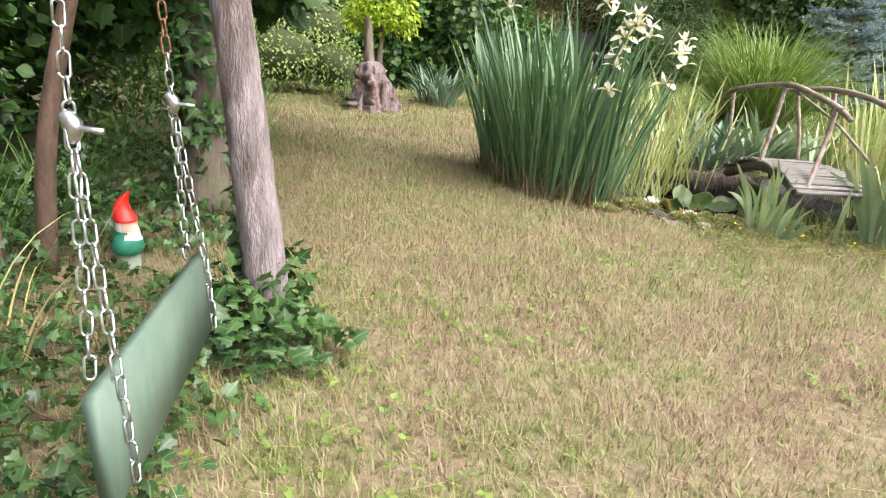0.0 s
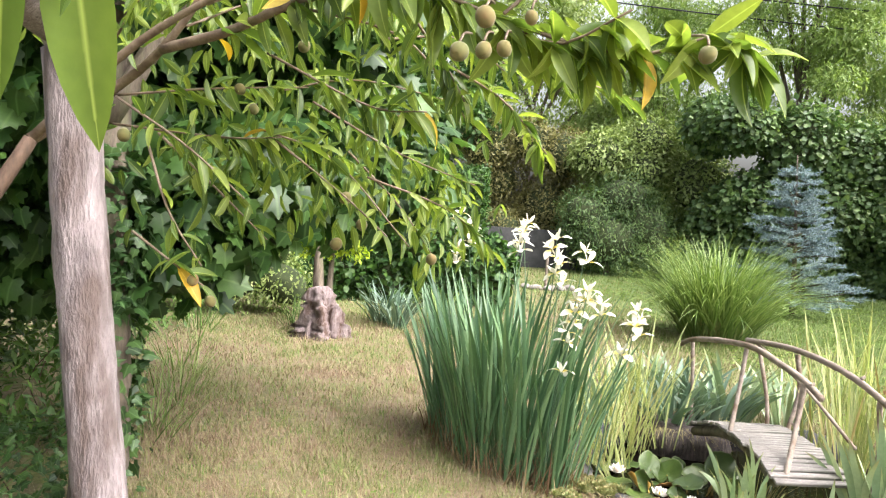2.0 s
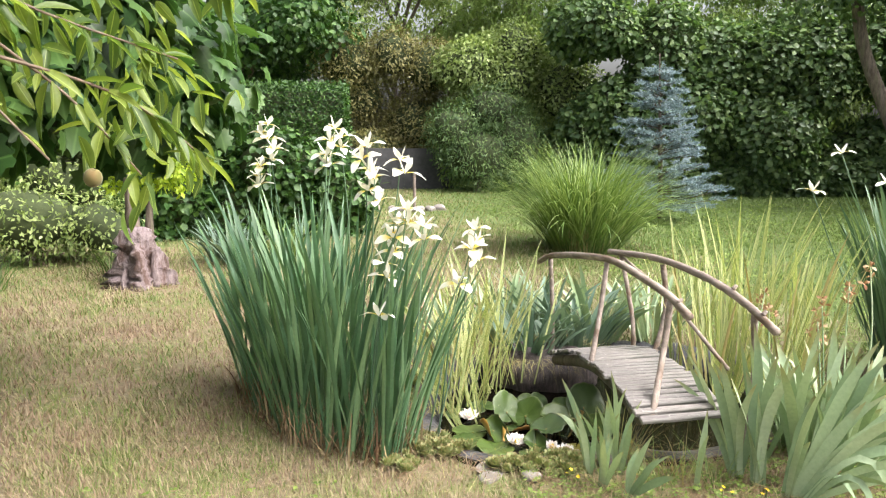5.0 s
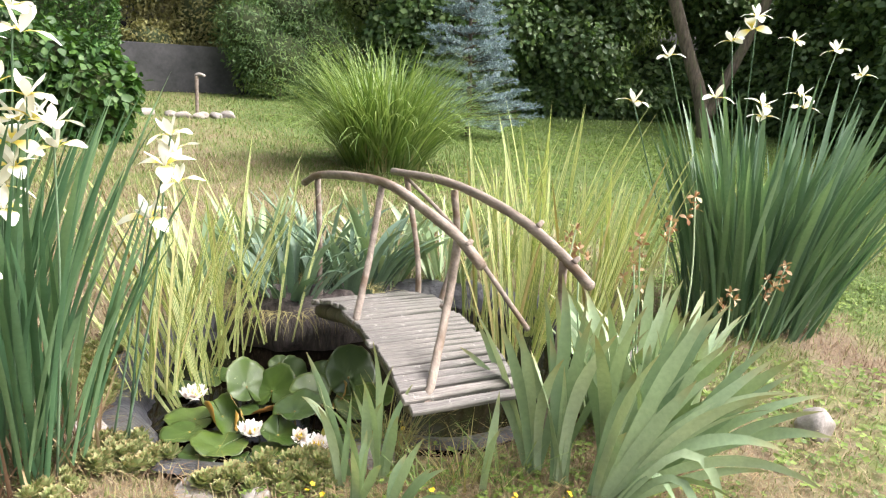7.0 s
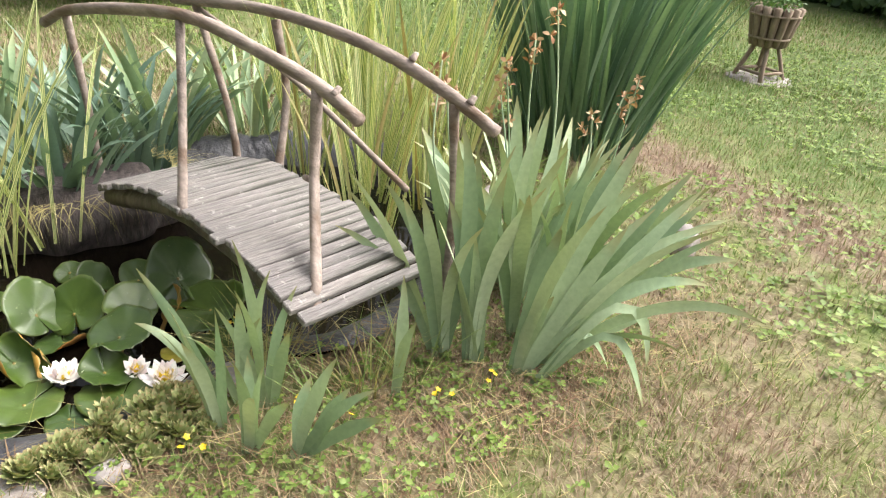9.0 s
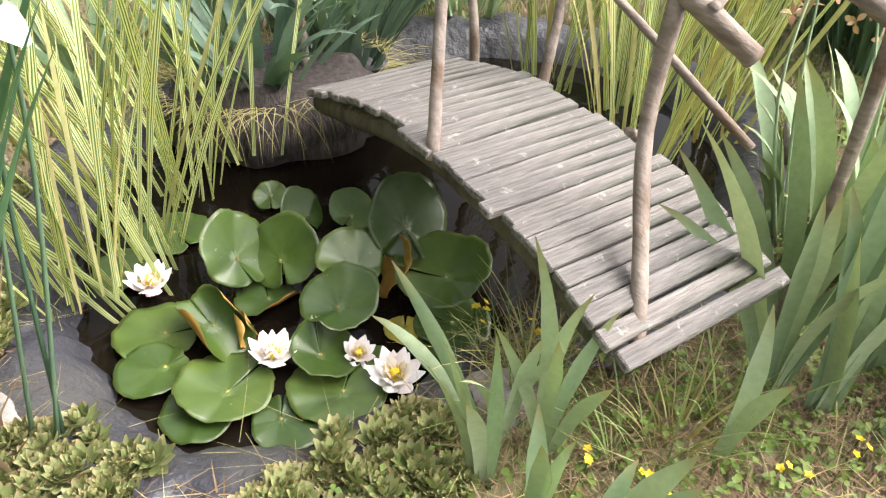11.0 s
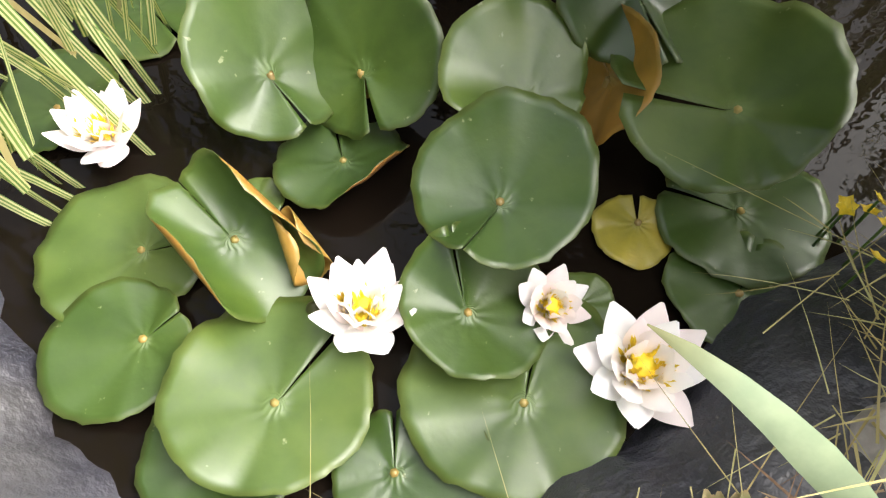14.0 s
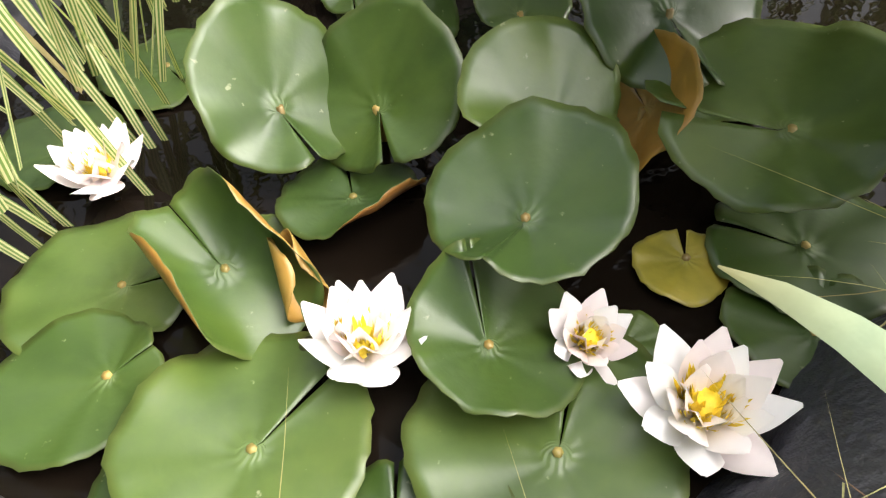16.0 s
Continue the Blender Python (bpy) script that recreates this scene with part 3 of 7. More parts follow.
# ---- tall irises ----
def petal_flower(name, falls, stand, seedn):
    """An iris flower: three drooping falls with a yellow blotch, three upright standards."""
    chunks = []
    r = np.random.default_rng(seedn)
    for i in range(3):
        a = i * 2.094 + r.normal() * 0.1
        fv, ff, fu = leaf_shape(falls, 0.55, 6, 0.1, 0.9, 1.5, 0.25, 0.02)
        fv = fv * np.array((1, 1, 1.0)) + np.array((0, 0.004, 0))
        rot = np.array(pose(0, 0, 0, 32, 0, math.degrees(a)).to_3x3())
        chunks.append((fv @ rot.T, [ff], fu))
        sv, sf, su = leaf_shape(stand, 0.36, 5, -0.2, 0.15, 1.2, 0.1, 0.02)
        rot = np.array(pose(0, 0, 0.01, 66 + r.normal() * 8, 0, math.degrees(a) + 60).to_3x3())
        chunks.append((sv @ rot.T, [sf], su + np.array((0, 2.0))))
    return fast_mesh(name, *join_arrays(chunks))


m, nt, bsdf = start_mat("white_iris_petal")
uv = nt.nodes.new("ShaderNodeUVMap")
sep = node(nt, "ShaderNodeSeparateXYZ", [(0, uv.outputs[0])])
col = ramp(nt, sep.outputs[1], [(0.0, (0.45, 0.42, 0.1)), (0.25, (0.80, 0.62, 0.10)), (0.5, (0.86, 0.80, 0.52)), (0.62, (0.86, 0.85, 0.78))])
col = mixed(nt, 0.5, col, ramp(nt, variation(nt), [(0.0, (0.85, 0.8, 0.62)), (0.3, (1, 1, 1)), (1.0, (1.02, 1.02, 1.0))]), "MULTIPLY")
nt.links.new(col, bsdf.inputs["Base Color"])
bsdf.inputs["Roughness"].default_value = 0.55
tr = nt.nodes.new("ShaderNodeBsdfTranslucent")
nt.links.new(col, tr.inputs["Color"])
nt.links.new(node(nt, "ShaderNodeMixShader", [(0, 0.25), (1, bsdf.outputs[0]), (2, tr.outputs[0])]).outputs[0], nt.nodes["Material Output"].inputs["Surface"])
M_PETAL = m
M_SPENT = leaf_mat("withered_petal", (0.26, 0.12, 0.07), (0.42, 0.25, 0.16), (0.5, 0.38, 0.27), 0.8, 0.15)
FLOWERS = [petal_flower("flower", 0.075, 0.068, s) for s in range(4)]
WITHERED = [petal_flower("withered_flower", 0.032, 0.034, 20 + s) for s in range(2)]


def sword_shapes(n, length, width, lean, bend, segs, seedn, profile="sword", power=1.5):
    """A few single leaf meshes at the origin, leaning along +x."""
    r = np.random.default_rng(seedn)
    out = []
    for i in range(n):
        one = np.ones(1)
        a = blades(np.zeros((1, 3)), 0 * one, length * (0.85 + 0.3 * r.random(1)), lean * (0.4 + 1.2 * r.random(1)), bend * (0.2 + 1.6 * r.random(1)), width * (0.8 + 0.4 * r.random(1)), segs, profile=profile,
                   power=power, side=np.array([np.pi / 2 + r.normal() * 0.5]))
        out.append(a)
    return out


def leaf_clump(name, label, category, centre, spread, n_parts, n_rest, length, width, lean, bend, material, seedn, group="", segs=8, outward=0.5, profile="sword", power=1.5, turn=0.0, part_name="leaf", tilt=(0, 0), dry=0):
    """A clump of upright leaves: single leaf objects, and the inner ones joined."""
    r = np.random.default_rng(seedn)
    c = thing(name, label, category, (*centre, 0), group)
    kinds = sword_shapes(10, length, width, lean, bend, segs, seedn, profile, power)
    meshes = [fast_mesh(part_name, *k) for k in kinds]
    total = n_parts + n_rest
    rad, ang = np.sqrt(r.random(total)), r.random(total) * 2 * np.pi
    ex, ey = rad * np.cos(ang) * spread[0], rad * np.sin(ang) * spread[1]
    ct, st = math.cos(turn), math.sin(turn)
    px, py = ex * ct - ey * st, ex * st + ey * ct
    order = np.argsort(-rad)
    rest = []
    for j, i in enumerate(order):
        az = math.atan2(py[i], px[i]) if r.random() < outward + 0.4 * rad[i] else r.random() * 2 * math.pi
        az += r.normal() * 0.5
        s = (0.72 + 0.4 * r.random()) * (1.0 if rad[i] < 0.8 else 0.88)
        m4 = pose(px[i], py[i], -0.01, math.degrees(tilt[0]), math.degrees(tilt[1]), math.degrees(az)) @ Matrix.Rotation(0.14 * rad[i] * (1 if outward > 0.3 else 0.3), 4, "Y") @ Matrix.Diagonal((s, s, s, 1))
        if j < n_parts:
            put(part_name, meshes[i % 10], material if not (dry and i % dry == 0) else M_DRYREED, c, m=m4)
        else:
            v, f, u = kinds[i % 10]
            q = np.array(m4)
            rest.append((v @ q[:3, :3].T + q[:3, 3], f, u))
    if rest:
        ob = put("inner_leaves", fast_mesh("inner_leaves", *join_arrays(rest)), material, c)
        ob["kind"] = "stuff"
    return c


def stalk(parent, base, head, flowers, r, material=M_IRISB, size=1.0, withered=False, thick=0.0045):
    """A flower stalk from the clump's foot to the flower head, with its flowers as pieces of it."""
    o = parent.location
    b, h = Vector(base) - o, Vector(head) - o
    mid = b.lerp(h, 0.55) + Vector((r.normal() * 0.03, r.normal() * 0.03, 0.02))
    s = limb("flower_stalk", [tuple(b), tuple(mid), tuple(h)], [thick, thick * 0.8, thick * 0.6], material, parent, 6, 0.02, 9)
    for i in range(flowers):
        dz = -0.055 * i if not withered else -0.03 * i
        m4 = pose(h.x + r.normal() * 0.018 * (i > 0), h.y + r.normal() * 0.018 * (i > 0), h.z + dz, r.normal() * (14 if not withered else 40), r.normal() * (14 if not withered else 40), r.random() * 360) @ Matrix.Scale(size * (0.98 + 0.3 * r.random()), 4)
        pool = WITHERED if withered else FLOWERS
        put("withered_flower" if withered else "flower", pool[int(r.integers(len(pool)))], M_SPENT if withered else M_PETAL, s, m=m4)
    return s


r = np.random.default_rng(11)
left = leaf_clump("tall_iris_clump", "tall clump of dark green sword leaves with white iris flowers", "iris", (1.22, 5.72), (0.70, 0.28), 280, 70, 1.10, 0.024, 0.14, 0.26, M_IRIS, 5, "tall white irises", 9, 0.5, turn=radians(122), dry=17)
for h in [(0.96, 6.04, 1.47), (0.91, 6.13, 1.32), (1.31, 5.55, 1.53), (1.27, 5.62, 1.40), (1.45, 5.28, 1.45), (1.48, 5.26, 1.31), (1.58, 5.08, 1.40), (0.92, 6.57, 1.55), (1.35, 6.1, 1.48)]:
    stalk(left, (h[0] * 0.75 + 0.3, h[1] * 0.75 + 1.43, 0), h, 2 + int(r.random() < 0.5), r)
for h in [(1.60, 5.04, 1.19), (1.57, 5.10, 1.12), (1.66, 4.96, 1.13), (1.55, 5.10, 1.0), (1.52, 5.08, 0.89), (1.47, 4.93, 0.76), (1.93, 5.24, 0.98), (1.95, 5.26, 1.07), (1.88, 5.31, 0.80)]:
    stalk(left, (h[0] * 0.7 + 0.42, h[1] * 0.5 + 2.68, 0), h, 1 + int(h[2] > 0.95), r)
right = leaf_clump("tall_iris_clump", "tall spreading blue-green sword leaves with white iris flowers", "iris", (5.06, 5.72), (0.40, 0.32), 250, 70, 1.16, 0.027, 0.16, 0.34, M_IRISB, 6, "tall white irises", 9, 0.75)
for h in [(4.09, 5.60, 1.42), (4.36, 5.55, 1.25), (4.45, 5.60, 1.51), (4.58, 5.60, 1.63), (4.85, 5.60, 1.54), (5.16, 5.60, 1.51), (5.39, 5.60, 1.40), (4.9, 5.54, 1.28), (4.72, 5.60, 1.22), (3.93, 5.60, 1.21)]:
    stalk(right, (5.06 + (h[0] - 5.06) * 0.35, 5.7, 0), h, 1 + int(r.random() < 0.35), r)

def fan_leaf(parent, base, az, angle, length, bend, width, material, twist=0.15, drop=0.0, r=None):
    """One flat iris leaf in its fan's upright plane: angle from the vertical towards az; bend curves it over; drop kinks it down past its middle."""
    segs = 12
    t = np.linspace(0, 1, segs + 1)
    ang = radians(angle) + bend * (t ** 2 - 0.33) + drop / (1 + np.exp(-(t - 0.5) * 22))
    ds = length / segs
    hz = np.stack([np.concatenate([[0], np.cumsum(np.sin(ang[:-1]) * ds)]), np.concatenate([[0], np.cumsum(np.cos(ang[:-1]) * ds)])], axis=1)
    A, Nn = np.array((math.cos(radians(az)), math.sin(radians(az)), 0)), np.array((-math.sin(radians(az)), math.cos(radians(az)), 0))
    spine = np.array(Vector(base) - parent.location) + hz[:, :1] * A + hz[:, 1:] * np.array((0, 0, 1))
    spine += Nn * (length * 0.22 * (r.normal() if r is not None else 0) * t ** 2)[:, None]
    w = width * 0.5 * np.minimum(1, (1 - t) * 3.0) ** 0.65 * (0.62 + 0.5 * np.minimum(1, t * 1.6))
    w = np.maximum(w, 0.0006)
    tw = twist * (0.3 + t) + (0.5 * t if abs(bend) > 0.8 and not drop else 0)
    across = np.cos(ang)[:, None] * A - np.sin(ang)[:, None] * np.array((0, 0, 1))
    wd = across * np.cos(tw)[:, None] + Nn * np.sin(tw)[:, None]
    nrm = -across * np.sin(tw)[:, None] + Nn * np.cos(tw)[:, None]
    V = np.stack([spine - wd * w[:, None], spine + nrm * w[:, None] * 0.16, spine + wd * w[:, None]], axis=1).reshape(-1, 3)
    q = np.array([f for i in range(segs) for f in ((3 * i, 3 * i + 1, 3 * i + 4, 3 * i + 3), (3 * i + 1, 3 * i + 2, 3 * i + 5, 3 * i + 4))])
    uv = np.array([(u_, tt) for tt in t for u_ in (0, 0.5, 1)])
    return put("leaf", fast_mesh("leaf", V, [q], uv), material, parent)


def iris_fan(parent, base, az, leaves, width, seedn, material=None):
    """Leaves (angle, length[, bend[, drop]]) of one fan in the upright plane along az."""
    r = np.random.default_rng(seedn)
    for i, (angle, length, *more) in enumerate(leaves):
        bend = more[0] if more else 0.4 * math.copysign(1, angle) * (0.2 + 1.3 * r.random())
        drop = more[1] if len(more) > 1 else 0.0
        b = (base[0] + math.cos(radians(az)) * 0.006 * (i - len(leaves) / 2), base[1] + math.sin(radians(az)) * 0.006 * (i - len(leaves) / 2), base[2] - 0.01)
        fan_leaf(parent, b, az + r.normal() * 7, angle, length * 1.04, bend, width * (0.66 + 0.3 * r.random()), material or M_BEARDED, -0.45 + 0.4 * r.normal(), drop, r)


FACE = -44
bearded = thing("bearded_iris_clump", "broad pale green bearded iris fans beside the bridge", "iris", (3.2, 4.66, 0), "bearded irises")
for i, (base, az, leaves, w_) in enumerate([
        ((3.05, 4.743, 0), FACE, [(-40, 0.50, -1.1), (-27, 0.64), (-15, 0.59), (-9, 0.55), (-1, 0.70), (-36, 0.55), (4, 0.5)], 0.046),
        ((3.097, 4.655, 0), FACE, [(-12, 0.49), (-3, 0.43), (8, 0.51), (11, 0.61), (-6, 0.57), (-17, 0.51), (2, 0.60)], 0.052),
        ((3.16, 4.539, 0), FACE, [(10, 0.49), (15, 0.62), (14, 0.30), (26, 0.53), (38, 0.71), (20, 0.75), (31, 0.60)], 0.050),
        ((3.20, 4.535, 0), FACE, [(62, 0.62, 1.5), (48, 0.70, 1.2), (68, 0.48, 1.5), (52, 0.60, 1.0), (66, 0.68, 1.4), (72, 0.5, 1.0), (40, 0.66, 0.8)], 0.042),
        ((3.17, 4.49, 0), FACE - 4, [(36, 0.66, 0.3, 2.2), (30, 0.40, 0.3, 2.1), (40, 0.50, 0.3, 2.0)], 0.034),
        ((3.30, 4.66, 0), FACE + 12, [(-20, 0.5), (-8, 0.62), (4, 0.66), (16, 0.64), (28, 0.6), (40, 0.58), (52, 0.56, 0.8)], 0.048),
        ((3.38, 4.57, 0), FACE - 14, [(-14, 0.5), (0, 0.6), (12, 0.64), (26, 0.66), (38, 0.62), (54, 0.6, 0.8)], 0.046),
        ((3.22, 4.84, 0), FACE + 6, [(-30, 0.5), (-16, 0.6), (-4, 0.66), (10, 0.62), (22, 0.58)], 0.046),
        ((3.42, 4.78, 0), FACE + 20, [(-22, 0.55), (-10, 0.62), (2, 0.68), (14, 0.64), (28, 0.62), (44, 0.55)], 0.046),
        ((3.52, 4.64, 0), FACE - 6, [(-10, 0.5), (4, 0.6), (18, 0.64), (32, 0.62), (48, 0.6, 0.7), (60, 0.55, 0.8)], 0.044)]):
    iris_fan(bearded, base, az, leaves, w_, 900 + i)
back = leaf_clump("bearded_iris_clump", "pale green bearded irises carrying withered brown flowers", "iris", (3.70, 4.98), (0.28, 0.2), 64, 0, 0.52, 0.042, 0.22, 0.5, M_BEARDED, 9, "bearded irises", 9, 0.7, power=2.2)
for h in [(4.00, 5.20, 0.86), (3.74, 5.20, 0.70), (3.89, 5.20, 0.76), (4.22, 5.12, 0.45), (4.40, 5.1, 0.50), (4.5, 5.1, 0.56), (3.73, 5.20, 0.58), (3.42, 5.20, 0.74), (3.45, 5.2, 0.66)]:
    stalk(back, (h[0] * 0.75 + 0.9, 5.05, 0), h, 4, r, M_BEARDED, 0.85, True, 0.005)
for i, (base, az, leaves, w_) in enumerate([
        ((2.405, 4.862, 0), FACE, [(-30, 0.30, -0.9), (-8, 0.33), (-1, 0.30), (-16, 0.37)], 0.040),
        ((2.421, 4.749, 0), FACE, [(-2, 0.30), (14, 0.31), (28, 0.27), (-8, 0.22), (6, 0.26)], 0.038),
        ((2.496, 4.664, 0), FACE, [(19, 0.32), (36, 0.32, 0.5), (50, 0.26, 0.4), (9, 0.22), (27, 0.24)], 0.044),
        ((2.535, 4.86, 0), FACE, [(-10, 0.46), (-4, 0.44), (14, 0.36), (4, 0.42), (-24, 0.32), (9, 0.30)], 0.034),
        ((2.821, 4.683, 0), FACE, [(-2, 0.34), (9, 0.28)], 0.036), ((2.50, 4.93, 0), FACE + 30, [(-24, 0.34, -0.6), (-4, 0.36), (10, 0.3)], 0.032)]):
    young = thing("young_iris", "small fan of pale green iris leaves at the pond edge", "iris", base, "young iris fans")
    iris_fan(young, base, az, leaves, w_, 940 + i)
    if i == 0:
        fan_leaf(young, (2.455, 4.90, -0.01), 110, 62, 0.38, 1.2, 0.026, M_BEARDED, 0.35)
        fan_leaf(young, (2.450, 4.89, -0.01), 117, 32, 0.46, 0.3, 0.028, M_BEARDED, 0.4)

# dry weeds between the bridge foot and the young irises
for x, y, n, h, mt, lab in ((2.62, 5.0, 40, 0.34, M_DRYREED, "tuft of dry straw-coloured weed stalks at the bridge foot"), (2.56, 4.96, 14, 0.36, M_FOUNTAIN, "thin green grass stalks at the bridge foot"), (2.68, 4.75, 30, 0.26, M_FOUNTAIN, "loose green weeds before the bridge foot"), (2.80, 4.76, 34, 0.24, M_DRYREED, "dry brown weeds before the bridge foot"), (2.93, 4.74, 34, 0.28, M_FOUNTAIN, "loose green weeds before the bridge foot")):
    leaf_clump("bank_grass", lab, "grass tuft", (x, y), (0.07, 0.05), n, 0, h, 0.005, 0.35, 0.7, mt, int(x * 1000), "bank grasses", 7, 0.6, profile="thin", part_name="stalk")

# ---- reeds ----
for i, (x, y, n, h) in enumerate([(1.90, 5.70, 26, 0.80), (2.06, 5.84, 20, 0.84), (2.22, 6.0, 16, 0.9), (2.42, 6.08, 8, 0.95), (2.0, 6.15, 16, 0.8)]):
    leaf_clump("striped_reed", "slender reeds striped yellow and green rising from the pond edge", "reed", (x, y), (0.09, 0.07), n, 0, h, 0.015, 0.18, 0.25, M_REED, 60 + i, "striped reeds", 7, 0.5, dry=9)
rd = thing("striped_reed", "striped reeds leaning out of the water behind a lily flower", "reed", (2.06, 5.76, -0.09), "striped reeds")
r_ = np.random.default_rng(77)
for x, y, az, angle, length in ((2.085, 5.705, 128, 32, 0.75), (2.10, 5.79, 124, 24, 0.8), (2.115, 5.80, 120, 20, 0.85), (2.0, 5.68, 140, 40, 0.6), (1.985, 5.66, 136, 46, 0.55), (2.135, 5.86, 116, 20, 0.85), (2.02, 5.83, 132, 24, 0.8), (1.975, 5.72, 128, 34, 0.7), (2.09, 5.80, 134, 28, 0.75), (2.0, 5.70, 130, 36, 0.65), (2.16, 5.90, 112, 16, 0.8), (1.97, 5.66, 145, 50, 0.5)):
    fan_leaf(rd, (x, y, -0.13), az, angle, length, 0.3, 0.016, M_REED, 1.2 + 0.4 * r_.normal(), 0.0, r_)
for i, (x, y, n, h) in enumerate([(3.42, 5.55, 24, 0.92), (3.62, 5.8, 25, 0.98), (3.80, 5.6, 24, 0.95), (3.5, 6.1, 23, 1.0), (3.85, 6.05, 25, 1.05), (4.05, 5.75, 23, 0.95)]):
    leaf_clump("striped_reed", "tall yellow-green striped reeds behind the bridge", "reed", (x, y), (0.13, 0.11), n, 0, h, 0.019, 0.12, 0.2, M_REED, 80 + i, "striped reeds", 7, 0.5, dry=7)
for i, (x, y, n, h, m_) in enumerate([(2.58, 6.42, 60, 0.48, M_BLUEIRIS), (2.95, 6.55, 46, 0.55, M_BLUEIRIS), (3.2, 6.8, 46, 0.6, M_BEARDED), (2.5, 6.9, 46, 0.6, M_BEARDED), (2.85, 7.0, 40, 0.6, M_BLUEIRIS), (3.6, 6.75, 40, 0.62, M_BEARDED), (2.1, 6.7, 36, 0.5, M_BEARDED)]):
    leaf_clump("iris_plant", "blue-green arching iris leaves at the back of the pond", "iris", (x, y), (0.14, 0.12), n, 0, h, 0.034, 0.3, 0.8, m_, 100 + i, "pond irises", 8, 0.8, power=2.0)

# ---- fountain grass ----
fg = thing("fountain_grass", "large arching tuft of fine bright green ornamental grass on the lawn", "ornamental grass", (4.55, 10.7, 0))
n = 1000
az = rng.random(n) * 2 * np.pi
rad = 0.42 * np.sqrt(rng.random(n))
base = np.stack([rad * np.cos(az), rad * np.sin(az), np.zeros(n)], axis=1)
v, f, u = blades(base, az + rng.normal(size=n) * 0.5, 1.25 + 0.55 * rng.random(n), 0.05 + 0.75 * rng.random(n), 0.6 + 1.4 * rng.random(n), 0.018 + 0.012 * rng.random(n), 8, power=1.7, profile="thin")
ob = put("arching_leaves", fast_mesh("arching_leaves", v, f, u), M_FOUNTAIN, fg)
ob["kind"] = "stuff"
n = 500
az = rng.random(n) * 2 * np.pi
rad = 0.45 * np.sqrt(rng.random(n))
v, f, u = blades(np.stack([rad * np.cos(az), rad * np.sin(az), np.zeros(n)], axis=1), az, 0.3 + 0.25 * rng.random(n), 0.1 + 0.2 * rng.random(n), 0.3 * rng.random(n), np.full(n, 0.01), 3, profile="thin")
ob = put("old_straw", fast_mesh("old_straw", v, f, u), M_DRYREED, fg, "dry brown old stalks at the foot")
ob["kind"] = "stuff"

# ---- blue spruce ----
sp = thing("blue_spruce", "young blue spruce with silvery blue needles on the lawn", "spruce", (7.1, 13.75, 0))
sp.rotation_euler = (0, radians(-3.5), 0)
limb("trunk", [(0, 0, 0), (0.01, 0, 1.2), (0, 0.01, 2.2), (0, 0, 2.85)], [0.055, 0.035, 0.02, 0.008], M_BARK, sp, 8, 0.03)
needles, wood = [], []
r = np.random.default_rng(21)
for z in np.sort(0.16 + 2.5 * (np.arange(12) + 0.35 * r.random(12)) / 12):
    reach = (1.0 * (1 - z / 2.85) ** 0.95 if z < 2.8 else 0) + 0.05
    for k_ in range(11 if z < 2 else 7):
        a = k_ * 2 * np.pi / 11 * (1 if z < 2 else 11 / 7) + z * 3 + r.normal() * 0.15
        L = reach * (0.70 + 0.5 * r.random())
        rise = 0.10 + 0.5 * (z / 2.9)
        tip_ = np.array((math.cos(a) * L, math.sin(a) * L, z + L * rise * (0.2 + 0.7 * r.random()) + r.normal() * 0.04))
        root = np.array((0, 0, z + r.normal() * 0.06))
        wood.append(tube(smooth_line([root, root + (tip_ - root) * 0.5 - np.array((0, 0, 0.03 * L)), tip_], 5), [0.012, 0.005], 5))
        tw = [(0.2 + 0.8 * r.random(), r.normal() * 0.75) for _ in range(int(7 + 17 * L))] + [(1.0, 0)]
        for s_, side_ in tw:
            p0 = root + (tip_ - root) * s_
            d = np.array((math.cos(a + side_), math.sin(a + side_), 0.18 + 0.15 * r.normal()))
            Lt = 0.10 + 0.10 * r.random()
            kn = 26
            tt = r.random((kn, 1))
            P = p0 + d * Lt * tt
            dn = d * 0.8 + r.normal(size=(kn, 3)) * 0.65 + np.array((0, 0, 0.25))
            needles.append((P, dn))
P, D = np.concatenate([a for a, _ in needles]), np.concatenate([b for _, b in needles])
needle = (np.array([(-0.007, 0, 0), (0.007, 0, 0), (0.0, 0.06, 0)]), np.array([(0, 1, 2)]), np.array([(0, 0), (1, 0), (0.5, 0.5)]))
v, f, u = scatter(needle, P, turns(D, r.normal(size=D.shape)), np.ones(len(P)))
ob = put("needles", fast_mesh("needles", v, f, u), M_SPRUCE, sp)
ob["kind"] = "stuff"
put("bough", fast_mesh("bough", *join_arrays(wood)), M_BARK, sp)

# ---- far hedges, shrubs and trees ----
LEAF_S = leaf_shape(1, 0.5, 2, 0.15, 0.2)
LEAF_L = leaf_shape(1, 0.28, 2, 0.15, 0.3)
LEAF_B = leaf_shape(1, 0.85, 3, 0.14, 0.25, 0.7)


def lobed_leaf(points, droop=0.18):
    """A lobed leaf along +y from one half of its outline."""
    half = list(points)
    ring = [(0, 0)] + half + [(0, 1)] + [(-x, y) for x, y in reversed(half)]
    V = np.array([(0, 0.35, 0.03)] + [(x, y, -droop * y * y - 0.25 * x * x) for x, y in ring])
    k = len(ring)
    return V, np.array([(0, 1 + i, 1 + (i + 1) % k) for i in range(k)]), np.array([(0.5 + v[0], v[1]) for v in V])


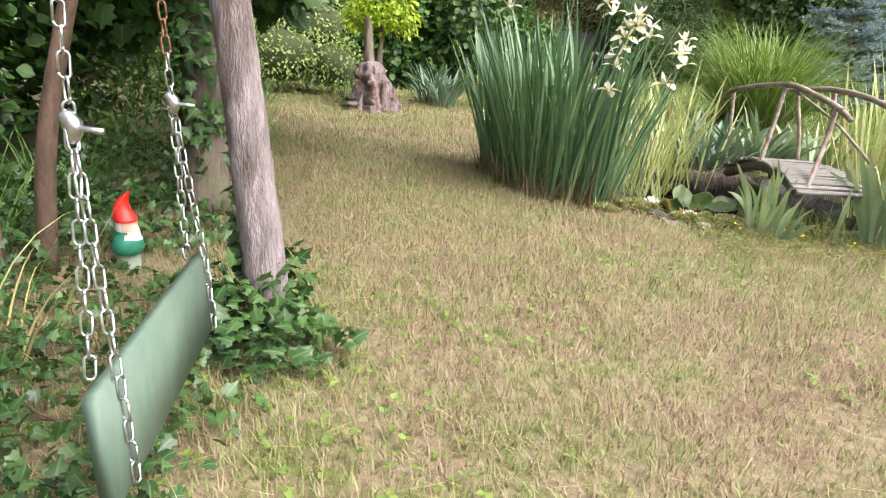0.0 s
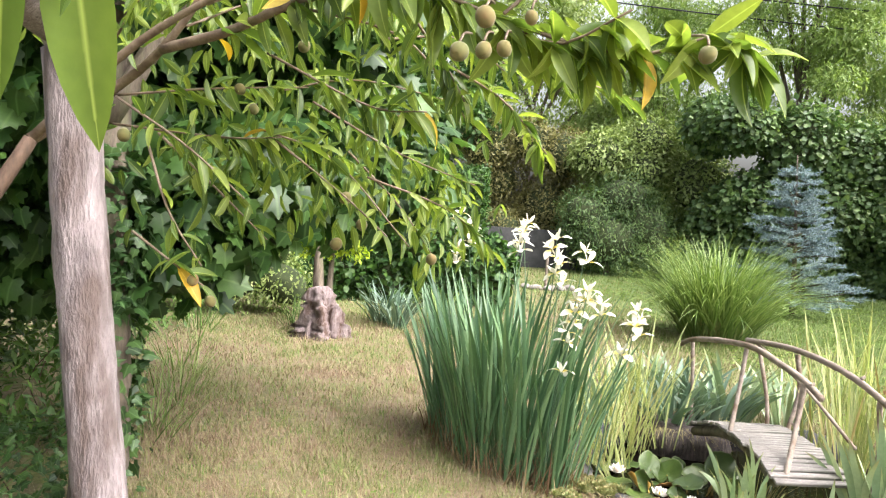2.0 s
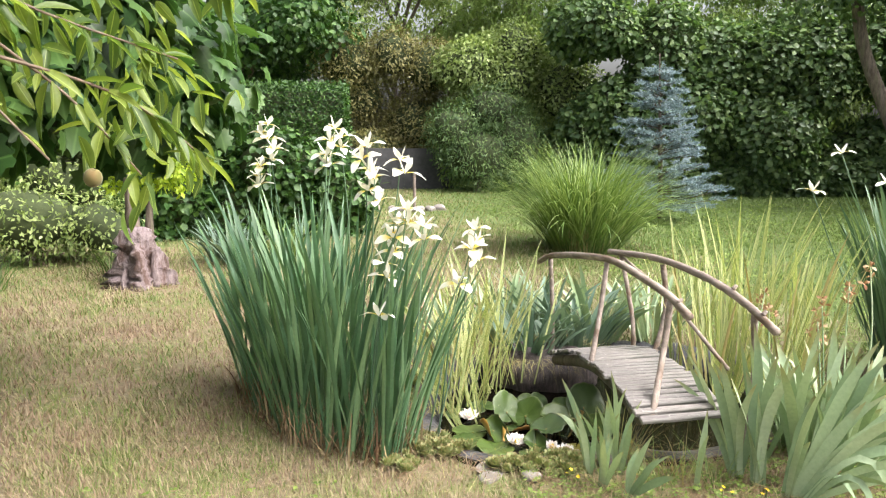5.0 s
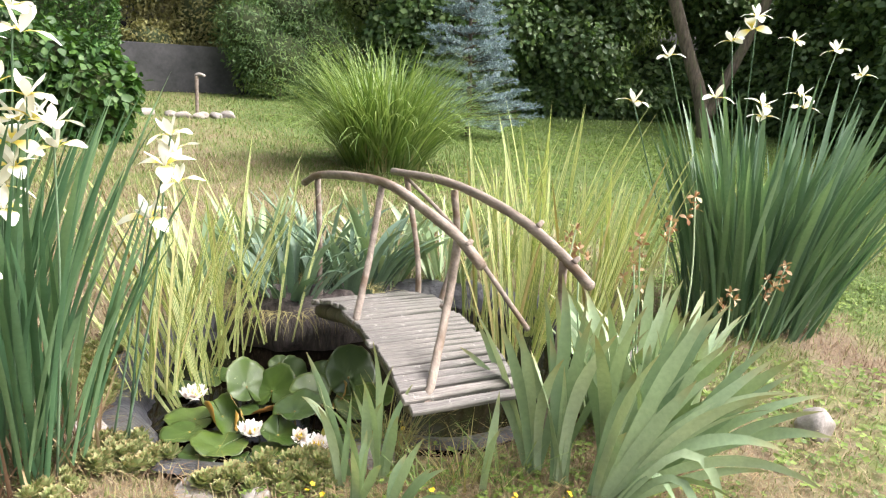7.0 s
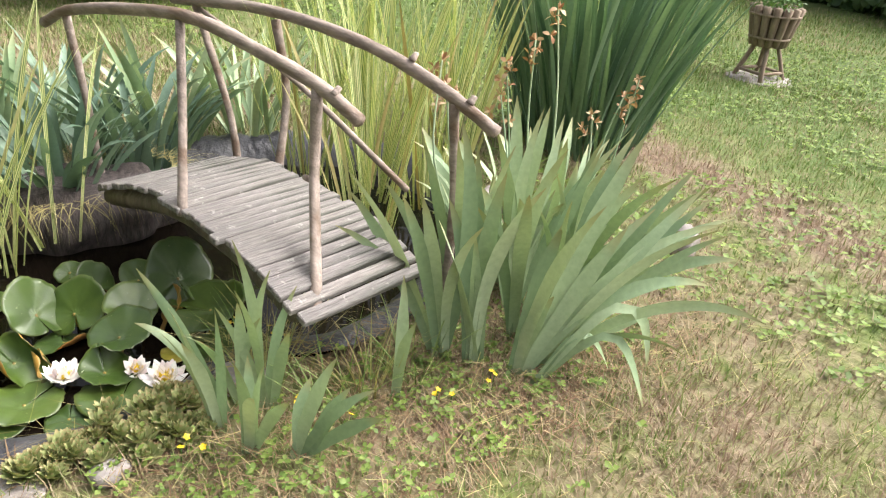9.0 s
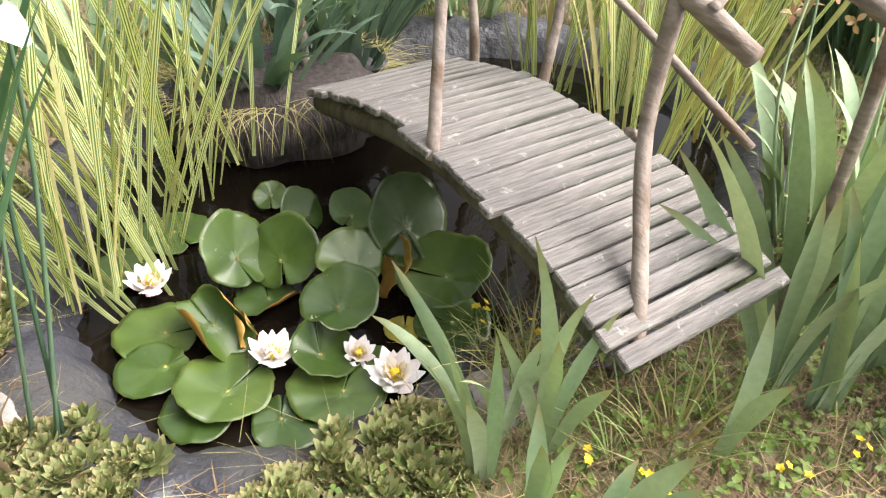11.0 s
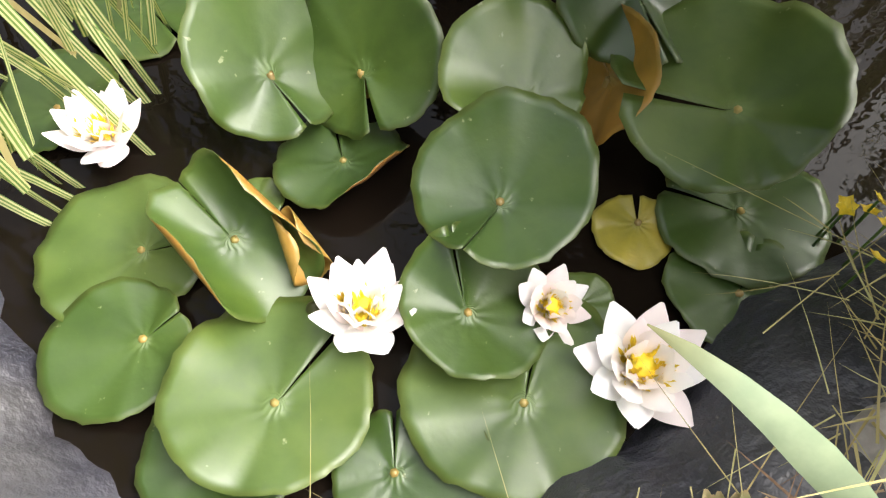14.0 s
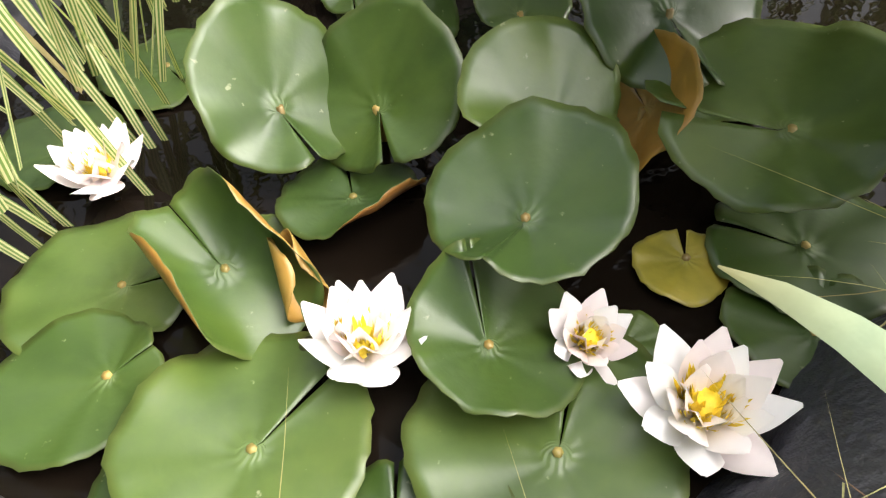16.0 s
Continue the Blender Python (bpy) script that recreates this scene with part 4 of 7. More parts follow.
LEAF_V = lobed_leaf([(0.22, -0.12), (0.42, 0.02), (0.34, 0.2), (0.56, 0.38), (0.36, 0.52), (0.38, 0.74), (0.16, 0.74)])
LEAF_IVY = lobed_leaf([(0.24, -0.12), (0.46, 0.08), (0.30, 0.28), (0.40, 0.52), (0.18, 0.58)])
# dark green-brown of the crown cores, with the inner shade put into the colour
M_INNER = solid_mat("inner_shade", (0.035, 0.05, 0.02), (0.075, 0.095, 0.038), 8, 0.95, 0.5)


def shrub(name, label, category, centre, lumps, density, size, material, seedn, shape=LEAF_S, trunk=None, droop=0.4, dense=True, depth=0.4, shrink=0.7):
    r = np.random.default_rng(seedn)
    s = thing(name, label, category, (*centre, 0))
    for i, pts in enumerate(trunk or [[(0, 0, 0), (0.05, 0.05, lumps[0][2])]]):
        limb("trunk" if i == 0 else "limb", pts, [0.06 if not trunk else 0.13, 0.04, 0.02] if i == 0 else [0.07, 0.03], M_BARK, s, 8, 0.06, seed=seedn)
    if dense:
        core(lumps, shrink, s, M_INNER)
    P, N = crown_points(lumps, density, r, depth)
    foliage("crown", P, N, shape, size, material, s, r, droop)
    return s


def lump_row(x0, x1, y0, y1, h, n, r, rad=(0.7, 1.1)):
    out = []
    for i in range(n):
        t_ = (i + r.random() * 0.8) / n
        a = rad[0] + (rad[1] - rad[0]) * r.random()
        z = a * 0.7 + (h - a * 1.2) * r.random() ** 0.8
        out.append((x0 + (x1 - x0) * t_, y0 + (y1 - y0) * t_, 0.5, a * 0.9, a * 0.7, 0.75))
        out.append((x0 + (x1 - x0) * t_, y0 + (y1 - y0) * t_ + r.normal() * 0.25, z, a, a * 0.8, a * (0.7 + 0.4 * r.random())))
    return out


r = np.random.default_rng(33)
# clipped hedge block
hed = thing("clipped_hedge", "dense dark green clipped hedge with a flat top", "hedge", (-1.2, 18.6, 0))
hl = []
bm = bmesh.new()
# solid dark block behind the leaves, coloured as the hedge's inner shade
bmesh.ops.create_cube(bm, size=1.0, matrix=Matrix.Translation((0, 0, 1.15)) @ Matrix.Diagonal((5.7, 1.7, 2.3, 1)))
part("inner_mass", bm, M_INNER, hed, "dark core standing in for the shade between leaves")
n = 26000
side_ = rng.random(n)
P = np.stack([(rng.random(n) - 0.5) * 5.9, np.where(side_ < 0.62, -0.93, (rng.random(n) - 0.5) * 1.9), np.where(side_ < 0.62, rng.random(n) * 2.45, 2.42)], axis=1)
ends = side_ > 0.85
P[ends] = np.stack([np.full(ends.sum(), 2.93), (rng.random(ends.sum()) - 0.5) * 1.9, rng.random(ends.sum()) * 2.45], axis=1)
N = np.where((side_ < 0.62)[:, None], np.array((0, -1, 0.2)), np.where(ends[:, None], np.array((1, 0, 0.2)), np.array((0, 0, 1))))
P += rng.normal(size=P.shape) * 0.05
foliage("leaves", P, N, LEAF_S, 0.085, M_HEDGE, hed, rng, 0.2)

# dark wall behind the far lawn
bm = bmesh.new()
bmesh.ops.create_cube(bm, size=1.0, matrix=Matrix.Translation((3.6, 20.6, 0.52)) @ Matrix.Diagonal((4.4, 0.22, 1.05, 1)))
bmesh.ops.bevel(bm, geom=bm.edges[:], offset=0.015, segments=2, affect="EDGES")
tagged(part("garden_wall", bm, M_CONCRETE, smooth=False), "low dark grey concrete garden wall at the lawn's end", "wall", kind="structure")

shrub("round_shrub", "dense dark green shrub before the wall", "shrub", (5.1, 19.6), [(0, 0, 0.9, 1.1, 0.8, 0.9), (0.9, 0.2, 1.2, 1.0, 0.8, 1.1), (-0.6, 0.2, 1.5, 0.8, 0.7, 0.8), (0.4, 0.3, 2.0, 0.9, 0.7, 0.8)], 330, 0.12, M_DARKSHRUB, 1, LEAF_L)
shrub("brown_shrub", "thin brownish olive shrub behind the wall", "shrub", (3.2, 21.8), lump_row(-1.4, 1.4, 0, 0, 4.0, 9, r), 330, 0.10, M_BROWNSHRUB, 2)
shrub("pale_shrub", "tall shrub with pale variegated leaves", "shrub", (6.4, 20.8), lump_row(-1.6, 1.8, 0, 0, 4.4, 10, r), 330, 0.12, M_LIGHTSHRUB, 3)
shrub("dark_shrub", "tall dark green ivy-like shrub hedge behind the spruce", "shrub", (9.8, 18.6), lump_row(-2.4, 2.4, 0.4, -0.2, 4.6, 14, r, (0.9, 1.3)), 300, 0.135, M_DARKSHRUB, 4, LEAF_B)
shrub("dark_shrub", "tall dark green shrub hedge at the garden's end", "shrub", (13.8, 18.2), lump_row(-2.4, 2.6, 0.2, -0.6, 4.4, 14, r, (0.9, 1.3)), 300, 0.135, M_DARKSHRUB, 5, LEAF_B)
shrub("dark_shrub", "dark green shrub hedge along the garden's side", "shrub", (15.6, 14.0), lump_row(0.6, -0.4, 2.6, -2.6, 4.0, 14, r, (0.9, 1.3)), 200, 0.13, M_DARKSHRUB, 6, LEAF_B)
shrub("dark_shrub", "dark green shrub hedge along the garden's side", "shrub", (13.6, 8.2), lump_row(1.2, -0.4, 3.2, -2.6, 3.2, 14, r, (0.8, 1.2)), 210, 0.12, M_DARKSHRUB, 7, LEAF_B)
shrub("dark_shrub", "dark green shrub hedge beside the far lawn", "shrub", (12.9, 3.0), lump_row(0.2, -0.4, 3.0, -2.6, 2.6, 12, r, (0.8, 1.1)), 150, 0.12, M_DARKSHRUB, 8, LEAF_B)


def tree(name, label, centre, h, spread, n, seedn, material, shape, size, density=60, low=0.35, trunk_r=0.16):
    r = np.random.default_rng(seedn)
    lumps = []
    limbs = [[(0, 0, 0), (0.1 * r.normal(), 0.1 * r.normal(), h * 0.4), (0.2 * r.normal(), 0.2 * r.normal(), h * 0.8)]]
    for i in range(n):
        a, rr, z = r.random() * 6.28, spread * (0.25 + 0.75 * r.random()), h * (low + (1 - low) * r.random())
        s = 0.55 + 0.6 * r.random()
        rr *= 1.15 - 0.6 * (z / h - low)
        lumps.append((math.cos(a) * rr, math.sin(a) * rr, z, s * 1.25, s * 1.25, s * 0.85))
        if i < 9:
            limbs.append([(0, 0, z * 0.55), (math.cos(a) * rr * 0.5, math.sin(a) * rr * 0.5, z * 0.85), (math.cos(a) * rr, math.sin(a) * rr, z)])
    return shrub(name, label, "tree", centre, lumps, density, size, material, seedn, shape, limbs, 0.6, False, 0.9)


tree("willow_tree", "tall light green willow-like tree behind the hedge", (10.6, 21.5), 10.5, 3.0, 42, 51, M_WILLOW, LEAF_L, 0.17, 90)
tree("willow_tree", "light green willow-like tree between the shrubs", (7.4, 23.4), 8.0, 2.4, 34, 63, M_WILLOW, LEAF_L, 0.17, 90, 0.2)
tree("willow_tree", "tall light green willow-like tree behind the hedge", (14.5, 21.0), 8.5, 3.0, 36, 52, M_WILLOW, LEAF_L, 0.17, 90, 0.2)
tree("broadleaf_tree", "tall green tree behind the shrubs", (3.6, 25.5), 10.5, 3.2, 44, 53, M_LIGHTSHRUB, LEAF_S, 0.15, 70)
tree("broadleaf_tree", "tall dark green tree behind the clipped hedge", (-1.0, 23.0), 8.5, 3.2, 30, 54, M_HEDGE, LEAF_B, 0.15, 80)
tree("broadleaf_tree", "tall dark green tree at the garden's corner", (18.5, 18.5), 9.0, 3.4, 28, 55, M_DARKSHRUB, LEAF_B, 0.16, 70)
tree("broadleaf_tree", "tall dark green tree at the garden's side", (17.5, 10.5), 8.0, 3.2, 26, 56, M_DARKSHRUB, LEAF_B, 0.16, 60)
tree("broadleaf_tree", "tall dark green tree over the undergrowth", (-4.6, 16.5), 7.5, 2.8, 26, 57, M_HEDGE, LEAF_B, 0.14, 80)
tree("broadleaf_tree", "tall dark green tree over the undergrowth", (-4.6, 10.5), 7.0, 2.6, 28, 58, M_HEDGE, LEAF_B, 0.13, 90, 0.2)
tree("broadleaf_tree", "tall dark green tree over the undergrowth", (-4.4, 5.6), 6.5, 2.4, 28, 59, M_VINE, LEAF_B, 0.12, 100, 0.15)
fork = thing("forked_tree", "brown forked tree trunk before the hedge", "tree", (12.8, 14.3, 0))
limb("trunk", [(0, 0, 0), (-0.15, 0.1, 0.7), (-0.42, 0.3, 1.5), (-0.95, 0.7, 3.1), (-1.2, 0.8, 4.2)], [0.17, 0.13, 0.11], M_BARK, fork, 10, 0.06)
limb("limb", [(-0.05, 0, 0.4), (0.12, -0.1, 1.0), (0.55, -0.4, 2.6), (0.8, -0.5, 3.9)], [0.12, 0.10, 0.08], M_BARK, fork, 10, 0.06)
rr_ = np.random.default_rng(61)
P, N = crown_points([(-1.2, 0.8, 4.6, 1.4, 1.3, 0.9), (0.8, -0.5, 4.4, 1.4, 1.3, 0.9), (-0.2, 0.2, 5.2, 1.5, 1.4, 0.9)], 110, rr_, 0.9)
foliage("crown", P, N, LEAF_B, 0.13, M_DARKSHRUB, fork, rr_)

# ---- water lilies ----
def pad_mat(name, a, b, c, under=False):
    m, nt, bsdf = start_mat(name)
    uv = nt.nodes.new("ShaderNodeUVMap")
    sep = node(nt, "ShaderNodeSeparateXYZ", [(0, uv.outputs[0])])
    pos = nt.nodes.new("ShaderNodeNewGeometry").outputs["Position"]
    col = ramp(nt, variation(nt), [(0.0, a), (0.6, b), (1.0, c)])
    rays = node(nt, "ShaderNodeTexWave", [("Scale", 3.3), ("Distortion", 2.0), ("Detail", 2.0), ("Detail Scale", 1.5)])
    nt.links.new(node(nt, "ShaderNodeCombineXYZ", [(0, sep.outputs[0]), (1, sep.outputs[1])]).outputs[0], rays.inputs["Vector"])
    col = mixed(nt, 0.12, col, ramp(nt, rays.outputs["Fac"], [(0.0, (0.7, 0.75, 0.7)), (1.0, (1.3, 1.25, 1.2))]), "MULTIPLY")
    col = mixed(nt, ramp(nt, sep.outputs[1], [(0.0, (0.25,) * 3), (0.16, (0, 0, 0))]), col, (0.24, 0.33, 0.13))
    col = mixed(nt, 0.8, col, ramp(nt, noise_tex(nt, 11, 5, pos), [(0.3, (0.55, 0.62, 0.55)), (0.5, (0.95, 0.97, 0.9)), (0.7, (1.35, 1.2, 1.1))]), "MULTIPLY")
    col = mixed(nt, ramp(nt, sep.outputs[1], [(0.92, (0, 0, 0)), (1.0, (0.16,) * 3)]), col, (0.20, 0.17, 0.05))
    col = mixed(nt, ramp(nt, noise_tex(nt, 75, 3, pos), [(0.70, (0, 0, 0)), (0.76, (0.6,) * 3)]), col, (0.32, 0.33, 0.20))
    nt.links.new(col, bsdf.inputs["Base Color"])
    nt.links.new(ramp(nt, noise_tex(nt, 9, 4, pos), [(0.3, (0.30,) * 3), (0.7, (0.48,) * 3)]), bsdf.inputs["Roughness"])
    bsdf.inputs["Specular IOR Level"].default_value = 0.62
    bumped(nt, bsdf, mixed(nt, 0.6, rays.outputs["Fac"], noise_tex(nt, 38, 4, pos)), 0.28, 0.003)
    return m


M_PAD = pad_mat("lily_pad_green", (0.032, 0.062, 0.011), (0.048, 0.086, 0.014), (0.070, 0.110, 0.022))
M_PADOLD = pad_mat("lily_pad_yellowed", (0.46, 0.30, 0.02), (0.42, 0.30, 0.03), (0.24, 0.25, 0.05))
M_PADUNDER = pad_mat("lily_pad_underside", (0.28, 0.125, 0.035), (0.37, 0.185, 0.035), (0.33, 0.20, 0.045))


def lily_pad(x, y, z, radius, notch, tilt, toward, seedn, label="glossy green lily pad lying on the pond", off=(0.0, 0.0), wing=0.10, gap=4.0, cup=0.0, roll=None, material=None):
    """A round pad cleft to its stalk. notch: bearing of the cleft; tilt leans the face towards a bearing;
    off: the rim's centre from the stalk, along the cleft and across it; wing lifts the lips of the cleft;
    cup raises the rim; roll: (bearing from the cleft, curl, start) for each side that is rolled up."""
    r = np.random.default_rng(seedn)
    z = max(z, WATER + 0.002 + 0.09 * radius)
    rings, spokes = 9, 60
    g = radians(gap)
    a = np.linspace(g / 2, 2 * math.pi - g / 2, spokes)
    V, U = [(0, 0, 0)], [(0.5, 0)]
    ph = r.random(6) * 6.28
    lip = 0.6 + 0.8 * r.random(2)
    for i in range(1, rings + 1):
        t = i / rings
        for aa in a:
            dx, dy = math.cos(aa), math.sin(aa)
            od = off[0] * dx + off[1] * dy
            reach = od + math.sqrt(max(1e-6, radius ** 2 - off[0] ** 2 - off[1] ** 2 + od * od))
            lobe = 1 + 0.025 * math.sin(3 * aa + ph[0]) + 0.014 * math.sin(7 * aa + ph[1]) + (0.013 * math.sin(17 * aa + ph[2]) * math.sin(2 * aa + ph[4]) + 0.008 * math.sin(29 * aa + ph[5])) * t ** 3
            near = min(aa, 2 * math.pi - aa)
            edge = 1 - 0.12 * max(0, 1 - near / 0.42) ** 2
            rr = reach * t * lobe * edge
            px, py = rr * dx, rr * dy
            side = lip[0] if aa < math.pi else lip[1]
            pz = radius * (0.055 * t * t * math.sin(2 * aa + ph[3]) + 0.04 * t * t * math.sin(5 * aa + ph[4]) + wing * side * t * math.exp(-(near / 0.5) ** 2) - 0.07 * (1 - t) ** 2
                           + cup * t * t + 0.022 * t ** 4 * math.sin(9 * aa + ph[5]) + 0.016 * t ** 6 * math.sin(17 * aa + ph[2]))
            for bear, curl, start in roll or ():
                cb, sb = math.cos(radians(bear)), math.sin(radians(bear))
                s = px * cb + py * sb - start * radius
                if s > 0:
                    ang = curl * s / radius
                    d = radius / curl * math.sin(ang) - s
                    px, py, pz = px + d * cb, py + d * sb, pz + radius / curl * (1 - math.cos(ang))
            V.append((px, py, pz))
            U.append((aa / 6.283, t))
    F3 = [(0, 1 + j, 2 + j) for j in range(spokes - 1)]
    F4 = [(1 + (i - 1) * spokes + j, 1 + i * spokes + j, 1 + i * spokes + j + 1, 1 + (i - 1) * spokes + j + 1) for i in range(1, rings) for j in range(spokes - 1)]
    me = fast_mesh("lily_pad", np.array(V), [np.array(F3), np.array(F4)], np.array(U))
    ob = put("lily_pad", me, material or M_PAD)
    thick = ob.modifiers.new("thickness", "SOLIDIFY")
    thick.thickness, thick.offset = 0.0008, -1.0
    if material is None:
        me.materials.append(M_PADUNDER)
        thick.material_offset = 1
    lean = Matrix.Rotation(radians(tilt), 4, Vector((-math.sin(radians(toward)), math.cos(radians(toward)), 0)))
    ob.matrix_world = Matrix.Translation((x, y, z)) @ lean @ Matrix.Rotation(radians(notch), 4, "Z")
    inv = ob.matrix_world.inverted()
    foot = Vector((x + r.normal() * 0.03, y + 0.03 + r.normal() * 0.03, -0.4))
    limb("stalk", [tuple(inv @ (Vector((x, y, z)))), tuple(inv @ (Vector((x, y, z)).lerp(foot, 0.4) + Vector((0.01, 0, 0)))), tuple(inv @ foot)], [0.0045, 0.005], M_PADUNDER, ob, 6, 0.02, 8, seedn, "brownish round leaf stalk")
    return tagged(ob, label, "lily pad", "water lily pads")


CAMSIDE = 243
RAISED, FLAT, SHADED = "glossy green lily pad raised above the pond", "glossy green lily pad lying on the pond", "dark green lily pad lying in the bridge's shade"
# x, y, z, radius, cleft, tilt, toward, offset of the rim, lip, cup
for i, (x, y, z, rad, cleft, tilt, tow, off, wing, cup, lab) in enumerate([
        (2.239, 5.700, -0.020, 0.100, -81, 50, -62, (-0.022, 0.006), 0.30, 0.05, RAISED), (2.335, 5.660, -0.034, 0.100, -100, 43, -150, (-0.014, 0.018), 0.38, 0.06, RAISED),
        (2.469, 5.508, -0.003, 0.083, 172, 30, -107, (0.005, -0.030), 0.25, 0.06, RAISED), (2.628, 5.545, 0.047, 0.112, -94, 54, -90, (-0.021, 0.013), 0.30, 0.03, RAISED),
        (2.650, 5.380, 0.000, 0.122, 140, 16, -170, (0.014, -0.026), 0.26, 0.05, RAISED), (2.375, 5.408, -0.002, 0.094, -148, 16, -162, (-0.020, -0.004), 0.26, 0.14, RAISED),
        (2.298, 5.338, -0.052, 0.080, 84, 12, -20, (0.002, -0.012), 0.42, 0.10, RAISED), (2.302, 5.236, -0.070, 0.112, 48, 2, 128, (0.016, 0.012), 0.06, 0.0, FLAT),
        (2.090, 5.355, -0.070, 0.104, 24, 9, 17, (0.006, 0.012), 0.08, 0.05, RAISED), (2.024, 5.593, -0.083, 0.097, -27, 2, 25, (-0.020, 0.002), 0.10, 0.03, FLAT),
        (1.996, 5.484, -0.070, 0.078, 8, 1, 23, (-0.026, 0.006), 0.10, 0.03, FLAT), (1.992, 5.845, -0.083, 0.081, -13, 0, 0, (0.002, 0.012), 0.05, 0.0, FLAT),
        (2.147, 5.953, -0.083, 0.092, -78, 0, 0, (0, 0), 0.05, 0.0, FLAT), (2.462, 5.810, -0.050, 0.067, -77, 46, -60, (-0.026, 0.006), 0.3, 0.04, RAISED),
        (2.581, 5.763, -0.050, 0.066, -145, 32, -92, (-0.020, -0.008), 0.3, 0.04, RAISED), (2.426, 5.967, -0.060, 0.049, -111, 28, -120, (0, 0), 0.2, 0.04, RAISED),
        (2.019, 5.335, -0.086, 0.078, -9, 1, 18, (0.003, 0.001), 0.05, 0.0, FLAT), (2.163, 5.241, -0.087, 0.078, 63, 0, 61, (-0.009, -0.018), 0.06, 0.0, FLAT),
        (2.411, 5.301, -0.086, 0.038, -127, 0, 0, (0, 0), 0.05, 0.0, FLAT), (2.161, 5.591, -0.084, 0.032, 176, 0, 0, (0, 0), 0.05, 0.0, FLAT),
        (2.625, 5.305, -0.084, 0.095, 131, 2, 80, (0, 0), 0.05, 0.0, SHADED), (2.560, 5.228, -0.081, 0.073, 36, 2, 79, (0.005, 0.005), 0.06, 0.02, FLAT),
        (2.72, 5.55, -0.084, 0.075, 80, 0, 0, (0, 0), 0.05, 0.0, SHADED)] ):
    lily_pad(x, y, z, rad, cleft, tilt, tow, 200 + i, lab, off, wing, cup=cup)
lily_pad(2.520, 5.350, -0.083, 0.046, 59, 0, 0, 302, "small yellowed lily pad on the water", (-0.009, 0.006), 0.05, 16, material=M_PADOLD)
# bowl-shaped pad whose near rim turns up and shows its underside
lily_pad(2.270, 5.585, -0.074, 0.080, 76, 12, 60, 301, "green lily pad with its near rim curled up", roll=((-150, 1.9, 0.30),))
lily_pad(2.574, 5.500, -0.028, 0.085, 66, 58, 152, 303, "upturned lily pad showing its orange underside", roll=((-60, 1.0, 0.2),), material=M_PADUNDER)
# long pad rolled up from both sides
lily_pad(2.122, 5.535, -0.052, 0.100, 108, 20, -75, 304, "green lily pad standing half rolled from both sides", wing=0.0, gap=1.0, roll=((86, 2.3, 0.10), (-86, 2.7, 0.10)))
lily_pad(2.178, 5.500, -0.060, 0.045, 90, 40, CAMSIDE + 20, 305, "young curled brown-green lily pad", wing=0.0, roll=((80, 3.2, 0.0), (-80, 3.0, 0.1)), material=M_PADUNDER)

m, nt, bsdf = start_mat("lily_petal")
uv = nt.nodes.new("ShaderNodeUVMap")
sep = node(nt, "ShaderNodeSeparateXYZ", [(0, uv.outputs[0])])
info = nt.nodes.new("ShaderNodeObjectInfo")
col = mixed(nt, ramp(nt, info.outputs["Random"], [(0.25, (0, 0, 0)), (1.0, (0.75,) * 3)]), (0.97, 0.95, 0.94), (0.95, 0.76, 0.76))
col = mixed(nt, ramp(nt, sep.outputs[1], [(0.0, (0.7,) * 3), (0.25, (0, 0, 0))]), col, (0.90, 0.84, 0.62))
nt.links.new(col, bsdf.inputs["Base Color"])
bsdf.inputs["Roughness"].default_value = 0.5
tr = nt.nodes.new("ShaderNodeBsdfTranslucent")
nt.links.new(col, tr.inputs["Color"])
nt.links.new(node(nt, "ShaderNodeMixShader", [(0, 0.18), (1, bsdf.outputs[0]), (2, tr.outputs[0])]).outputs[0], nt.nodes["Material Output"].inputs["Surface"])
M_LILY = m
M_STAMEN = solid_mat("yellow_stamen", (0.85, 0.62, 0.03), (0.90, 0.72, 0.06), 40, 0.6, 0.2)
PETALS = [fast_mesh("petal", *leaf_shape(L, w, 10, -0.25, c, 0.95, 0.10)) for L, w, c in ((0.054, 0.70, -0.55), (0.058, 0.66, -0.4), (0.050, 0.68, -0.7))]


